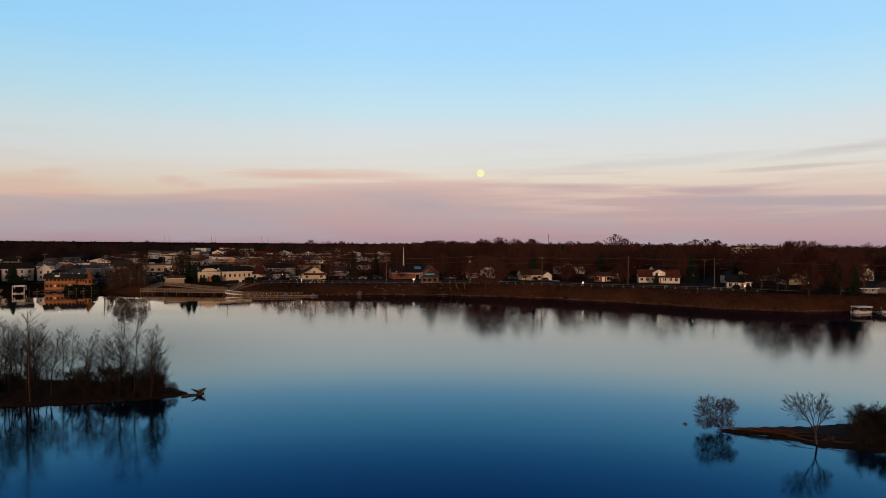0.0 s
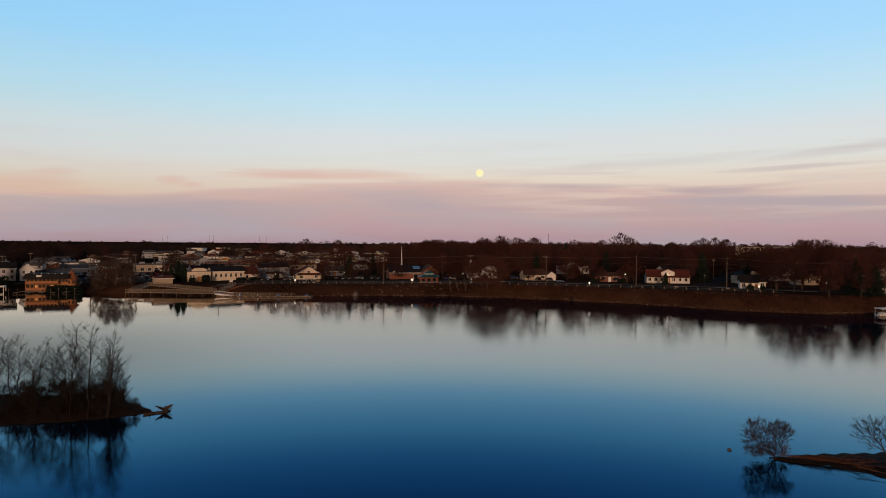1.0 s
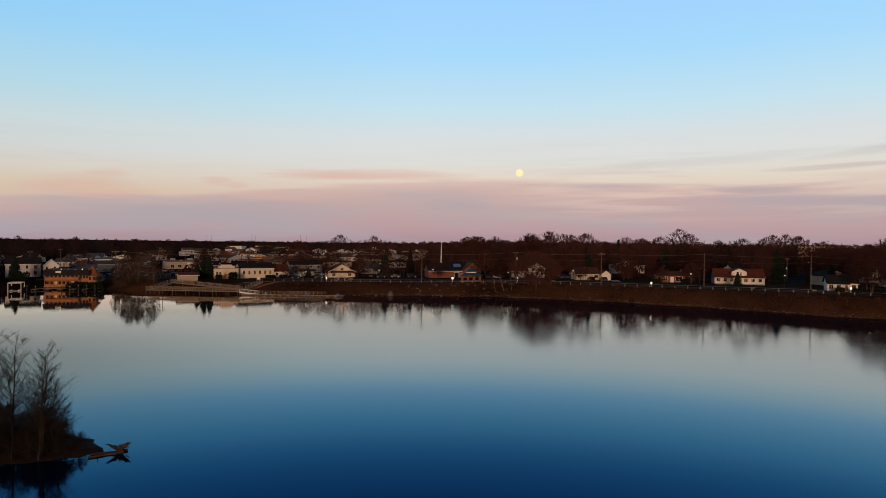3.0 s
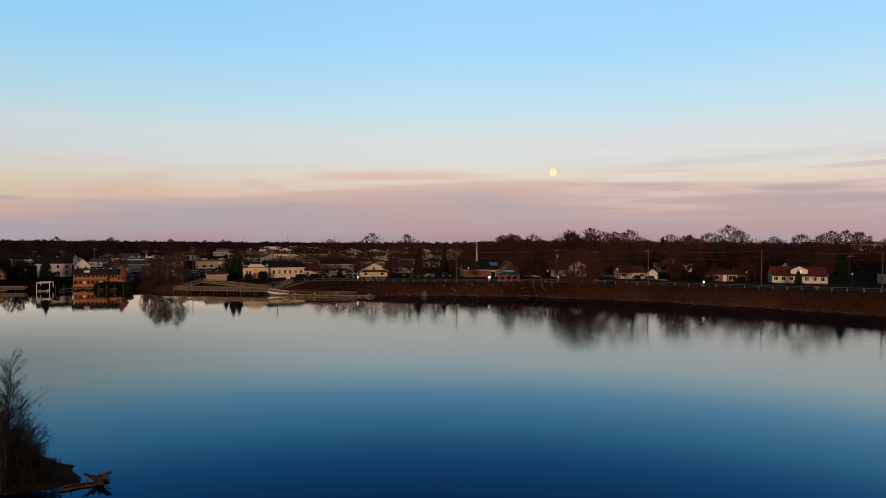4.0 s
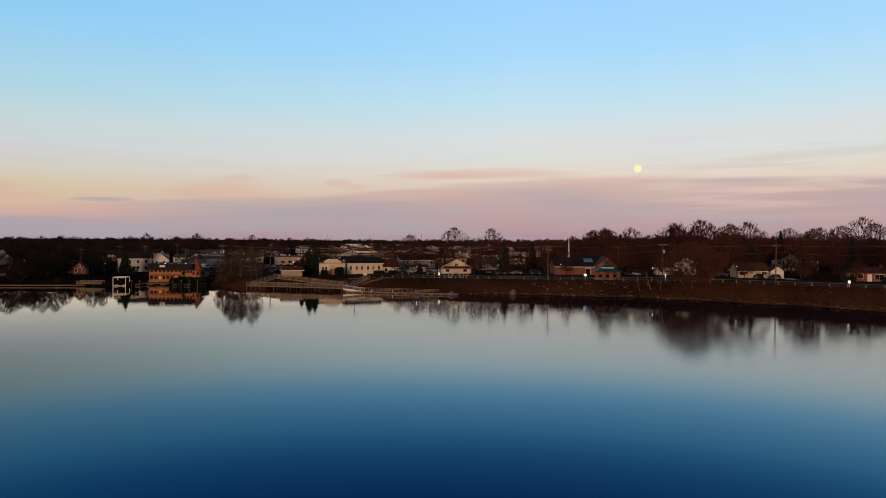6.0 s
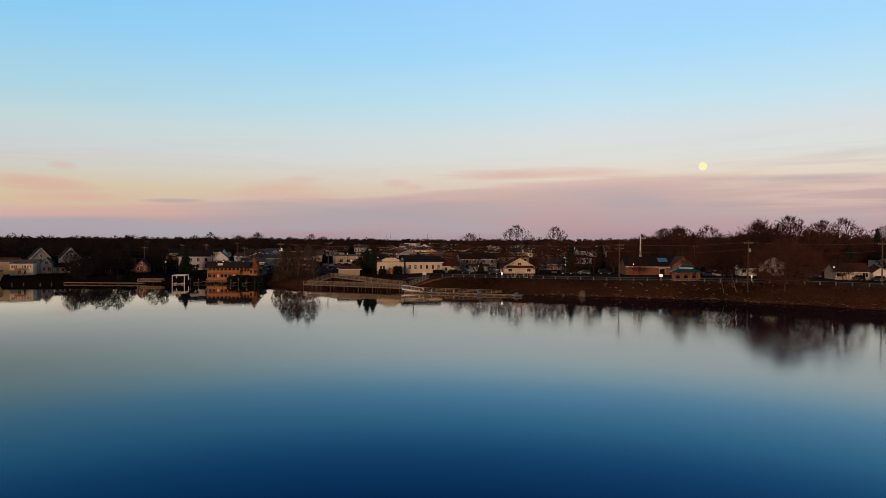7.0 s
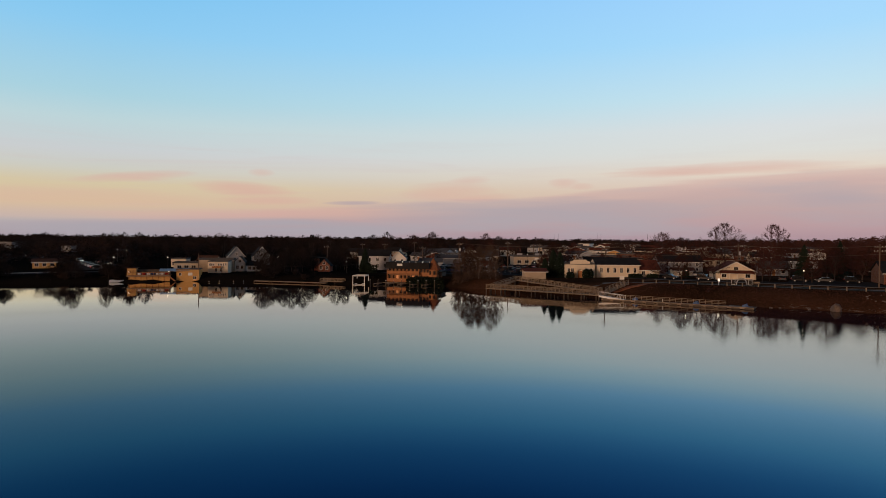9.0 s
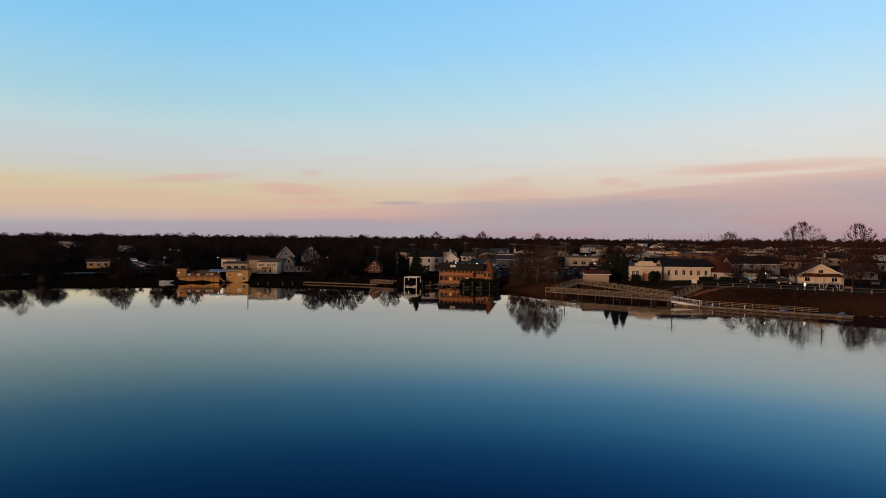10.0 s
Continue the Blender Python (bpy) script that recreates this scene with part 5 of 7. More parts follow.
sp = thing("steeple", -1.5, 306.6, ground(-1.5, 306.6), 0, "slender white church spire behind the brick hall", "steeple")
part("tower", boxed(-0.8, 0.8, -0.8, 0.8, -0.5, 5.6), BRICK, sp)
part("collar", rodded((0, 0, 5.6), (0, 0, 6.3), 0.95, 0.42, 8), TRIM, sp)
part("spire", rodded((0, 0, 6.3), (0, 0, 15.2), 0.36, 0.05, 8), TRIM, sp)


def gazebo(x, y, rz):
    z = ground(x, y)
    t = thing("gazebo", x, y, z, rz, "open park shelter with two-tier teal roof and brick piers", "gazebo")
    part("floor", boxed(-4.2, 4.2, -2.8, 2.8, -0.4, 0.12), CONCRETE, t)
    for px in (-3.4, -1.15, 1.15, 3.4):
        for py in (-2.2, 2.2):
            p = part("pier", boxed(px - 0.28, px + 0.28, py - 0.28, py + 0.28, 0.12, 2.5, bev=0.02), BRICK, t)
    for nm, a, b, z0, z1, e in (("lower_roof", 4.6, 3.3, 2.5, 3.55, 1.9), ("upper_roof", 2.2, 1.5, 3.85, 4.75, 1.0)):
        bm = bmesh.new()
        lo = [bm.verts.new((sx * a, sy * b, z0)) for sx, sy in ((-1, -1), (1, -1), (1, 1), (-1, 1))]
        hi = [bm.verts.new((sx * (a - b * 0.75), sy * b * 0.25, z1)) for sx, sy in ((-1, -1), (1, -1), (1, 1), (-1, 1))]
        bm.faces.new(lo[::-1]), bm.faces.new(hi)
        for i in range(4):
            bm.faces.new((lo[i], lo[(i + 1) % 4], hi[(i + 1) % 4], hi[i]))
        r = part(nm, bm, ROOF_TEAL, t)
    part("lantern", boxed(-1.9, 1.9, -0.9, 0.9, 3.4, 3.86), TRIM, t, "white clerestory band between the roofs")
    for px in (-2.2, 0, 2.2):
        part("bench", boxed(px - 0.8, px + 0.8, -1.2, -0.8, 0.5, 0.58), DECK, t)


gazebo(9.7, 263.2, 2)

# buildings of the town by the landing
house("house", -44.2, 292.5, 17, 11.5, 11, 2.4, 5.4, "y", CREAM, ROOF_RED, "cream gabled cottage with rust roof and porch", wins=[("f", -3.4, 0.7, 1.3, 1.3), ("f", 3.4, 0.7, 1.3, 1.3), ("f", 0, 3.0, 1.2, 0.9)], porch=(-4.6, 4.6, 1.8, 2.0, 5, ROOF_RED))
ms = house("mission_house", -89.5, 280, 30, 9.8, 10, 4.3, 4.9, "flat", CREAM, ROOF_GREY, "cream stucco building with stepped curved parapet", wins=[("f", -3.6, 1.7, 0.8, 1.3), ("f", -2.4, 1.7, 0.8, 1.3), ("f", 2.4, 1.7, 0.8, 1.3), ("f", 3.6, 1.7, 0.8, 1.3)], doors=((0, 1.4, 2.2, TIMBER),))
bm = prism(bmesh.new(), [(-3.2, 4.5), (3.2, 4.5), (3.2, 5.3), (2.4, 5.4), (2.0, 5.9), (-2.0, 5.9), (-2.4, 5.4), (-3.2, 5.3)], "y", -0.16, 0.24)
part("parapet", bm, CREAM, ms)
part("entrance_arch", prism(bmesh.new(), [(-1.5, 0), (-1.0, 0), (-1.0, 2.2), (-0.6, 2.7), (0, 2.9), (0.6, 2.7), (1.0, 2.2), (1.0, 0), (1.5, 0), (1.5, 3.5), (-1.5, 3.5)], "y", -0.8, -0.1), CREAM, ms)
house("shop_wing", -79, 287.5, 30, 14, 10, 4.2, 6.2, "x", CREAM, ROOF_DARK, "cream two-storey terrace with dark roof and small windows", wins=row("f", -5.5, 5.5, 6, 1.6, 0.8, 1.5), category="building")
house("house", -72, 292.5, 30, 10.5, 8.5, 2.6, 5.4, "x", CREAM, ROOF_RED, "cream cottage with steep rust-brown roof", wins=[("f", -3, 0.8, 1.0, 1.2), ("f", 0, 0.8, 1.0, 1.2), ("r", 0, 1.0, 1.0, 1.3), ("r", 0, 3.2, 0.8, 1.0)], doors=((2.6, 1, 2.1, TRIM),))
# a white house: grey siding puts its shade into the wall colour
house("house", -63.5, 313, 28, 15, 9, 4.7, 6.9, "x", GREY_SIDE, ROOF_DARK, "long white two-storey house, greyed for shade, with charcoal roof", wins=row("f", -5, 5.5, 4, 1.0, 0.9, 1.4) + row("f", -5, 5.5, 4, 3.1, 0.9, 1.2))
house("garage", -61.5, 306.5, 28, 7, 4, 1.9, 2.7, "x", CREAM, ROOF_BROWN, "low cream garage with brown roof", category="garage", doors=((-1, 2.4, 1.7, TRIM),))
house("shed", -99.5, 266.5, 33, 6.6, 5.5, 2.4, 3.2, "x", TAN, ROOF_RED, "tan park shed with shallow rust roof", category="shed", over=0.6)
rt = house("store", -141, 367, 33, 17, 12, 4.0, 4.8, "flat", TAN, ROOF_GREY, "long tan brick store with flat roof", wins=row("f", -6, 5, 4, 0.8, 1.8, 1.5), category="store")
part("sign_board", boxed(1.5, 5.5, -0.2, -0.05, 2.6, 3.5), TRIM, rt)
for u in (-6, 3):
    part("roof_unit", boxed(u, u + 2.4, 5, 7, 4.12, 5.6), STEEL, rt)
house("blue_house", -175.5, 285, 30, 12, 9, 5.6, 8.0, "x", PALE, ROOF_DARK, "blue-grey two-storey house with white gable", wins=row("f", -4.4, 4.4, 4, 1.0, 0.9, 1.5) + row("f", -4.4, 4.4, 4, 3.5, 0.9, 1.4))
house("white_house", -165, 287, 30, 5.5, 9, 5.0, 7.4, "y", WHITE, ROOF_GREY, "white gable-fronted house with grey roof", wins=row("f", -1.4, 1.4, 2, 3.2, 0.8, 1.2) + row("f", -1.4, 1.4, 2, 1.0, 0.8, 1.3))
house("boat_store", -158, 300, 30, 9, 8, 3.0, 4.6, "x", GREY_SIDE, ROOF_GREY, "grey metal store building with pale roof", category="store")
house("boat_store", -166, 330, 30, 12, 9, 3.8, 5.4, "x", GREY_SIDE, ROOF_GREY, "low grey warehouse with wide pale roof", category="warehouse")
for k, (bx, by, w, col, rf) in enumerate([(-120, 345, 9, WHITE, ROOF_DARK), (-104, 352, 12, BRICK, ROOF_DARK), (-186, 352, 10, BRICK, ROOF_GREY), (-100, 390, 14, TAN, ROOF_GREY), (-75, 372, 12, GREY_SIDE, ROOF_GREY), (-60, 392, 14, TAN, ROOF_RED),
      (-150, 420, 16, WHITE, ROOF_GREY), (-190, 400, 14, TAN, ROOF_GREY), (-118, 430, 18, BRICK, ROOF_GREY), (-85, 450, 14, WHITE, ROOF_DARK), (-210, 440, 12, WHITE, ROOF_DARK),
      (-45, 440, 10, TAN, ROOF_DARK), (-135, 480, 22, CREAM, ROOF_GREY), (-175, 500, 18, WHITE, ROOF_GREY), (-60, 500, 16, WHITE, ROOF_GREY), (-230, 510, 14, BRICK, ROOF_GREY), (-100, 540, 24, TAN, ROOF_GREY), (-20, 520, 12, WHITE, ROOF_DARK),
      (-160, 580, 26, WHITE, ROOF_GREY), (-75, 620, 30, CREAM, ROOF_GREY), (-210, 640, 26, TAN, ROOF_GREY), (-250, 570, 16, WHITE, ROOF_GREY), 
      (150, 262, 10, CREAM, ROOF_DARK), (185, 290, 10, WHITE, ROOF_DARK), (176, 262, 10, TAN, ROOF_BROWN), (205, 300, 9, GREY_SIDE, ROOF_DARK), (240, 300, 10, WHITE, ROOF_GREY)]):
    wide = w > 13
    house("building" if wide else "house", bx, by, rng.uniform(-5, 35), w, w * rng.uniform(0.6, 0.8), 3.0 if wide else rng.uniform(2.7, 4.6), 3.6 if wide else rng.uniform(4.8, 6.6), "flat" if wide else rng.choice("xy"), col, rf,
          {WHITE: "white", BRICK: "red brick", TAN: "tan", CREAM: "cream", GREY_SIDE: "grey"}[col] + (" flat-roofed commercial building in the town" if wide else " pitched-roof house among bare trees"),
          wins=row("f", -w * 0.35, w * 0.35, 3, 1.0, 1.2, 1.4), category="building" if wide else "house", group="town buildings")

# the wider town: shops, sheds and houses, kept in view of the camera
NAMES = {WHITE: "white", BRICK: "red brick", TAN: "tan", CREAM: "cream", GREY_SIDE: "grey", YELLOW: "ochre", PALE: "pale grey"}
SIGHTLINES = []
TOWN = [(-161, 342, 13, WHITE, ROOF_GREY, "flat", 4.2), (-219, 478, 8, TAN, ROOF_BROWN, "x", 3.0), (-251, 565, 9, WHITE, ROOF_DARK, "y", 3.6), (-262, 600, 9, WHITE, ROOF_DARK, "x", 3.2), (-280, 731, 12, PALE, ROOF_GREY, "x", 3.4),
        (-190, 587, 14, BRICK, ROOF_GREY, "y", 3.8), (-176, 596, 10, WHITE, ROOF_RED, "x", 3.2), (-141, 461, 12, PALE, ROOF_GREY, "y", 3.0), (-153, 470, 11, PALE, ROOF_GREY, "x", 3.2), (-131, 482, 12, YELLOW, ROOF_BROWN, "y", 3.4),
        (-310, 985, 24, WHITE, ROOF_GREY, "flat", 5), (-270, 1010, 26, CREAM, ROOF_GREY, "flat", 5.5), (-230, 960, 20, WHITE, ROOF_GREY, "flat", 5), (-109, 446, 22, BRICK, ROOF_GREY, "flat", 4.0), (-100, 490, 12, BRICK, ROOF_BROWN, "y", 3.8),
        (-71, 392, 10, TAN, ROOF_BROWN, "x", 3.0), (-62, 420, 10, TAN, ROOF_GREY, "x", 5.4), (-97, 1000, 14, WHITE, ROOF_GREY, "flat", 5), (-32, 564, 9, PALE, ROOF_DARK, "x", 3.2), (-35, 322, 9, GREY_SIDE, ROOF_GREY, "x", 2.6),
        (88, 330, 9, WHITE, ROOF_DARK, "y", 4.6), (96, 333, 7, WHITE, ROOF_DARK, "x", 4.2), (-216, 384, 10, PALE, ROOF_GREY, "x", 2.8), (-228, 420, 18, PALE, ROOF_GREY, "x", 3.8), (-204, 406, 14, WHITE, ROOF_GREY, "flat", 3.6),
        (-505, 351, 14, GREY_SIDE, ROOF_GREY, "flat", 4.0), (-676, 388, 44, GREY_SIDE, ROOF_GREY, "flat", 5.0), (-257, 257, 6.5, CREAM, ROOF_GREY, "flat", 3.3), (-246, 262, 8, TAN, ROOF_BROWN, "x", 3.0)]
town_rng = random.Random(21)
for k in range(400):
    if len(TOWN) >= 84:
        break
    east = len(TOWN) > 74
    bx, by = (town_rng.uniform(30, 300), town_rng.uniform(295, 520)) if east else (town_rng.uniform(-280, -15), town_rng.uniform(375, 800))
    if all(math.hypot(bx - a, by - b) > r_ + 9 for a, b, r_ in SITES) and all(math.hypot(bx - q[0], by - q[1]) > q[2] * 0.7 + 12 for q in TOWN):
        TOWN.append((bx, by, town_rng.uniform(8, 15), town_rng.choice((WHITE, WHITE, TAN, CREAM, BRICK, PALE, GREY_SIDE)), town_rng.choice((ROOF_GREY, ROOF_DARK, ROOF_BROWN, ROOF_RED, ROOF_GREY)), town_rng.choice(("x", "y", "x", "flat")), town_rng.uniform(2.7, 4.6)))
for bx, by, w, col, rf, form, eave in TOWN:
    shop = form == "flat"
    house("shop" if shop else "house", bx, by, town_rng.uniform(-8, 38), w, w * town_rng.uniform(0.6, 0.85), eave, eave + (0.6 if shop else town_rng.uniform(1.8, 2.6)), form, col, rf,
          NAMES[col] + (" flat-roofed shop standing in the town" if shop else " gabled house standing among town yards"), wins=row("f", -w * 0.32, w * 0.32, 2 if w < 11 else 4, 0.9, 1.1, 1.3),
          doors=((0, 1.0, 2.1, TIMBER),) if not shop else (), category="shop" if shop else "house", group="town shops" if shop else "town houses")
    SIGHTLINES.append((bx, by, w * 0.6))


def in_sightline(x, y):
    """True on the strip kept clear between a building and the camera's mean place."""
    for a, b, hw in SIGHTLINES:
        d = math.hypot(a + 10, b - 40)
        ux, uy = (-10 - a) / d, (40 - b) / d
        k = (x - a) * ux + (y - b) * uy
        if -hw < k < 62 and abs((x - a) * uy - (y - b) * ux) < hw + 0.03 * max(k, 0):
            return True
    return False


# waterside restaurant
rs = thing("restaurant", -138.4, 255.8, 0.9, 18, "two-storey timber restaurant with dark mansard roof at the water", "restaurant")
part("wall", boxed(-8.4, 5.5, 0.6, 12, 0.0, 4.9), TIMBER, rs)
part("foundation", boxed(-8.3, 5.4, 0.7, 11.9, -1.4, 0.0), PILE, rs)
for lv in (0.2, 2.7):
    part("gallery_floor", boxed(-8.8, 2.2, -0.8, 0.6, lv - 0.2, lv), TIMBER, rs)
    part("rail", boxed(-8.8, 2.2, -0.78, -0.7, lv + 0.85, lv + 0.95), TIMBER, rs)
    for k in range(8):
        part("balustrade_panel", boxed(-8.6 + k * 1.34, -7.46 + k * 1.34, -0.76, -0.72, lv + 0.08, lv + 0.8), TIMBER, rs)
    for k in range(9):
        px = -8.7 + k * 1.34
        part("gallery_post", boxed(px - 0.1, px + 0.1, -0.8, -0.6, lv, lv + 2.3), TIMBER, rs)
    part("gallery_back", boxed(-8.3, 2.2, 0.5, 0.64, lv + 0.1, lv + 2.1), PILE, rs)
    for k in range(8):
        px = -8.0 + k * 1.34
        f = part("window", boxed(px - 0.58, px + 0.58, 0.42, 0.52, lv + 0.6, lv + 1.95), TIMBER, rs)
        part("pane", boxed(px - 0.5, px + 0.5, 0.38, 0.45, lv + 0.68, lv + 1.87), GLOWPANE if k in (2, 6) and lv < 1 else GLASS, f)
for lv in (0.5, 3.0):
    for px in (2.7, 3.75, 4.8):
        f = part("window", boxed(px - 0.45, px + 0.45, 0.5, 0.62, lv + 0.1, lv + 1.5), TIMBER, rs)
        part("pane", boxed(px - 0.38, px + 0.38, 0.46, 0.53, lv + 0.17, lv + 1.43), GLASS, f)
bm = bmesh.new()
lo = [bm.verts.new(p) for p in ((-9.4, -1.3, 4.35), (5.9, -1.3, 4.35), (5.9, 12.8, 4.35), (-9.4, 12.8, 4.35))]
hi = [bm.verts.new(p) for p in ((-9.0, -0.9, 6.5), (5.5, -0.9, 6.5), (5.5, 12.4, 6.5), (-9.0, 12.4, 6.5))]
bm.faces.new(lo[::-1]), bm.faces.new(hi)
for i in range(4):
    bm.faces.new((lo[i], lo[(i + 1) % 4], hi[(i + 1) % 4], hi[i]))
mr = part("roof", bm, ROOF_DARK, rs, "charcoal mansard roof")
part("sign_board", prism(bmesh.new(), [(-1.2, 5.3), (-1.05, 6.0), (-1.12, 6.02), (-1.27, 5.32)], "x", -5.2, -3.4), TRIM, rs)
for k in range(6):
    part("roof_lamp", boxed(-6.0 + k * 2.3, -5.8 + k * 2.3, -0.35, -0.15, 6.5, 6.75), LAMP if k in (1, 4) else TRIM, mr)
part("side_wing", boxed(5.5, 9.0, 3.0, 10, -1.0, 3.2), PILE, rs)
part("wing_roof", boxed(5.4, 9.3, 2.7, 10.3, 3.2, 3.5), ROOF_DARK, rs)
tw = part("turret", rodded((6.4, 2.2, -1.0), (6.4, 2.2, 4.2), 1.9, 1.9, 8), TIMBER, rs)
part("turret_roof", rodded((6.4, 2.2, 4.1), (6.4, 2.2, 7.9), 2.8, 0.08, 8), CEDAR, tw, "pointed rust-red turret roof")
for k in range(8):
    a = 2 * math.pi * (k + 0.5) / 8
    part("window", boxed(6.4 + 1.76 * math.cos(a) - 0.3, 6.4 + 1.76 * math.cos(a) + 0.3, 2.2 + 1.76 * math.sin(a) - 0.3, 2.2 + 1.76 * math.sin(a) + 0.3, 2.5, 3.7), GLASS, tw)

# brick cottage, balconied white house, ochre boathouse further along the western shore
house("brick_cottage", -183.0, 263.6, 30, 4.4, 6, 2.4, 4.7, "y", BRICK, ROOF_DARK, "small red brick cottage with dark gabled roof", wins=[("f", 0, 2.7, 0.8, 0.9), ("f", -1.1, 0.9, 0.8, 1.2), ("f", 1.1, 0.9, 0.8, 1.2)], over=0.35)
ch = thing("chimney_stack", -192, 270, ground(-192, 270), 20, "broad red brick chimney wall of a demolished house", "chimney")
part("stack", boxed(-0.9, 0.9, -0.5, 0.5, -0.4, 4.6, bev=0.05), BRICK, ch)
wb = house("white_house", -207.2, 234.8, 38, 6.8, 7, 4.0, 4.4, "flat", CREAM, ROOF_GREY, "cream flat-roofed house with timber balcony over the lake", wins=row("f", -2.7, -1.5, 3, 2.6, 0.45, 0.8) + row("f", 0.3, 2.6, 4, 2.6, 0.45, 0.8) + row("f", -0.6, 1.0, 2, 0.5, 0.7, 1.2))
part("balcony", boxed(-1.9, 1.2, -0.9, -0.02, 1.8, 1.95), TIMBER, wb)
part("balcony_rail", boxed(-1.9, 1.2, -0.9, -0.82, 1.95, 2.5), TIMBER, wb)
house("white_house", -209.8, 247.2, 40, 3.6, 6, 3.6, 5.6, "y", WHITE, ROOF_DARK, "narrow white gabled house on the shore slope", wins=[("f", 0, 3.4, 0.8, 1.0), ("f", -0.8, 1.0, 0.8, 1.2), ("f", 0.9, 1.0, 0.8, 1.2)])
house("white_house", -205.6, 250.2, 40, 5, 5, 2.4, 3.6, "x", WHITE, ROOF_DARK, "low white annexe with dark porch", wins=row("f", -1.5, 1.5, 3, 0.7, 0.9, 1.1))
for x, y, h in ((-253, 285, 8.4), (-244, 292, 8.4)):
    house("grey_house", x, y, 55, 7, 8, h - 4.0, h, "y", GREY_SIDE, ROOF_DARK, "tall grey house with steep gabled roof", wins=row("f", -2, 2, 2, 1.2, 1, 1.4) + [("f", 0, 4.6, 0.9, 1.1)])
yb = house("boathouse", -207.6, 222.4, 42, 7.2, 7, 3.9, 4.2, "flat", YELLOW, ROOF_GREY, "ochre wooden boathouse standing at the water", wins=[("f", -2.4, 1.9, 0.7, 0.8), ("f", 2.2, 0.7, 0.9, 0.9)], z=0.15, category="boathouse")
part("sign_board", boxed(0.1, 1.5, -0.1, -0.01, 1.9, 2.9), TRIM, yb)
yt = thing("dining_deck", -214.8, 214.2, 0.15, 46, "ochre timber waterside deck building with open upper terrace", "building")
part("wall", boxed(-7.4, 5.2, 0.6, 6, -1, 2.0), YELLOW, yt)
part("terrace", boxed(-7.8, 5.4, -0.6, 6.2, 2.0, 2.2), TIMBER, yt)
part("terrace_rail", boxed(-7.8, 5.4, -0.6, -0.5, 3.0, 3.1), TIMBER, yt)
for k in range(9):
    px = -7.7 + k * 1.6
    part("terrace_post", boxed(px - 0.07, px + 0.07, -0.6, -0.46, 2.2, 3.1), TIMBER, yt)
part("bar_house", boxed(-7.8, -5.2, 0.5, 5, 2.2, 4.4), YELLOW, yt)
part("bar_roof", boxed(-8.3, -4.8, 0.1, 5.4, 4.4, 4.6), ROOF_BROWN, yt)
# dark screen added to stand for the shade at the back of the terrace
part("back_wall", boxed(-5.2, 5.2, 3.0, 3.2, 2.2, 3.9), PILE, yt)
part("front_board", boxed(-7.8, 5.4, -0.72, -0.61, 1.75, 2.1), DECK, yt)
for k, mt in enumerate((TRIM, PAINTS[3], TRIM, PAINTS[4], TRIM, FIBRE, PAINTS[3])):
    part("table_cover", boxed(-4.7 + k * 1.42, -3.6 + k * 1.42, 0.1, 1.0, 2.25, 2.85 + 0.12 * (k % 2), bev=0.12), mt, yt)
for k in range(7):
    part("wall_board", boxed(-7.3 + k * 1.78, -7.1 + k * 1.78, 0.5, 0.6, -0.4, 1.98), TIMBER, yt)
part("stair", prism(bmesh.new(), [(4.2, 2.2), (6.8, 0.1), (7.3, 0.1), (4.7, 2.4)], "y", -0.7, 0.4), TIMBER, yt)
part("awning", prism(bmesh.new(), [(0, 3.4), (2.6, 4.1), (2.6, 4.2), (0, 3.5)], "x", 2.0, 11.5), STEEL, yt)
for s, e in ((-7.2, 1.2), (5.0, 1.0)):
    part("lamp", boxed(s, s + 0.22, -0.75, -0.6, 3.2, 3.4), LAMP, yt)
house("store", -224, 238, 42, 14, 8, 3.0, 3.6, "flat", CREAM, ROOF_GREY, "low cream store with flat grey roof", wins=row("f", -5, 5, 5, 1.2, 1.4, 1.0), category="store")
house("store", -214, 240, 42, 12, 8, 4.4, 5.0, "flat", TAN, ROOF_GREY, "tan flat-roofed workshop on the western shore", category="store")
house("kiosk", -286.5, 218, 62, 8, 5, 2.6, 3.6, "x", YELLOW, ROOF_BROWN, "small ochre roadside kiosk", category="kiosk", wins=row("f", -2.6, 2.6, 3, 0.9, 1.2, 1.1))
house("cottage", 172, 213, 5, 10, 7, 2.2, 3.7, "x", GREY_SIDE, ROOF_DARK, "grey lakeside cottage with dark roof above a slope", wins=row("f", -3, 3, 3, 0.8, 1.1, 1.2))
house("cottage", 187, 214, 5, 9, 7, 2.6, 4.6, "y", TAN, ROOF_BROWN, "tan lakeside cottage with timber deck", wins=row("f", -2.4, 2.4, 2, 0.8, 1.1, 1.2))
sc = house("school", 364, 586, -25, 74, 16, 14.5, 15.3, "flat", TAN, ROOF_GREY, "long tan school block far among trees", wins=row("f", -34, 34, 14, 11, 2.4, 2.0), category="school")


SIGHTLINES += [(a, b, q * 0.75) for a, b, q in SITES if a < -150 and b < 300]


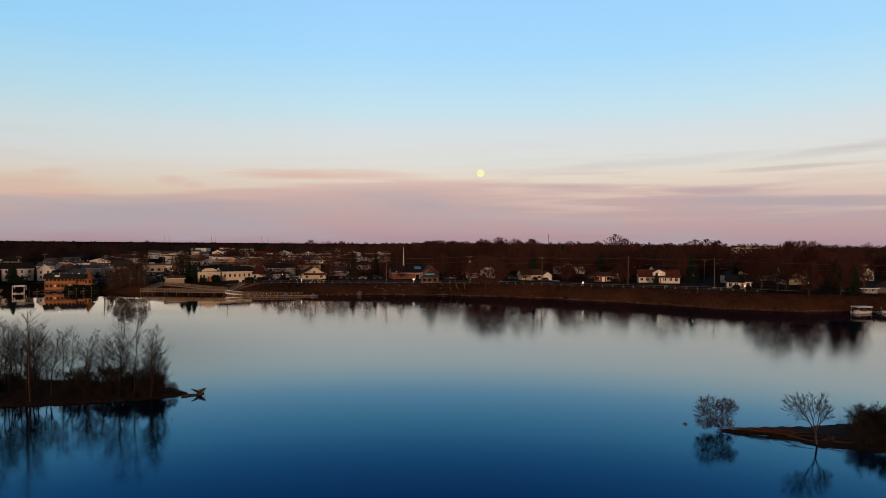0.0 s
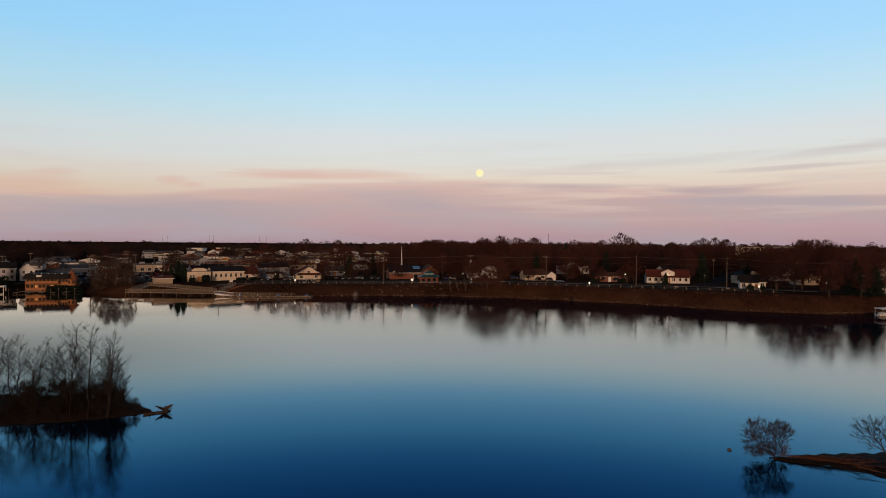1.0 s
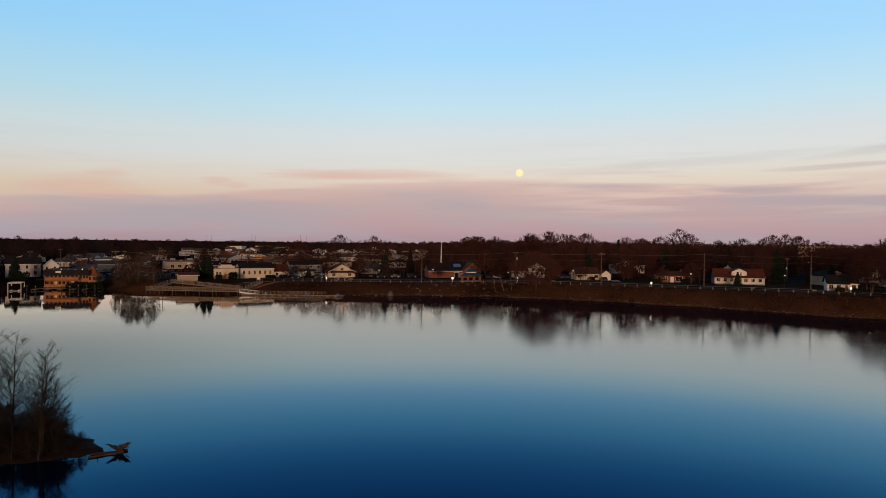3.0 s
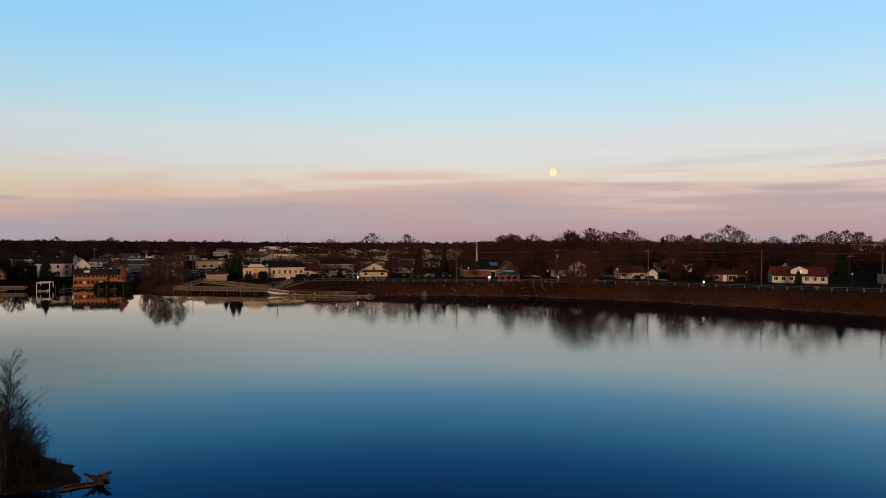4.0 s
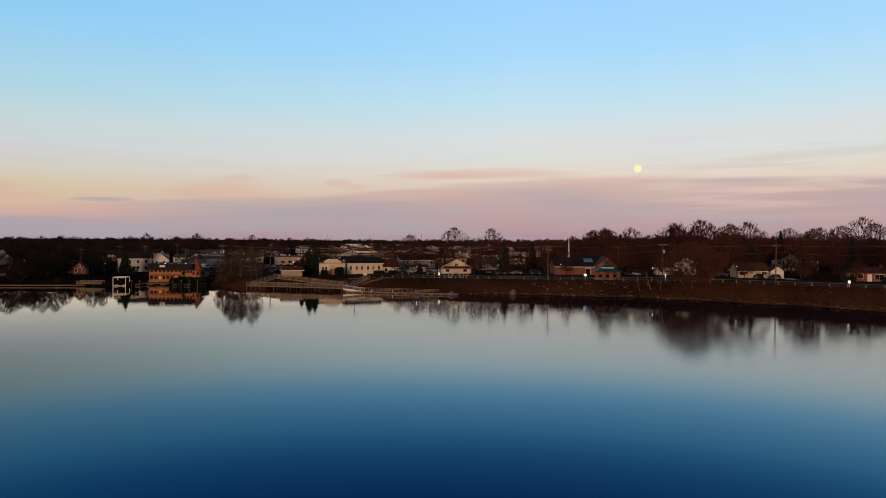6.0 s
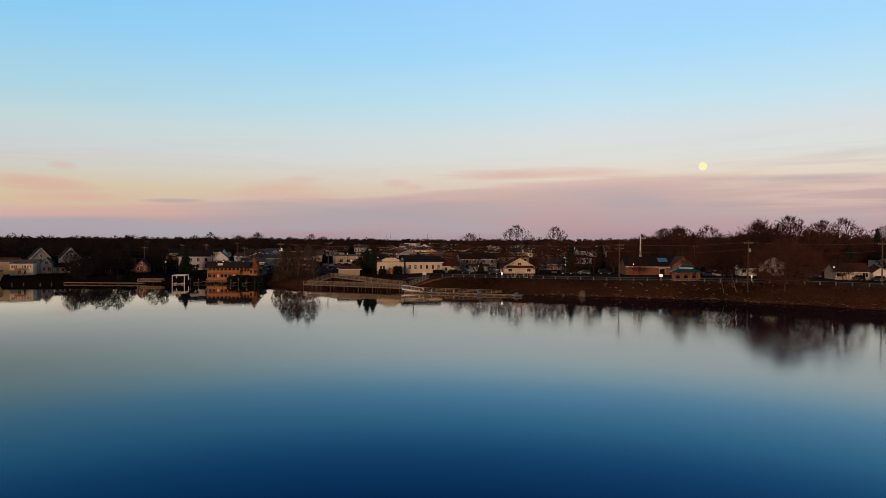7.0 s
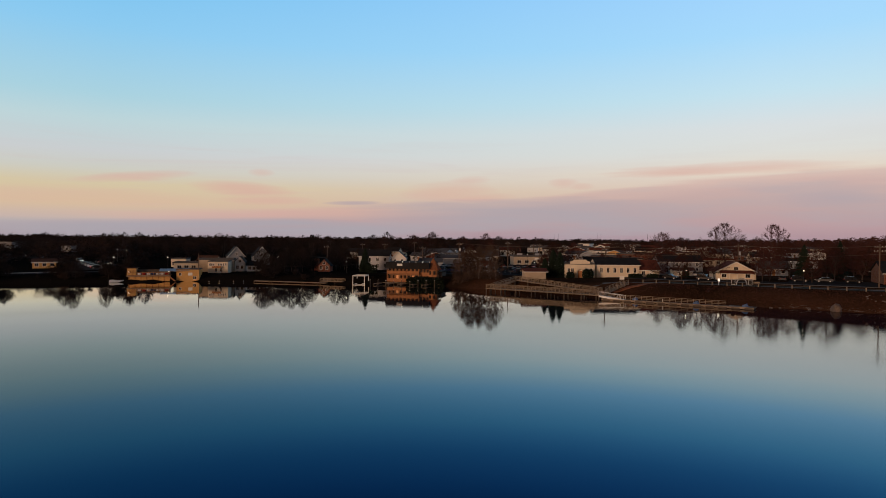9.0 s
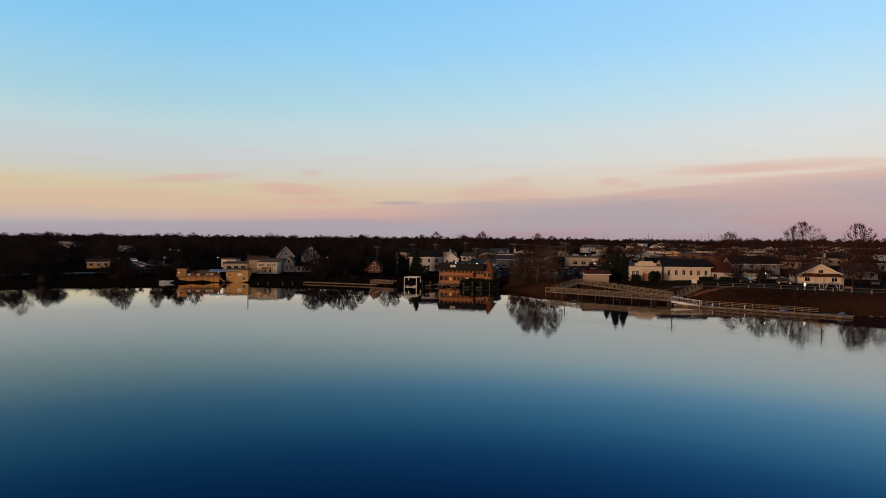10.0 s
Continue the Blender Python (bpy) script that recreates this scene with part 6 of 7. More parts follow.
# ---- landing: boardwalk, ramp, gangway and floating dock ----
def walkway(name, a, b, za, zb, width, label, rails=True, piles=True, spacing=2.4, rail_h=1.05, planks=True, below=-2.5):
    """A timber walkway from a to b with planks, posts, rails and piles, each a part."""
    L = math.hypot(b[0] - a[0], b[1] - a[1])
    t = thing(name, a[0], a[1], 0, math.degrees(math.atan2(b[1] - a[1], b[0] - a[0])), label, "walkway")
    h = width / 2

    def zz(u):
        return za + (zb - za) * u / L
    for s in (-h + 0.1, h - 0.1):
        part("beam", rodded((0, s, za - 0.16), (L, s, zb - 0.16), 0.11, 0.11, 4), DECK, t)
    if planks:
        me = bpy.data.meshes.new("plank")
        b0 = boxed(-0.27, 0.27, -h, h, -0.06, 0)
        b0.to_mesh(me)
        b0.free()
        me.materials.append(DECK)
        n = int(L / 0.6)
        for k in range(n):
            ob = new("plank", me)
            ob.parent = t
            ob.matrix_basis = pose((k + 0.5) * L / n, 0, zz((k + 0.5) * L / n), 0, -math.degrees(math.atan2(zb - za, L)), 0)
    n = max(2, round(L / spacing))
    for k in range(n + 1):
        u = L * k / n
        for s in (-h, h):
            if rails:
                part("post", boxed(u - 0.07, u + 0.07, s - 0.07, s + 0.07, zz(u) - 0.3, zz(u) + rail_h), DECK, t)
            if piles and k % 2 == 0:
                part("support_post", rodded((u, s * 0.9, below), (u, s * 0.9, zz(u) - 0.05), 0.17, 0.15, 7), PILE, t)
    if rails:
        for s in (-h, h):
            for f, r in ((1.0, 0.07), (0.66, 0.05), (0.33, 0.05)):
                part("rail", rodded((0, s, za + rail_h * f), (L, s, zb + rail_h * f), r, r, 4), DECK, t)
    return t


walkway("boardwalk", (-105.3, 244.2), (-71.5, 240.6), 1.25, 1.25, 2.4, "fixed timber boardwalk with railings on piles over the lake")
walkway("ramp", (-101.5, 256.5), (-73.5, 247.5), 3.1, 1.4, 1.8, "sloping timber access ramp with railings", below=-1.0)
walkway("boardwalk", (-72.6, 249.0), (-71.6, 240.2), 1.45, 1.3, 2.0, "short timber landing joining ramp and boardwalk")
walkway("steps", (-104.5, 246.0), (-101.8, 257.5), 1.3, 3.1, 1.6, "timber steps climbing from boardwalk to the lawn", below=-1.0)
walkway("steps", (-72.0, 249.6), (-69.0, 257.0), 1.45, 3.3, 1.5, "timber steps with railings up the bank", below=-1.0, spacing=1.6)
gw = thing("gangway", -71.4, 239.6, 0, -6, "white metal gangway down to the floating dock", "gangway")
part("deck", prism(bmesh.new(), [(0, 1.2), (6.6, 0.5), (6.6, 0.4), (0, 1.1)], "y", -0.7, 0.7), STEEL, gw)
for s in (-0.7, 0.7):
    part("truss", prism(bmesh.new(), [(0, 0.75), (6.6, 0.1), (6.6, 0.45), (0, 1.2)], "y", s - 0.04, s + 0.04), FIBRE, gw)
    part("rail", rodded((0, s, 2.1), (6.6, s, 1.45), 0.05, 0.05, 5), FIBRE, gw)
    for k in range(5):
        part("post", rodded((k * 1.62, s, 1.15 - k * 0.17), (k * 1.62, s, 2.1 - k * 0.16), 0.035, 0.035, 5), FIBRE, gw)
fd = walkway("floating_dock", (-70.5, 239.4), (-35.4, 236.6), 0.45, 0.45, 2.2, "long low floating timber dock with railing", rails=False, piles=False)
for k in range(13):
    u = 1.2 + k * 2.75
    part("float", boxed(u - 0.9, u + 0.9, -1.25, 1.25, -0.25, 0.34, bev=0.05), PILE, fd)
    if k < 10:
        part("post", boxed(u - 0.06, u + 0.06, 0.95, 1.07, 0.45, 1.5), DECK, fd)
        part("post", boxed(u + 1.3, u + 1.42, 0.95, 1.07, 0.45, 1.5), DECK, fd)
for f in (1.48, 1.14, 0.8):
    part("rail", rodded((1, 1.01, f), (29, 1.01, f), 0.06, 0.06, 4), DECK, fd)
part("edge_board", boxed(0, 35.2, -1.16, -1.1, 0.1, 0.5), DECK, fd)
part("finger", boxed(29.5, 35.2, -1.1, 2.6, 0.28, 0.42), DECK, fd)
for k, u in enumerate((2.2, 4.9, 8.5, 15.2)):
    part("bollard_light", rodded((u, -1.0, 0.45), (u, -1.0, 1.3), 0.07, 0.06, 6), TRIM, fd)
for u in (8.2, 22.6, 33.2):
    bm = bmesh.new()
    bmesh.ops.create_icosphere(bm, subdivisions=2, radius=0.6)
    for v in bm.verts:
        v.co = Vector((v.co.x * 1.2, v.co.y * 0.8, max(v.co.z, -0.1) * (1 + 0.4 * noise.noise(v.co * 3)) + 0.1))
    ob = part("tarpaulin", bm, material("blue_tarpaulin", (0.10, 0.16, 0.30), 0.6, var=0.3, scale=4, fine=20))
    a = radians(-4.5)
    ob.matrix_world = pose(-70.5 + u * math.cos(a), 239.4 + u * math.sin(a) + 0.2, 0.46, 0, 0, 20)
    tagged(ob, "crumpled blue tarpaulin heap on the floating dock", "tarpaulin", "dock tarpaulins")
for x, y in ((-71.5, 262.5),):
    nb = thing("notice_board", x, y, ground(x, y), 10, "white notice board on two posts", "sign")
    part("board", boxed(-0.65, 0.65, -0.05, 0.05, 0.8, 1.8, bev=0.02), TRIM, nb)
    for s in (-0.6, 0.6):
        part("post", boxed(s - 0.05, s + 0.05, 0.05, 0.15, -0.2, 1.8), DECK, nb)

# western jetties, boat lift and piles
walkway("jetty", (-188, 234.0), (-162, 240.2), 0.55, 0.55, 1.6, "low weathered jetty parallel to the shore", rails=False, spacing=3)
walkway("jetty", (-166.5, 243.0), (-158.5, 244.6), 0.9, 0.9, 2.2, "short brown timber jetty", rails=True, spacing=2.6, rail_h=0.8)
for k in range(5):
    walkway("finger_jetty", (-148.5 + k * 4.1, 252.3 + k * 0.9), (-147.3 + k * 4.1, 247.0 + k * 0.8), 0.55, 0.55, 1.3, "narrow boat finger jetty before the restaurant", rails=False, spacing=2.6)
walkway("jetty", (-153.5, 251.2), (-127.5, 256.4), 0.7, 0.7, 1.6, "low timber jetty along the restaurant front", rails=False, spacing=3)
pm = None
for k in range(9):
    x, y = -150 + k * 2.7, 247.8 + k * 0.62
    if pm is None:
        pm = thing("mooring_pile", x, y, 0, 0, "tall grey mooring pile standing in the lake", "pile", "mooring piles")
        part("shaft", rodded((0, 0, -2), (0, 0, 1.7), 0.15, 0.12, 8), PILE, pm)
        part("cap", rodded((0, 0, 1.7), (0, 0, 1.9), 0.16, 0.02, 8), TRIM, pm)
    else:
        copy_thing(pm, pose(x, y, rng.uniform(-0.5, 0.2)))
for x, y in ((-197, 226.5), (-193, 229), (-190.5, 231), (-199, 224)):
    copy_thing(pm, pose(x, y, -1.4))


def boat_lift(x, y, rz, w, d, h, label):
    t = thing("boat_lift", x, y, 0, rz, label, "boat lift")
    for sx in (-w / 2, w / 2):
        for sy in (-d / 2, d / 2):
            part("post", boxed(sx - 0.1, sx + 0.1, sy - 0.1, sy + 0.1, -1.5, h), TRIM, t)
        part("beam", boxed(sx - 0.12, sx + 0.12, -d / 2 + 0.13, d / 2 - 0.13, h - 0.3, h), TRIM, t)
        part("cradle", boxed(sx * 0.6 - 0.1, sx * 0.6 + 0.1, -d / 2, d / 2, 0.25, 0.45), TRIM, t)
    for sy in (-d / 2, d / 2):
        part("beam", boxed(-w / 2 + 0.13, w / 2 - 0.13, sy - 0.12, sy + 0.12, h - 0.32, h), TRIM, t)
        part("cross_bar", boxed(-w / 2 + 0.13, w / 2 - 0.13, sy - 0.08, sy + 0.08, 0.1, 0.25), TRIM, t)
    return t


boat_lift(-153.2, 246.9, 22, 3.9, 5.2, 3.1, "white steel boat lift frame standing empty in the water")


def boat(x, y, rz, L, label, canopy=False):
    t = thing("boat", x, y, 0.0, rz, label, "boat", "moored boats")
    w = L * 0.19
    bm = bmesh.new()
    rings = []
    for f, ww, keel in ((-0.5, 0.9, -0.15), (-0.2, 1.0, -0.2), (0.15, 0.92, -0.2), (0.38, 0.55, -0.1), (0.5, 0.04, 0.3)):
        rings.append([bm.verts.new((f * L, s * w * ww, z)) for s, z in ((-1, 0.75), (-0.85, 0.1), (0, keel), (0.85, 0.1), (1, 0.75))])
    for a, b in zip(rings, rings[1:]):
        for i in range(4):
            bm.faces.new((a[i], a[i + 1], b[i + 1], b[i]))
        bm.faces.new((a[4], a[0], b[0], b[4]))
    bm.faces.new(rings[0][::-1])
    bmesh.ops.recalc_face_normals(bm, faces=bm.faces)
    part("hull", bm, FIBRE, t)
    part("windscreen", prism(bmesh.new(), [(0.02 * L, 0.74), (0.1 * L, 0.74), (0.04 * L, 1.2)], "y", -w * 0.8, w * 0.8), GLASS, t)
    part("outboard", boxed(-0.5 * L - 0.35, -0.5 * L, -0.2, 0.2, 0.3, 1.2, bev=0.06), DARKSTEEL, t)
    part("seat", boxed(-0.3 * L, -0.2 * L, -w * 0.7, w * 0.7, 0.76, 1.0, bev=0.05), TRIM, t)
    if canopy:
        part("canopy", boxed(-0.45 * L, 0.35 * L, -w - 0.3, w + 0.3, 2.0, 2.35, bev=0.1), FIBRE, t)
        for sx in (-0.4, 0.3):
            for sy in (-1, 1):
                part("canopy_post", rodded((sx * L, sy * (w + 0.1), -1.0), (sx * L, sy * (w + 0.1), 2.0), 0.06, 0.06, 6), STEEL, t)
    return t


boat(-222.4, 206.4, 62, 4.4, "white motor boat moored at the western shore")
boat(144.2, 178.5, 4, 6.8, "white pontoon boat under a long canopy", True)
boat(152.0, 178.2, 10, 5.2, "white motor boat beside the cottage dock")
walkway("jetty", (148.6, 186), (148.2, 174.5), 0.6, 0.6, 1.3, "low grey dock below the lakeside cottage", rails=False)
for x in (147.4, 149.5):
    copy_thing(pm, pose(x, 174.6, 0.4))


# ---- utility poles, wires and lamps ----
def utility_pole(x, y, h, rz, arms=1, transformer=False):
    z = ground(x, y)
    t = thing("utility_pole", x, y, z, rz, "tall wooden utility pole with crossarm and insulators" + (" and grey transformer" if transformer else ""), "utility pole", "utility poles")
    part("pole", rodded((0, 0, -0.5), (0, 0, h), 0.2, 0.13, 8), POLE, t)
    for k in range(arms):
        za = h - 0.9 - k * 1.1
        part("crossarm", boxed(-1.25, 1.25, -0.2, -0.06, za - 0.09, za + 0.09), POLE, t)
        for u in (-1.15, -0.5, 0.5, 1.15):
            part("insulator", rodded((u, -0.13, za + 0.09), (u, -0.13, za + 0.36), 0.06, 0.05, 6), TRIM, t)
    if transformer:
        part("transformer", rodded((0.42, -0.1, h - 3.5), (0.42, -0.1, h - 2.4), 0.3, 0.3, 10), STEEL, t)
    return Vector((x, y, z + h))


POLES = [(-300, 408, 11, 1, 0), (-205, 362, 11, 1, 0), (-141.4, 293.4, 11.4, 1, 1), (-84.5, 292, 10.4, 1, 0), (-44.0, 297, 11.0, 1, 1), (-9.4, 272.0, 11.2, 2, 0), (27.2, 265.6, 11.8, 1, 1), (56.8, 251.6, 11.6, 1, 0), (91.0, 242.8, 11.9, 0, 0), (121.5, 230.1, 11.8, 0, 0), (168, 209, 11.5, 1, 0), (235, 190, 11.5, 1, 0)]
tops = [utility_pole(x, y, h, 15, a, bool(tr)) for x, y, h, a, tr in POLES]
utility_pole(-161.9, 300, 9.6, 30, 1)
utility_pole(-129.7, 313.2, 11.6, 30, 1)
utility_pole(-125.3, 336.7, 10.8, 30, 1)
utility_pole(226, 300, 10, 15, 1)
for x, y, h in ((-196, 322, 10.5), (-176, 372, 10), (-150, 392, 10), (-120, 400, 10.5), (-94, 372, 10), (-72, 352, 10), (-40, 356, 10), (-14, 340, 10), (20, 330, 10), (52, 320, 10), (-230, 350, 10), (-212, 300, 9.5), (-186, 440, 11), (-130, 450, 11), (80, 306, 10), (150, 296, 10)):
    utility_pole(x, y, h, 25, 1)
utility_pole(-209, 228, 7.5, 15, 0)


def wire(a, b, sag, label, r=0.022):
    c = bpy.data.curves.new("power_line", "CURVE")
    c.dimensions, c.bevel_depth, c.bevel_resolution = "3D", r, 0
    sp_ = c.splines.new("POLY")
    sp_.points.add(12)
    for i in range(13):
        f = i / 12
        p = a.lerp(b, f) - Vector((0, 0, 4 * sag * f * (1 - f)))
        sp_.points[i].co = (*p, 1)
    c.materials.append(POLE)
    tagged(new("power_line", c), label, "power line", "power lines")


for a, b in zip(tops[2:], tops[3:]):
    for off, dz in ((-1.1, -0.55), (1.1, -0.55), (0, -2.6)):
        wire(a + Vector((off * 0.3, off, dz)), b + Vector((off * 0.3, off, dz)), 0.6 if dz > -1 else 0.9, "sagging power line between utility poles", 0.03)


def lamp_post(x, y, h, label, globe=True):
    z = ground(x, y)
    t = thing("street_lamp", x, y, z, 0, label, "street lamp", "street lamps")
    part("post", rodded((0, 0, -0.3), (0, 0, h), 0.07, 0.05, 8), DARKSTEEL, t)
    part("base", rodded((0, 0, -0.1), (0, 0, 0.4), 0.14, 0.1, 8), DARKSTEEL, t)
    bm = bmesh.new()
    bmesh.ops.create_uvsphere(bm, u_segments=10, v_segments=6, radius=0.15)
    bmesh.ops.translate(bm, verts=bm.verts, vec=(0, 0, h + 0.14))
    part("globe", bm, LAMP, t, "lit round lamp globe")
    return t


for x, y, h in ((-26, 268, 4.0), (-5, 274, 4.2), (24.5, 268, 3.2), (49, 263, 4.0), (88, 247, 4.0), (114, 232.5, 4.4), (136, 222, 3.6), (150, 214, 3.4), (-110, 292, 4.2), (-56, 275, 3.2)):
    lamp_post(x, y, h, "black lamp post with a lit globe beside the road")
for x, y, h in ((-383, 246, 6), (-371, 247, 6), (-620, 400, 7), (-300, 262, 6), (-322, 272, 6), (-248, 222, 5), (-236, 236, 5), (-205, 262, 5), (-171, 262, 4), (-150, 318, 6), (-128, 330, 6), (-168, 352, 6), (-108, 316, 5), (-190, 380, 6), (152, 300, 5), (204, 372, 6), (236, 418, 6), (62, 300, 4), (-30, 318, 5)):
    lamp_post(x, y, h, "tall lamp post with a lit globe in the town")
for x, y, w_ in ((-46, 264.6, 0.5), (2.6, 262.3, 0.9), (70, 236, 0.6), (129, 221, 0.6), (27.5, 262, 0.4)):
    lb = thing("lit_sign", x, y, ground(x, y), 5, "small white box sign on a post, lit", "sign", "lit park signs")
    part("post", rodded((0, 0, -0.2), (0, 0, 1.0), 0.1, 0.1, 6), TRIM, lb)
    part("box", boxed(-w_ / 2, w_ / 2, -0.12, 0.12, 1.0, 1.75, bev=0.03), glowing("lit_sign_face", (1, 0.93, 0.8), 0.7), lb)
for x, y in ((-37, 268.5), (40, 256), (100, 226), (115, 217)):
    bn = thing("bench", x, y, ground(x, y), 8, "dark park bench facing the lake", "bench", "park benches")
    part("seat", boxed(-0.8, 0.8, -0.2, 0.2, 0.42, 0.48), DECK, bn)
    part("backrest", boxed(-0.8, 0.8, 0.2, 0.26, 0.55, 0.9), DECK, bn)
    for s in (-0.65, 0.65):
        part("leg", boxed(s - 0.04, s + 0.04, -0.18, 0.24, -0.1, 0.42), DARKSTEEL, bn)
ar = thing("arch_sculpture", -40.5, 266.5, ground(-40.5, 266.5), 10, "grey hooped monument with side frames on the lawn", "monument")
bm = bmesh.new()
for k in range(10):
    a0, a1 = math.pi * k / 10, math.pi * (k + 1) / 10
    rod(bm, (1.3 * math.cos(a0), 0, 1.9 * math.sin(a0)), (1.3 * math.cos(a1), 0, 1.9 * math.sin(a1)), 0.14, 0.14, 6)
part("hoop", bm, STEEL, ar)
for s in (-2.1, 2.1):
    part("frame", boxed(s - 0.5, s + 0.5, -0.08, 0.08, -0.1, 1.5), STEEL, ar)
    part("panel", boxed(s - 0.4, s + 0.4, -0.12, -0.082, 0.2, 1.4), DARKSTEEL, ar)


# ---- cars ----
def car(x, y, z, rz, paint, label, lights=False, van=False):
    t = thing("car", x, y, z, rz, label, "car", "parked cars")
    k = 0.35 if van else 0.0
    prof = [(-2.2, 0.35), (2.2, 0.35), (2.25, 0.62), (2.1, 0.82), (1.1, 0.95), (-2.1, 0.98), (-2.25, 0.7)]
    bm = prism(bmesh.new(), prof, "y", -0.88, 0.88)
    bmesh.ops.bevel(bm, geom=bm.edges[:], offset=0.06, segments=1, affect="EDGES")
    body = part("body", bm, paint, t)
    cab = [(-1.9 - k * 0.6, 0.95), (1.05, 0.95), (0.35, 1.42 + k), (-1.3 - k * 1.6, 1.45 + k)]
    gl = bmesh.new()
    lo = [(px, pz) for px, pz in cab]
    prism(gl, lo, "y", -0.78, 0.78)
    part("cabin_glass", gl, GLASS, t)
    part("roof", prism(bmesh.new(), [(-1.3 - k * 1.6, 1.43 + k), (0.38, 1.40 + k), (0.3, 1.47 + k), (-1.25 - k * 1.6, 1.5 + k)], "y", -0.8, 0.8), paint, t)
    for px in (-1.4, 1.38):
        for s in (-1, 1):
            wh = part("wheel", rodded((px, s * 0.68, 0.33), (px, s * 0.9, 0.33), 0.33, 0.33, 12), RUBBER, t)
            part("rim", rodded((px, s * 0.9, 0.33), (px, s * 0.915, 0.33), 0.2, 0.18, 8), STEEL, wh)
    for s in (-0.62, 0.62):
        part("headlight", boxed(2.17, 2.27, s - 0.18, s + 0.18, 0.62, 0.76), LAMP if lights else TRIM, t)
        part("tail_light", boxed(-2.27, -2.17, s - 0.16, s + 0.16, 0.72, 0.88), REDLAMP if lights else PAINTS[3], t)
    for s in (-0.93, 0.93):
        part("mirror", boxed(0.72, 0.88, s - 0.08, s + 0.08, 0.95, 1.1), paint, t)
    return t


names = ("white", "black", "silver", "red", "blue", "grey")
cars = {}


def park(x, y, rz, c, lights=False, van=False, up=0.14):
    key = (c, lights, van)
    z = ground(x, y) + up
    if key in cars:
        return copy_thing(cars[key], pose(x, y, z, 0, 0, rz))
    cars[key] = car(x, y, z, rz, PAINTS[c], names[c] + (" van" if van else " saloon car") + (" with lights on" if lights else " parked on asphalt"), lights, van)
    return cars[key]


for k in range(18):
    if k in (4, 9, 13):
        continue
    park(-158 + k * 2.75 + rng.uniform(-0.2, 0.2), 282.5 + k * 0.78, 106 + rng.uniform(-3, 3), rng.choice((2, 1, 2, 3, 4, 4, 5, 1)), van=rng.random() < 0.3, up=0.2)
for k in range(12):
    if k in (2, 7):
        continue
    park(-156 + k * 3.6, 297 + k * 1.0, 106 + rng.uniform(-3, 3), rng.choice((0, 1, 2, 5, 1, 4)), van=rng.random() < 0.3, up=0.2)
for x, y, rz, c, v in ((-27, 288.5, 8, 1, True), (-21, 289.0, 186, 5, False), (-14, 290.5, 8, 1, True), (-31.5, 291, 95, 5, False), (18.5, 284, 100, 4, False), (21.4, 284, 100, 0, True), (24, 284, 96, 1, False), (57.6, 270, 95, 1, False), (49.5, 283, 10, 4, True),
                       (62, 268, 100, 5, False), (-52, 283, -8, 1, True), (-62, 284.5, -12, 1, False), (-45, 299.5, 30, 5, False), (-56, 303.5, 28, 0, True), (207, 240, 60, 0, False), (-122, 355, 30, 0, False), (-133, 352, 30, 1, True)):
    park(x, y, rz, c, False, v)
for k in range(14):
    park(-168 + k * 3.1, 322 + k * 1.1, 110 + rng.uniform(-4, 4), rng.choice((0, 0, 2, 5, 1, 3)), van=rng.random() < 0.35)
for k in range(9):
    park(226 + k * 3.6, 424 + k * 2.2, 60 + rng.uniform(-4, 4), rng.choice((0, 0, 2, 0, 4)), van=rng.random() < 0.4)
for k in range(7):
    park(-300 + k * 5.5, 243 - k * 2.6, 62 + (k % 2) * 180, (5, 1, 5, 1, 2, 5, 1)[k], lights=k % 3 == 0)
for k in range(9):
    park(-420 + k * 15 + rng.uniform(-3, 3), 280 - k * 3.6 + (k % 2) * 3.4, -14 + (k % 2) * 180, (0, 1, 2, 5, 1, 2, 0, 5, 1)[k], lights=True)
for k in range(3):
    park(-262 + k * 3.0, 228 + k * 2.5, 60, (5, 1, 2)[k])
fl = thing("fire_engine", -150, 333, ground(-150, 333), 30, "red lit sign truck behind the restaurant", "truck")
part("body", boxed(-3, 2, -1.1, 1.1, 0.6, 2.9, bev=0.08), PAINTS[3], fl)
part("cab", boxed(2.05, 3.4, -1.05, 1.05, 0.6, 2.4, bev=0.12), PAINTS[3], fl)
part("light_bar", boxed(2.3, 3.1, -0.8, 0.8, 2.42, 2.6), REDLAMP, fl)
for px in (-2, 2.4):
    for s in (-1.0, 1.0):
        part("wheel", rodded((px, s - 0.12, 0.5), (px, s + 0.12, 0.5), 0.5, 0.5, 12), RUBBER, fl)
rail_pts = [(-322, 100), (-268, 156), (-253, 184), (-246, 208)]
wr = thing("guard_rail", rail_pts[0][0], rail_pts[0][1], 0, 0, "steel guard rail along the causeway road", "guard rail")
for (ax, ay), (bx, by) in zip(rail_pts, rail_pts[1:]):
    n = round(math.hypot(bx - ax, by - ay) / 4)
    for i in range(n):
        x0, y0 = ax + (bx - ax) * i / n, ay + (by - ay) * i / n
        x1, y1 = ax + (bx - ax) * (i + 1) / n, ay + (by - ay) * (i + 1) / n
        ox, oy = rail_pts[0]
        part("post", boxed(x0 - ox - 0.07, x0 - ox + 0.07, y0 - oy - 0.07, y0 - oy + 0.07, ground(x0, y0) - 0.2, ground(x0, y0) + 0.7), CONCRETE, wr)
        part("rail", rodded((x0 - ox, y0 - oy, ground(x0, y0) + 0.58), (x1 - ox, y1 - oy, ground(x1, y1) + 0.58), 0.15, 0.15, 4), CONCRETE, wr)


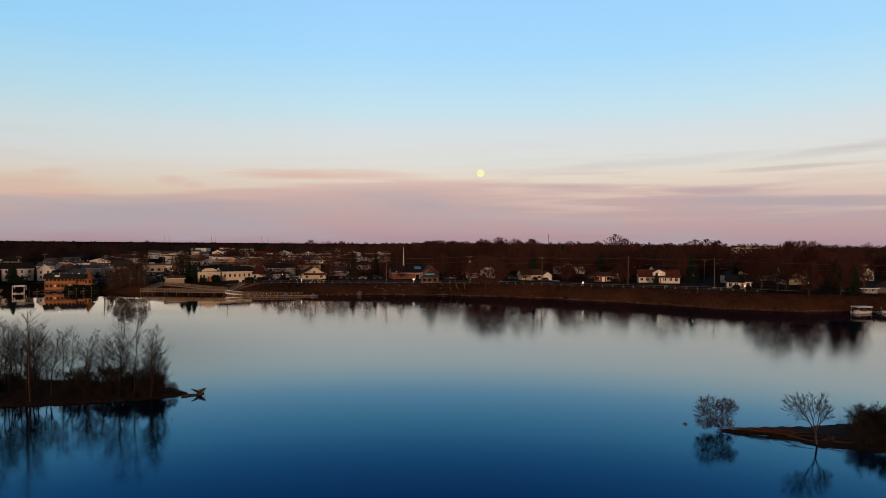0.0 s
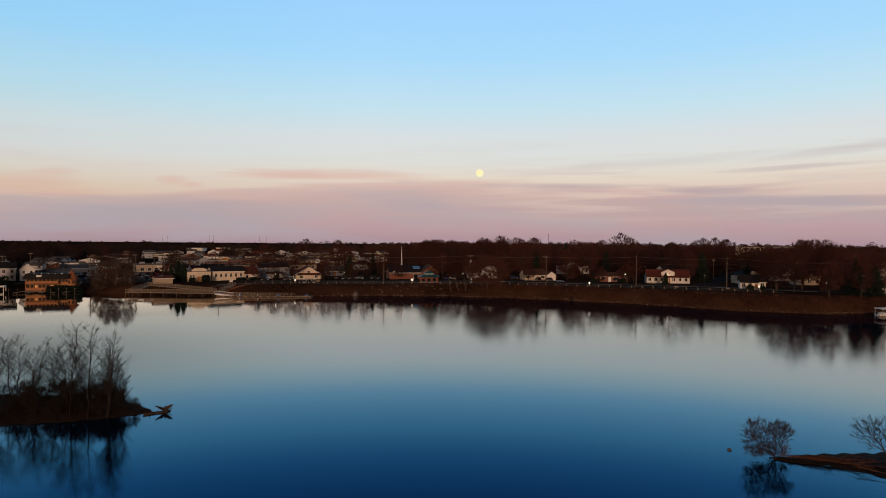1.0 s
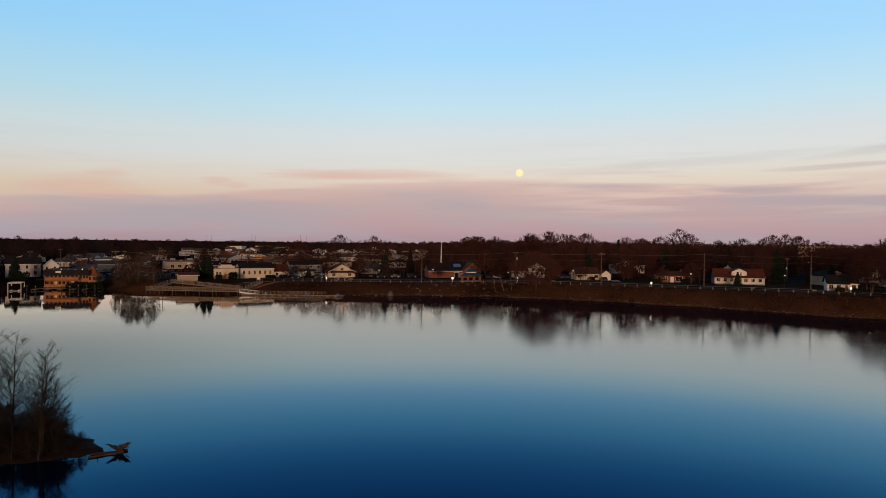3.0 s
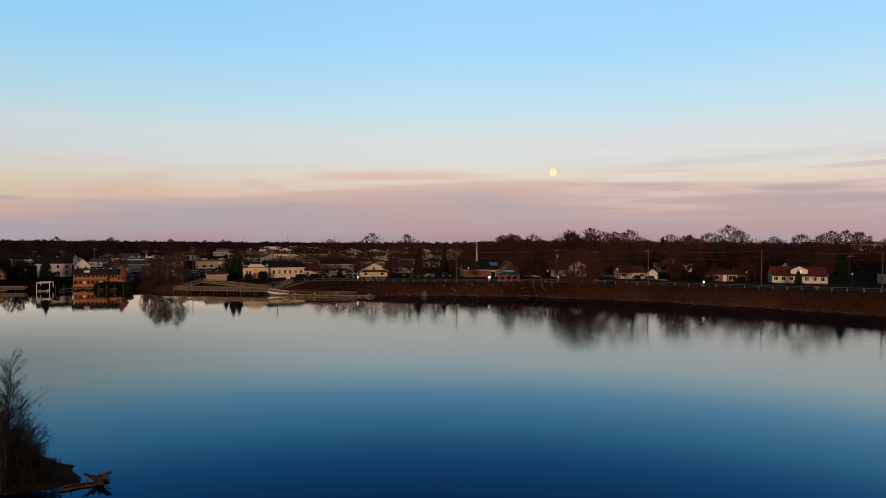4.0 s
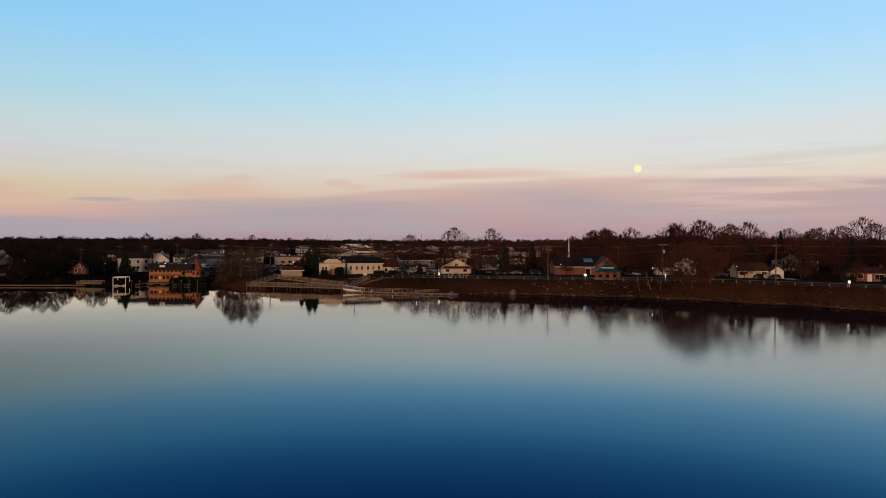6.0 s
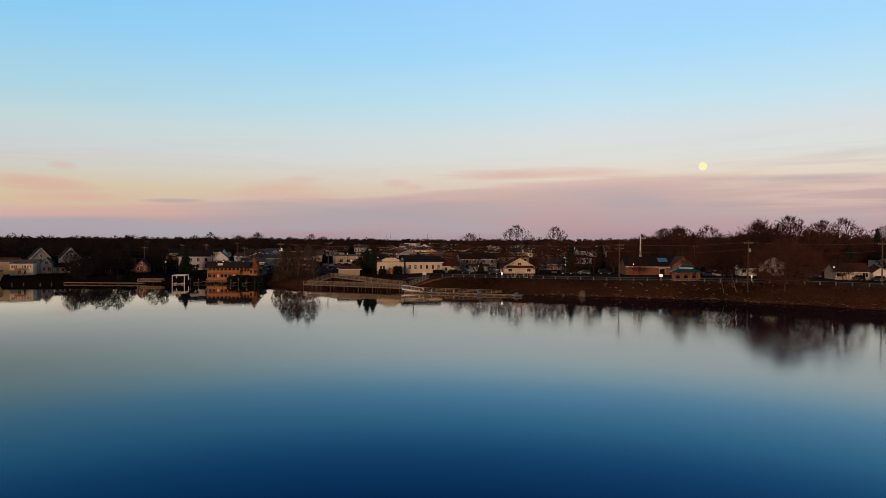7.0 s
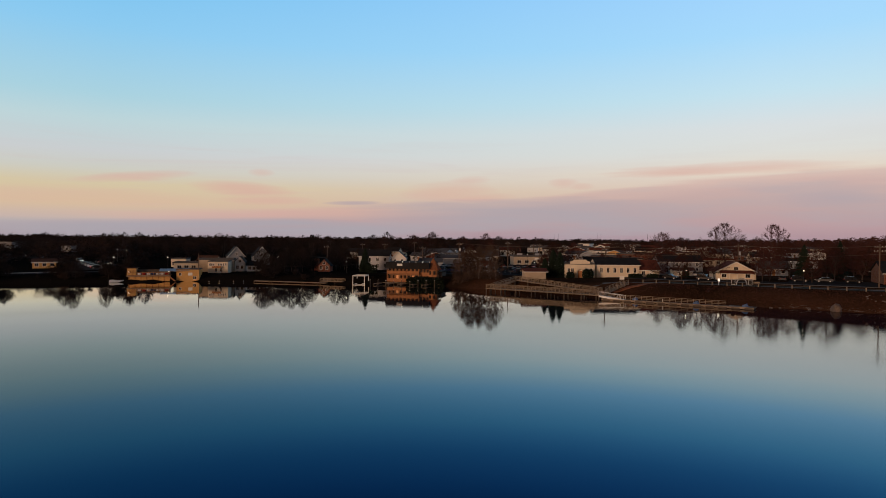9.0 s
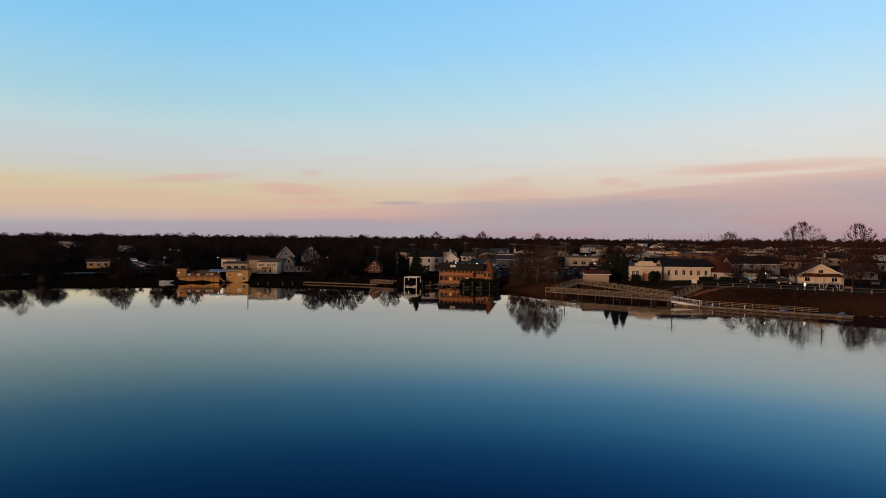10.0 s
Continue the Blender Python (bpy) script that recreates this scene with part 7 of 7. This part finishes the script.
# ---- leafless trees of the shore and the town ----
rng = random.Random(5)
FORMS = []
for k in range(8):
    h = (13, 15, 11, 17, 14, 12, 16, 10)[k]
    FORMS.append((h, crowned("bare_tree", -300 + k * 14, 470 + (k % 3) * 20, ground(-300 + k * 14, 470 + (k % 3) * 20) - 0.1, rng, h, h * (0.80, 0.92, 0.70, 0.84, 0.98, 0.76, 0.74, 1.0)[k], 330, 0.034, TWIG, BARK,
                             "tall leafless tree with a rounded reddish twig crown", "town trees", low=(0.2, 0.22, 0.15, 0.25, 0.2, 0.18, 0.2, 0.22)[k], top_heavy=0.5, trunk=0.02, twigs=13, twig_len=0.062)))


# copies of the same trees with dim western light painted into the twigs
DIM_FORMS = []
for fh, form in FORMS:
    g_tree = copy_thing(form, pose(form.location.x - 60, form.location.y + 30, ground(form.location.x - 60, form.location.y + 30) - 0.1))
    tagged(g_tree, "tall leafless tree with a twig crown darkened for dim light", group="grey town trees")
    for o in g_tree.children:
        if o.name.startswith("crown"):
            o.data = o.data.copy()
            o.data.materials[0] = TWIG_DIM
    DIM_FORMS.append((fh, g_tree))


def plant(x, y, h, k=None):
    fh, form = (DIM_FORMS if x + rng.gauss(0, 20) < -120 else FORMS)[rng.randrange(8) if k is None else k]
    s = h / fh
    return copy_thing(form, pose(x, y, ground(x, y) - 0.1, 0, 0, rng.uniform(0, 360)) @ Matrix.Diagonal((s * rng.uniform(0.9, 1.15), s * rng.uniform(0.9, 1.15), s, 1)))


def off_road(x, y, gap):
    for line in (ROAD, [(116, 240), (142, 276), (168, 320), (240, 430)], [(196, 212), (220, 262), (262, 330), (312, 396)], [(-330, 100), (-275, 158), (-259, 184), (-252, 210), (-238, 250), (-210, 330)], [(-262, 222), (-285, 238), (-320, 250), (-430, 285)]):
        for (ax, ay), (bx, by) in zip(line, line[1:]):
            k = min(1, max(0, ((x - ax) * (bx - ax) + (y - ay) * (by - ay)) / ((bx - ax) ** 2 + (by - ay) ** 2)))
            if math.hypot(x - ax - k * (bx - ax), y - ay - k * (by - ay)) < gap:
                return False
    return math.hypot(x + 1.5, y - 306.6) > 6 and all(math.hypot(x - a, y - b) > r + 1.2 for a, b, r in SITES) and not (-172 < x < -108 and 268 < y - (x + 165) * 0.28 < 304)


sh_form = crowned("shrub", -140, 318, ground(-140, 318) - 0.1, rng, 4.0, 5.0, 90, 0.036, TWIG, BARK, "rounded leafless garden shrub between the houses", "garden shrubs", low=0.08, top_heavy=0.2, twigs=12, twig_len=0.16)
# the same shrub again, its colour darkened for the dim western shore
sh_dim = copy_thing(sh_form, pose(-232, 246, ground(-232, 246) - 0.1))
tagged(sh_dim, "rounded leafless shrub darkened for the dim western shore", group="western shrubs")
for o in sh_dim.children:
    if o.name.startswith("crown"):
        o.data = o.data.copy()
        o.data.materials[0] = TWIG_DIM
done = 0
while done < 150:                                              # brush between the houses and along the western shore
    x, y = (rng.uniform(-10, 330), rng.uniform(225, 345)) if done < 75 else (rng.uniform(-150, -20), rng.uniform(312, 430)) if done < 95 else (rng.uniform(-290, -180), rng.uniform(170, 290))
    d = float(inland(np.array([x]), np.array([y]))[0])
    if d < 2.5 or (x < -180 and (d > 9 or in_sightline(x, y))) or not off_road(x, y, 5.0) or (-20 < x < 130 and y < 284 - max(0, x - 40) * 0.42):
        continue
    copy_thing(sh_form if x > -150 else sh_dim, pose(x, y, ground(x, y) - 0.1, 0, 0, rng.uniform(0, 360)) @ Matrix.Scale(rng.uniform(0.5, 1.5), 4))
    done += 1

# trees that stand out one by one
for x, y, h, k in ((-36.5, 284.4, 9.5, 0), (-66.6, 289.4, 7.8, 4), (-58.2, 317.8, 12.4, 1), (21.5, 268.7, 8.5, 2), (-3, 283.4, 8.5, 4), (-18, 300, 10, 6), (-11, 304, 9, 0), (-30, 310, 11, 4), (13, 283, 7, 7), (-24, 287, 7.5, 2), (70, 268.5, 9, 4), (81, 268, 8, 1), (97, 261, 9, 7), (38, 302, 19, 1), (46, 297, 19.5, 4), (54, 292, 18, 0), (63, 299, 19, 6), (150, 228, 17, 1), (156, 236, 18.5, 4), (147, 240, 16, 6), (163, 232, 17, 0), (118, 272, 17, 4), (-53, 345, 18.5, 3), (-36, 352, 18, 6), (-86, 400, 16, 1), (69, 380, 19.5, 1), (80, 384, 19, 4), (60, 376, 17, 6), (121, 345, 22, 3), (129, 350, 20, 6), (133.6, 218, 14, 4), (135.9, 211, 16, 1), (135, 191.5, 12, 0), (156, 209, 15, 4), (151.5, 199, 13, 6), (160, 204, 15, 1), (-121, 264, 11, 2),
                   (-58, 280, 8, 0), (-35, 292, 10, 4), (-50, 290, 9, 4), (53.5, 269.6, 7.5, 4), (82, 258.5, 7, 2), (93, 258.6, 8, 7), (29, 285, 10, 4), (43, 285.5, 9, 1), (73, 278, 14, 1), (98, 268, 13, 4), (146, 246, 13, 0), (121, 262, 14, 6), (140, 232, 11, 4), (158, 226, 10, 2), (45, 300, 14, 1), (30, 302, 13, 4), (18, 300, 12, 0), (-20, 305, 12, 4), (-66, 330, 13, 4),
                   (-190, 250, 7.5, 6), (-236, 200, 7, 2), (-252, 176, 8, 4), (-226, 214, 6, 4), (-234, 210, 7, 6)):
    plant(x, y, h, k)
big = crowned("bare_tree", 31.2, 241.6, ground(31.2, 241.6) - 0.2, rng, 13.2, 20.0, 900, 0.034, TWIG_RED, BARK_WARM, "wide spreading leafless tree on the bank above the water", low=0.2, top_heavy=0.6, trunk=0.022, twigs=9, twig_len=0.10)
for x, y in ((17.5, 245.0), (20.5, 244.2), (23.2, 243.6)):
    bare_tree("sapling", x, y, ground(x, y) - 0.2, rng, 6.5, 0.8, (5, 3), 0.03, TWIG, BARK_PALE, "thin leaning pale sapling on the bank", "bank saplings", ratio=0.45, lean=0.35, bare=0.4)
for k in range(26):                                            # the thickly grown western shore
    x = rng.uniform(-200, -186)
    y = rng.uniform(238, 305)
    d = float(inland(np.array([x]), np.array([y]))[0])
    if d > 9 and off_road(x, y, 4.5) and not in_sightline(x, y):
        plant(x, y, rng.uniform(5, 9))
for x, y in ((292, 470), (304, 478), (318, 488), (330, 492), (312, 500), (280, 462), (345, 500), (356, 512), (372, 520), (296, 492)):
    plant(x, y, rng.uniform(14.5, 16.5))
for x, y in ((-398, 238), (-392, 248), (-404, 252), (-390, 262), (-383, 270), (-394, 272), (-368, 294), (-360, 300), (-352, 322), (-376, 310), (-293, 382), (-286, 390), (-277, 395), (-194, 445), (-330, 345), (-318, 352)):
    plant(x, y, rng.uniform(12.0, 14.5))
for x, y, h in ((160, 328, 20), (168, 330, 20.5), (176, 333, 20), (184, 279, 20), (191, 280, 20.5), (196, 280, 20), (45, 334, 18.5), (53, 338, 18.5), (229, 416, 13.5), (236, 417, 13), (244, 419, 13.5), (247, 415, 13.2), (193, 356, 12), (199, 358, 12)):
    plant(x, y, h)
# scattered
count = 0
while count < 125:
    x, y = rng.uniform(-300, 330), rng.uniform(215, 470)
    d = float(inland(np.array([x]), np.array([y]))[0])
    if d < 14 or not off_road(x, y, 7.5):
        continue
    dens = (1.0 if y < 345 else 0.3) if x > 20 and y > 282 else (0.8 if y > 300 else 0.15) if x < -176 else 0.7 if y > 330 else 0.2
    if -70 < x < 150 and y < 282:
        dens = 0.05
    if -176 < x < -40 and y < 305:
        dens = 0.0
    if rng.random() > dens or (x < 20 and in_sightline(x, y)):
        continue
    plant(x, y, rng.uniform(8, 13) if x < 0 else rng.uniform(12, 18.5))
    count += 1
for x, y, h, w in ((-98.4, 279.5, 9.4, 5.4), (-95.6, 278.0, 8.6, 5.0), (-100.4, 277.0, 6.5, 4.2), (153.5, 204, 13, 8), (157.5, 200.5, 11, 7), (129, 265, 13.5, 8), (133, 292, 12, 5), (141, 250, 9, 5), (120, 286, 13, 6), (-170, 272, 9, 5), (-173, 276, 8, 5), (62, 292, 11, 5), (98, 300, 13, 6), (70, 330, 15, 6), (66, 316, 12, 5), (104, 245, 5, 3), (-26, 298, 11, 5.5),
                   (-60, 300, 4, 3), (-16, 320, 12, 5), (30, 420, 16, 6), (94, 360, 17, 6)):
    conifer("conifer", x, y, ground(x, y) - 0.1, rng, h, w, "dense dark green conifer", "evergreens")


def hedge(x, y, rz, L, w, h, label):
    """A clipped evergreen hedge of small leaves."""
    vs, fs = [], []
    for k in range(int(L * w * 90)):
        p = Vector((rng.uniform(-L / 2, L / 2), rng.uniform(-w / 2, w / 2), rng.uniform(0, h)))
        e = (abs(p.x) / (L / 2)) ** 4 + (abs(p.y) / (w / 2)) ** 4 + (p.z / h) ** 6
        if e > 1.1 * rng.uniform(0.8, 1.1):
            continue
        u, v = Vector((rng.gauss(0, 1), rng.gauss(0, 1), rng.gauss(0, 1))).normalized() * 0.28, Vector((rng.gauss(0, 1), rng.gauss(0, 1), rng.gauss(0, 1))).normalized() * 0.28
        n = len(vs)
        vs += [p + u, p + v, p - u, p - v]
        fs += [(n, n + 1, n + 2), (n, n + 2, n + 3)]
    ob = raw("hedge", vs, fs, NEEDLE)
    ob.matrix_world = pose(x, y, ground(x, y), 0, 0, rz)
    tagged(ob, label, "hedge", "hedges")


hedge(-133, 254.6, 14, 13, 2.2, 2.9, "dark clipped hedge before the restaurant wing")
hedge(-86.4, 278.5, 30, 3.4, 2.6, 2.9, "round dark shrub beside the cream building")
hedge(-91.5, 276.6, 30, 2.6, 1.8, 1.9, "small dark shrub beside the entrance arch")
hedge(-73.5, 287.6, 30, 4.5, 1.4, 1.3, "low dark hedge before the cottage")
hedge(-68.5, 290.4, 30, 4.0, 1.4, 1.3, "low dark hedge below the cottage window")
for x, y, l in ((126.5, 222.6, 3), (131, 222.6, 2.5), (80, 259.6, 4), (92, 261.6, 4), (36, 286.8, 4), (-164, 268, 4), (-168.5, 270, 5)):
    hedge(x, y, 8, l, 1.5, 1.5 if x > 0 else 3.0, "dark evergreen foundation shrubs by the house")

# brown shrubs along the western shore
thicket = crowned("bare_tree", -119.5, 259.5, ground(-119.5, 259.5) - 0.1, rng, 10.5, 6.5, 260, 0.026, TWIG_PALE, BARK_PALE, "pale brown many-stemmed willow on the shore", "shore willows", low=0.06, top_heavy=0.3, twigs=8, twig_len=0.1)
for x, y, k in ((-116, 259.4, 0.95), (-112.5, 260.5, 1.05), (-123, 261, 0.8), (-110, 259.5, 0.9), (-117.5, 263, 1.0), (-126, 262.5, 0.6)):
    copy_thing(thicket, pose(x, y, ground(x, y) - 0.1, 0, 0, rng.uniform(0, 360)) @ Matrix.Scale(k, 4))
low = bare_tree("shrub", -119, 257.8, ground(-119, 257.8) - 0.1, rng, 3.2, 1.1, (7, 5, 4), 0.03, TWIG_PALE, BARK, "dense brown leafless shoreline shrub", "shore shrubs", forks=6, ratio=0.7, bare=0.08, fine=False)
for k in range(150):
    x = rng.uniform(-275, -100) if k > 26 else rng.uniform(-124, -106)
    y = rng.uniform(165, 262)
    d = float(inland(np.array([x]), np.array([y]))[0])
    if 1.2 < d < 9 and all(math.hypot(x - a, y - b) > r * 0.8 for a, b, r in SITES) and off_road(x, y, 4.6) and not (-150 < x < -127) and not in_sightline(x, y):
        copy_thing(low, pose(x, y, ground(x, y) - 0.1, 0, 0, rng.uniform(0, 360)) @ Matrix.Scale(rng.uniform(0.5, 1.1), 4))

tuft = crowned("shrub", 60, 224, ground(60, 224) - 0.1, rng, 1.5, 2.2, 60, 0.03, TWIG, BARK, "low reddish bramble on the bank", "bank brambles", low=0.05, top_heavy=0.2, twigs=6, twig_len=0.2)
for k in range(170):
    x, y = rng.uniform(-60, 150), rng.uniform(176, 262)
    if 0.8 < float(inland(np.array([x]), np.array([y]))[0]) < 9:
        copy_thing(tuft, pose(x, y, ground(x, y) - 0.1, 0, 0, rng.uniform(0, 360)) @ Matrix.Scale(rng.uniform(0.4, 1.1), 4))
# scrub in the dim twig tone, painting the western shore darker
scrub = bare_tree("shrub", -150, 262, ground(-150, 262) - 0.1, rng, 3.0, 1.1, (7, 5, 4), 0.03, TWIG_DIM, BARK_DARK, "tangled leafless scrub darkened for the dim western shore", "western scrub", forks=6, ratio=0.7, bare=0.08, fine=False)
for k in range(420):
    x, y = rng.uniform(-300, -150), rng.uniform(100, 262)
    d = float(inland(np.array([x]), np.array([y]))[0])
    if 0.6 < d < 10 and all(math.hypot(x - a, y - b) > q * 0.8 for a, b, q in SITES) and off_road(x, y, 4.6):
        copy_thing(scrub, pose(x, y, ground(x, y) - 0.1, 0, 0, rng.uniform(0, 360)) @ Matrix.Scale(rng.uniform(0.4, 0.95) if x > -232 and not in_sightline(x, y) else rng.uniform(0.2, 0.4), 4))

# ---- distant leafless woods, to the horizon ----
npr = np.random.RandomState(3)
N = 5200
az = np.radians(npr.uniform(-88, 66, N))
r = 300 + 1500 * npr.rand(N) ** 1.7
wx, wy = -20 + r * np.sin(az), 60 + r * np.cos(az)
keep = (inland(wx, wy) > 40) & ((wy > 430) | (np.abs(wx) > 330) | ((wx > 20) & (wy > 330))) & ~((wx > -270) & (wx < 10) & (wy < 520) & (npr.rand(N) < 0.85)) & ~((wx > -270) & (wx < -30) & (wy < 760) & (npr.rand(N) < 0.6))
# woods left out along the line from each building towards the camera
for a, b, hw in [q for q in SIGHTLINES if q[0] < 20]:
    away = math.hypot(a + 10, b - 40)
    along = ((wx - a) * (-10 - a) + (wy - b) * (40 - b)) / away
    keep &= ~((along > -hw) & (along < 90) & (np.abs((wx - a) * (40 - b) - (wy - b) * (-10 - a)) / away < hw + 2))
for i in np.nonzero(keep & (wx > 20) & (wy < 520) & (wx < 330))[0]:
    keep[i] = off_road(wx[i], wy[i], 6.0)
wx, wy, r = wx[keep], wy[keep], r[keep]
wz = lie(wx, wy)
allv, M, T = [], len(wx), 210
lump = np.array([noise.noise(Vector((x * 0.021, y * 0.021, 0))) for x, y in zip(wx, wy)])
hgt = npr.uniform(7.5, 10.5, M) + r / 450 + np.clip((wx - 20) / 60, 0, 1) * 4 - np.clip((-200 - wx) / 60, 0, 1) * 1.0 - 0.6 + lump * 5.0 + (npr.rand(M) < 0.12) * npr.uniform(1.0, 4.0, M)
wid = npr.uniform(0.30, 0.46, M)
for j in range(T):
    a, e = npr.uniform(0, 2 * np.pi, M), npr.uniform(-0.6, 1.5, M)
    f = npr.rand(M) ** 0.40
    c = np.stack([wx + np.cos(a) * np.cos(e) * f * hgt * wid, wy + np.sin(a) * np.cos(e) * f * hgt * wid, wz + hgt * 0.56 + np.sin(e) * f * hgt * 0.38], -1)
    if j % 3 == 2:                                             # undergrowth
        c[:, 2] = wz + npr.uniform(0.0, 0.5, M) * hgt
        c[:, :2] += npr.normal(0, 0.35, (M, 2)) * hgt[:, None]
    d = np.stack([np.cos(a) * np.cos(e) + npr.normal(0, 0.6, M), np.sin(a) * np.cos(e) + npr.normal(0, 0.6, M), np.sin(e) * 0.4 + npr.normal(0.15, 0.4, M)], -1)
    d *= (hgt * npr.uniform(0.05, 0.10, M))[:, None]
    wd = (0.07 + 0.00034 * r) * npr.uniform(0.7, 1.5, M)
    if j % 3 == 2:
        d, wd = d * 1.7, wd * 1.9
    if j < 2:
        c, d = np.stack([wx, wy, wz - 0.3], -1), np.stack([npr.normal(0, 0.6, M), npr.normal(0, 0.6, M), hgt * 0.75], -1)
        wd = 0.15 + 0 * r
    b = npr.uniform(0, 2 * np.pi, M)
    o = np.stack([np.cos(b), np.sin(b), 0 * b], -1) * wd[:, None]
    o[:, 2] = wd * np.sin(b * 2.3)
    allv.append(np.stack([c + o, c - o, c + d], 1))
allv = np.stack(allv, 1)
# same woods in two tones: the west painted darker for dim light
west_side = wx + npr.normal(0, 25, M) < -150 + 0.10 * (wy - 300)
for nm, pick, mat_, txt in (("woods", ~west_side, WOODS, "wide belt of leafless reddish-brown woods to the horizon"), ("woods_west", west_side, WOODS_DIM, "leafless woods to the horizon, darkened for dim light")):
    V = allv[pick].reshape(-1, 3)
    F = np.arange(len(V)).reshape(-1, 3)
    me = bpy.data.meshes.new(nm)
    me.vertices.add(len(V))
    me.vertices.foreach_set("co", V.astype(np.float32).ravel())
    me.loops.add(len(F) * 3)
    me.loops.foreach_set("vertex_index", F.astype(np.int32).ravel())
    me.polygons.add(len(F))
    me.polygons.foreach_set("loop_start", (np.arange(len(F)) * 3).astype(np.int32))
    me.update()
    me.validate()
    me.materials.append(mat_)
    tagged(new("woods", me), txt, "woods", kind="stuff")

# far lattice masts on the skyline
for x, y, h in ((-1230, 3500, 40), (-1255, 3500, 40), (-1010, 3500, 45), (-990, 3500, 45), (-640, 3000, 38), (-610, 3000, 38), (358, 1500, 39)):
    mt = thing("radio_mast", x, y, 5, 0, "thin lattice radio mast on the horizon", "mast", "far masts")
    for s in ((-1, -1), (1, -1), (0, 1)):
        part("leg", rodded((s[0] * 1.2, s[1] * 1.2, -2), (s[0] * 0.4, s[1] * 0.4, h), 0.22, 0.16, 4), DARKSTEEL, mt)
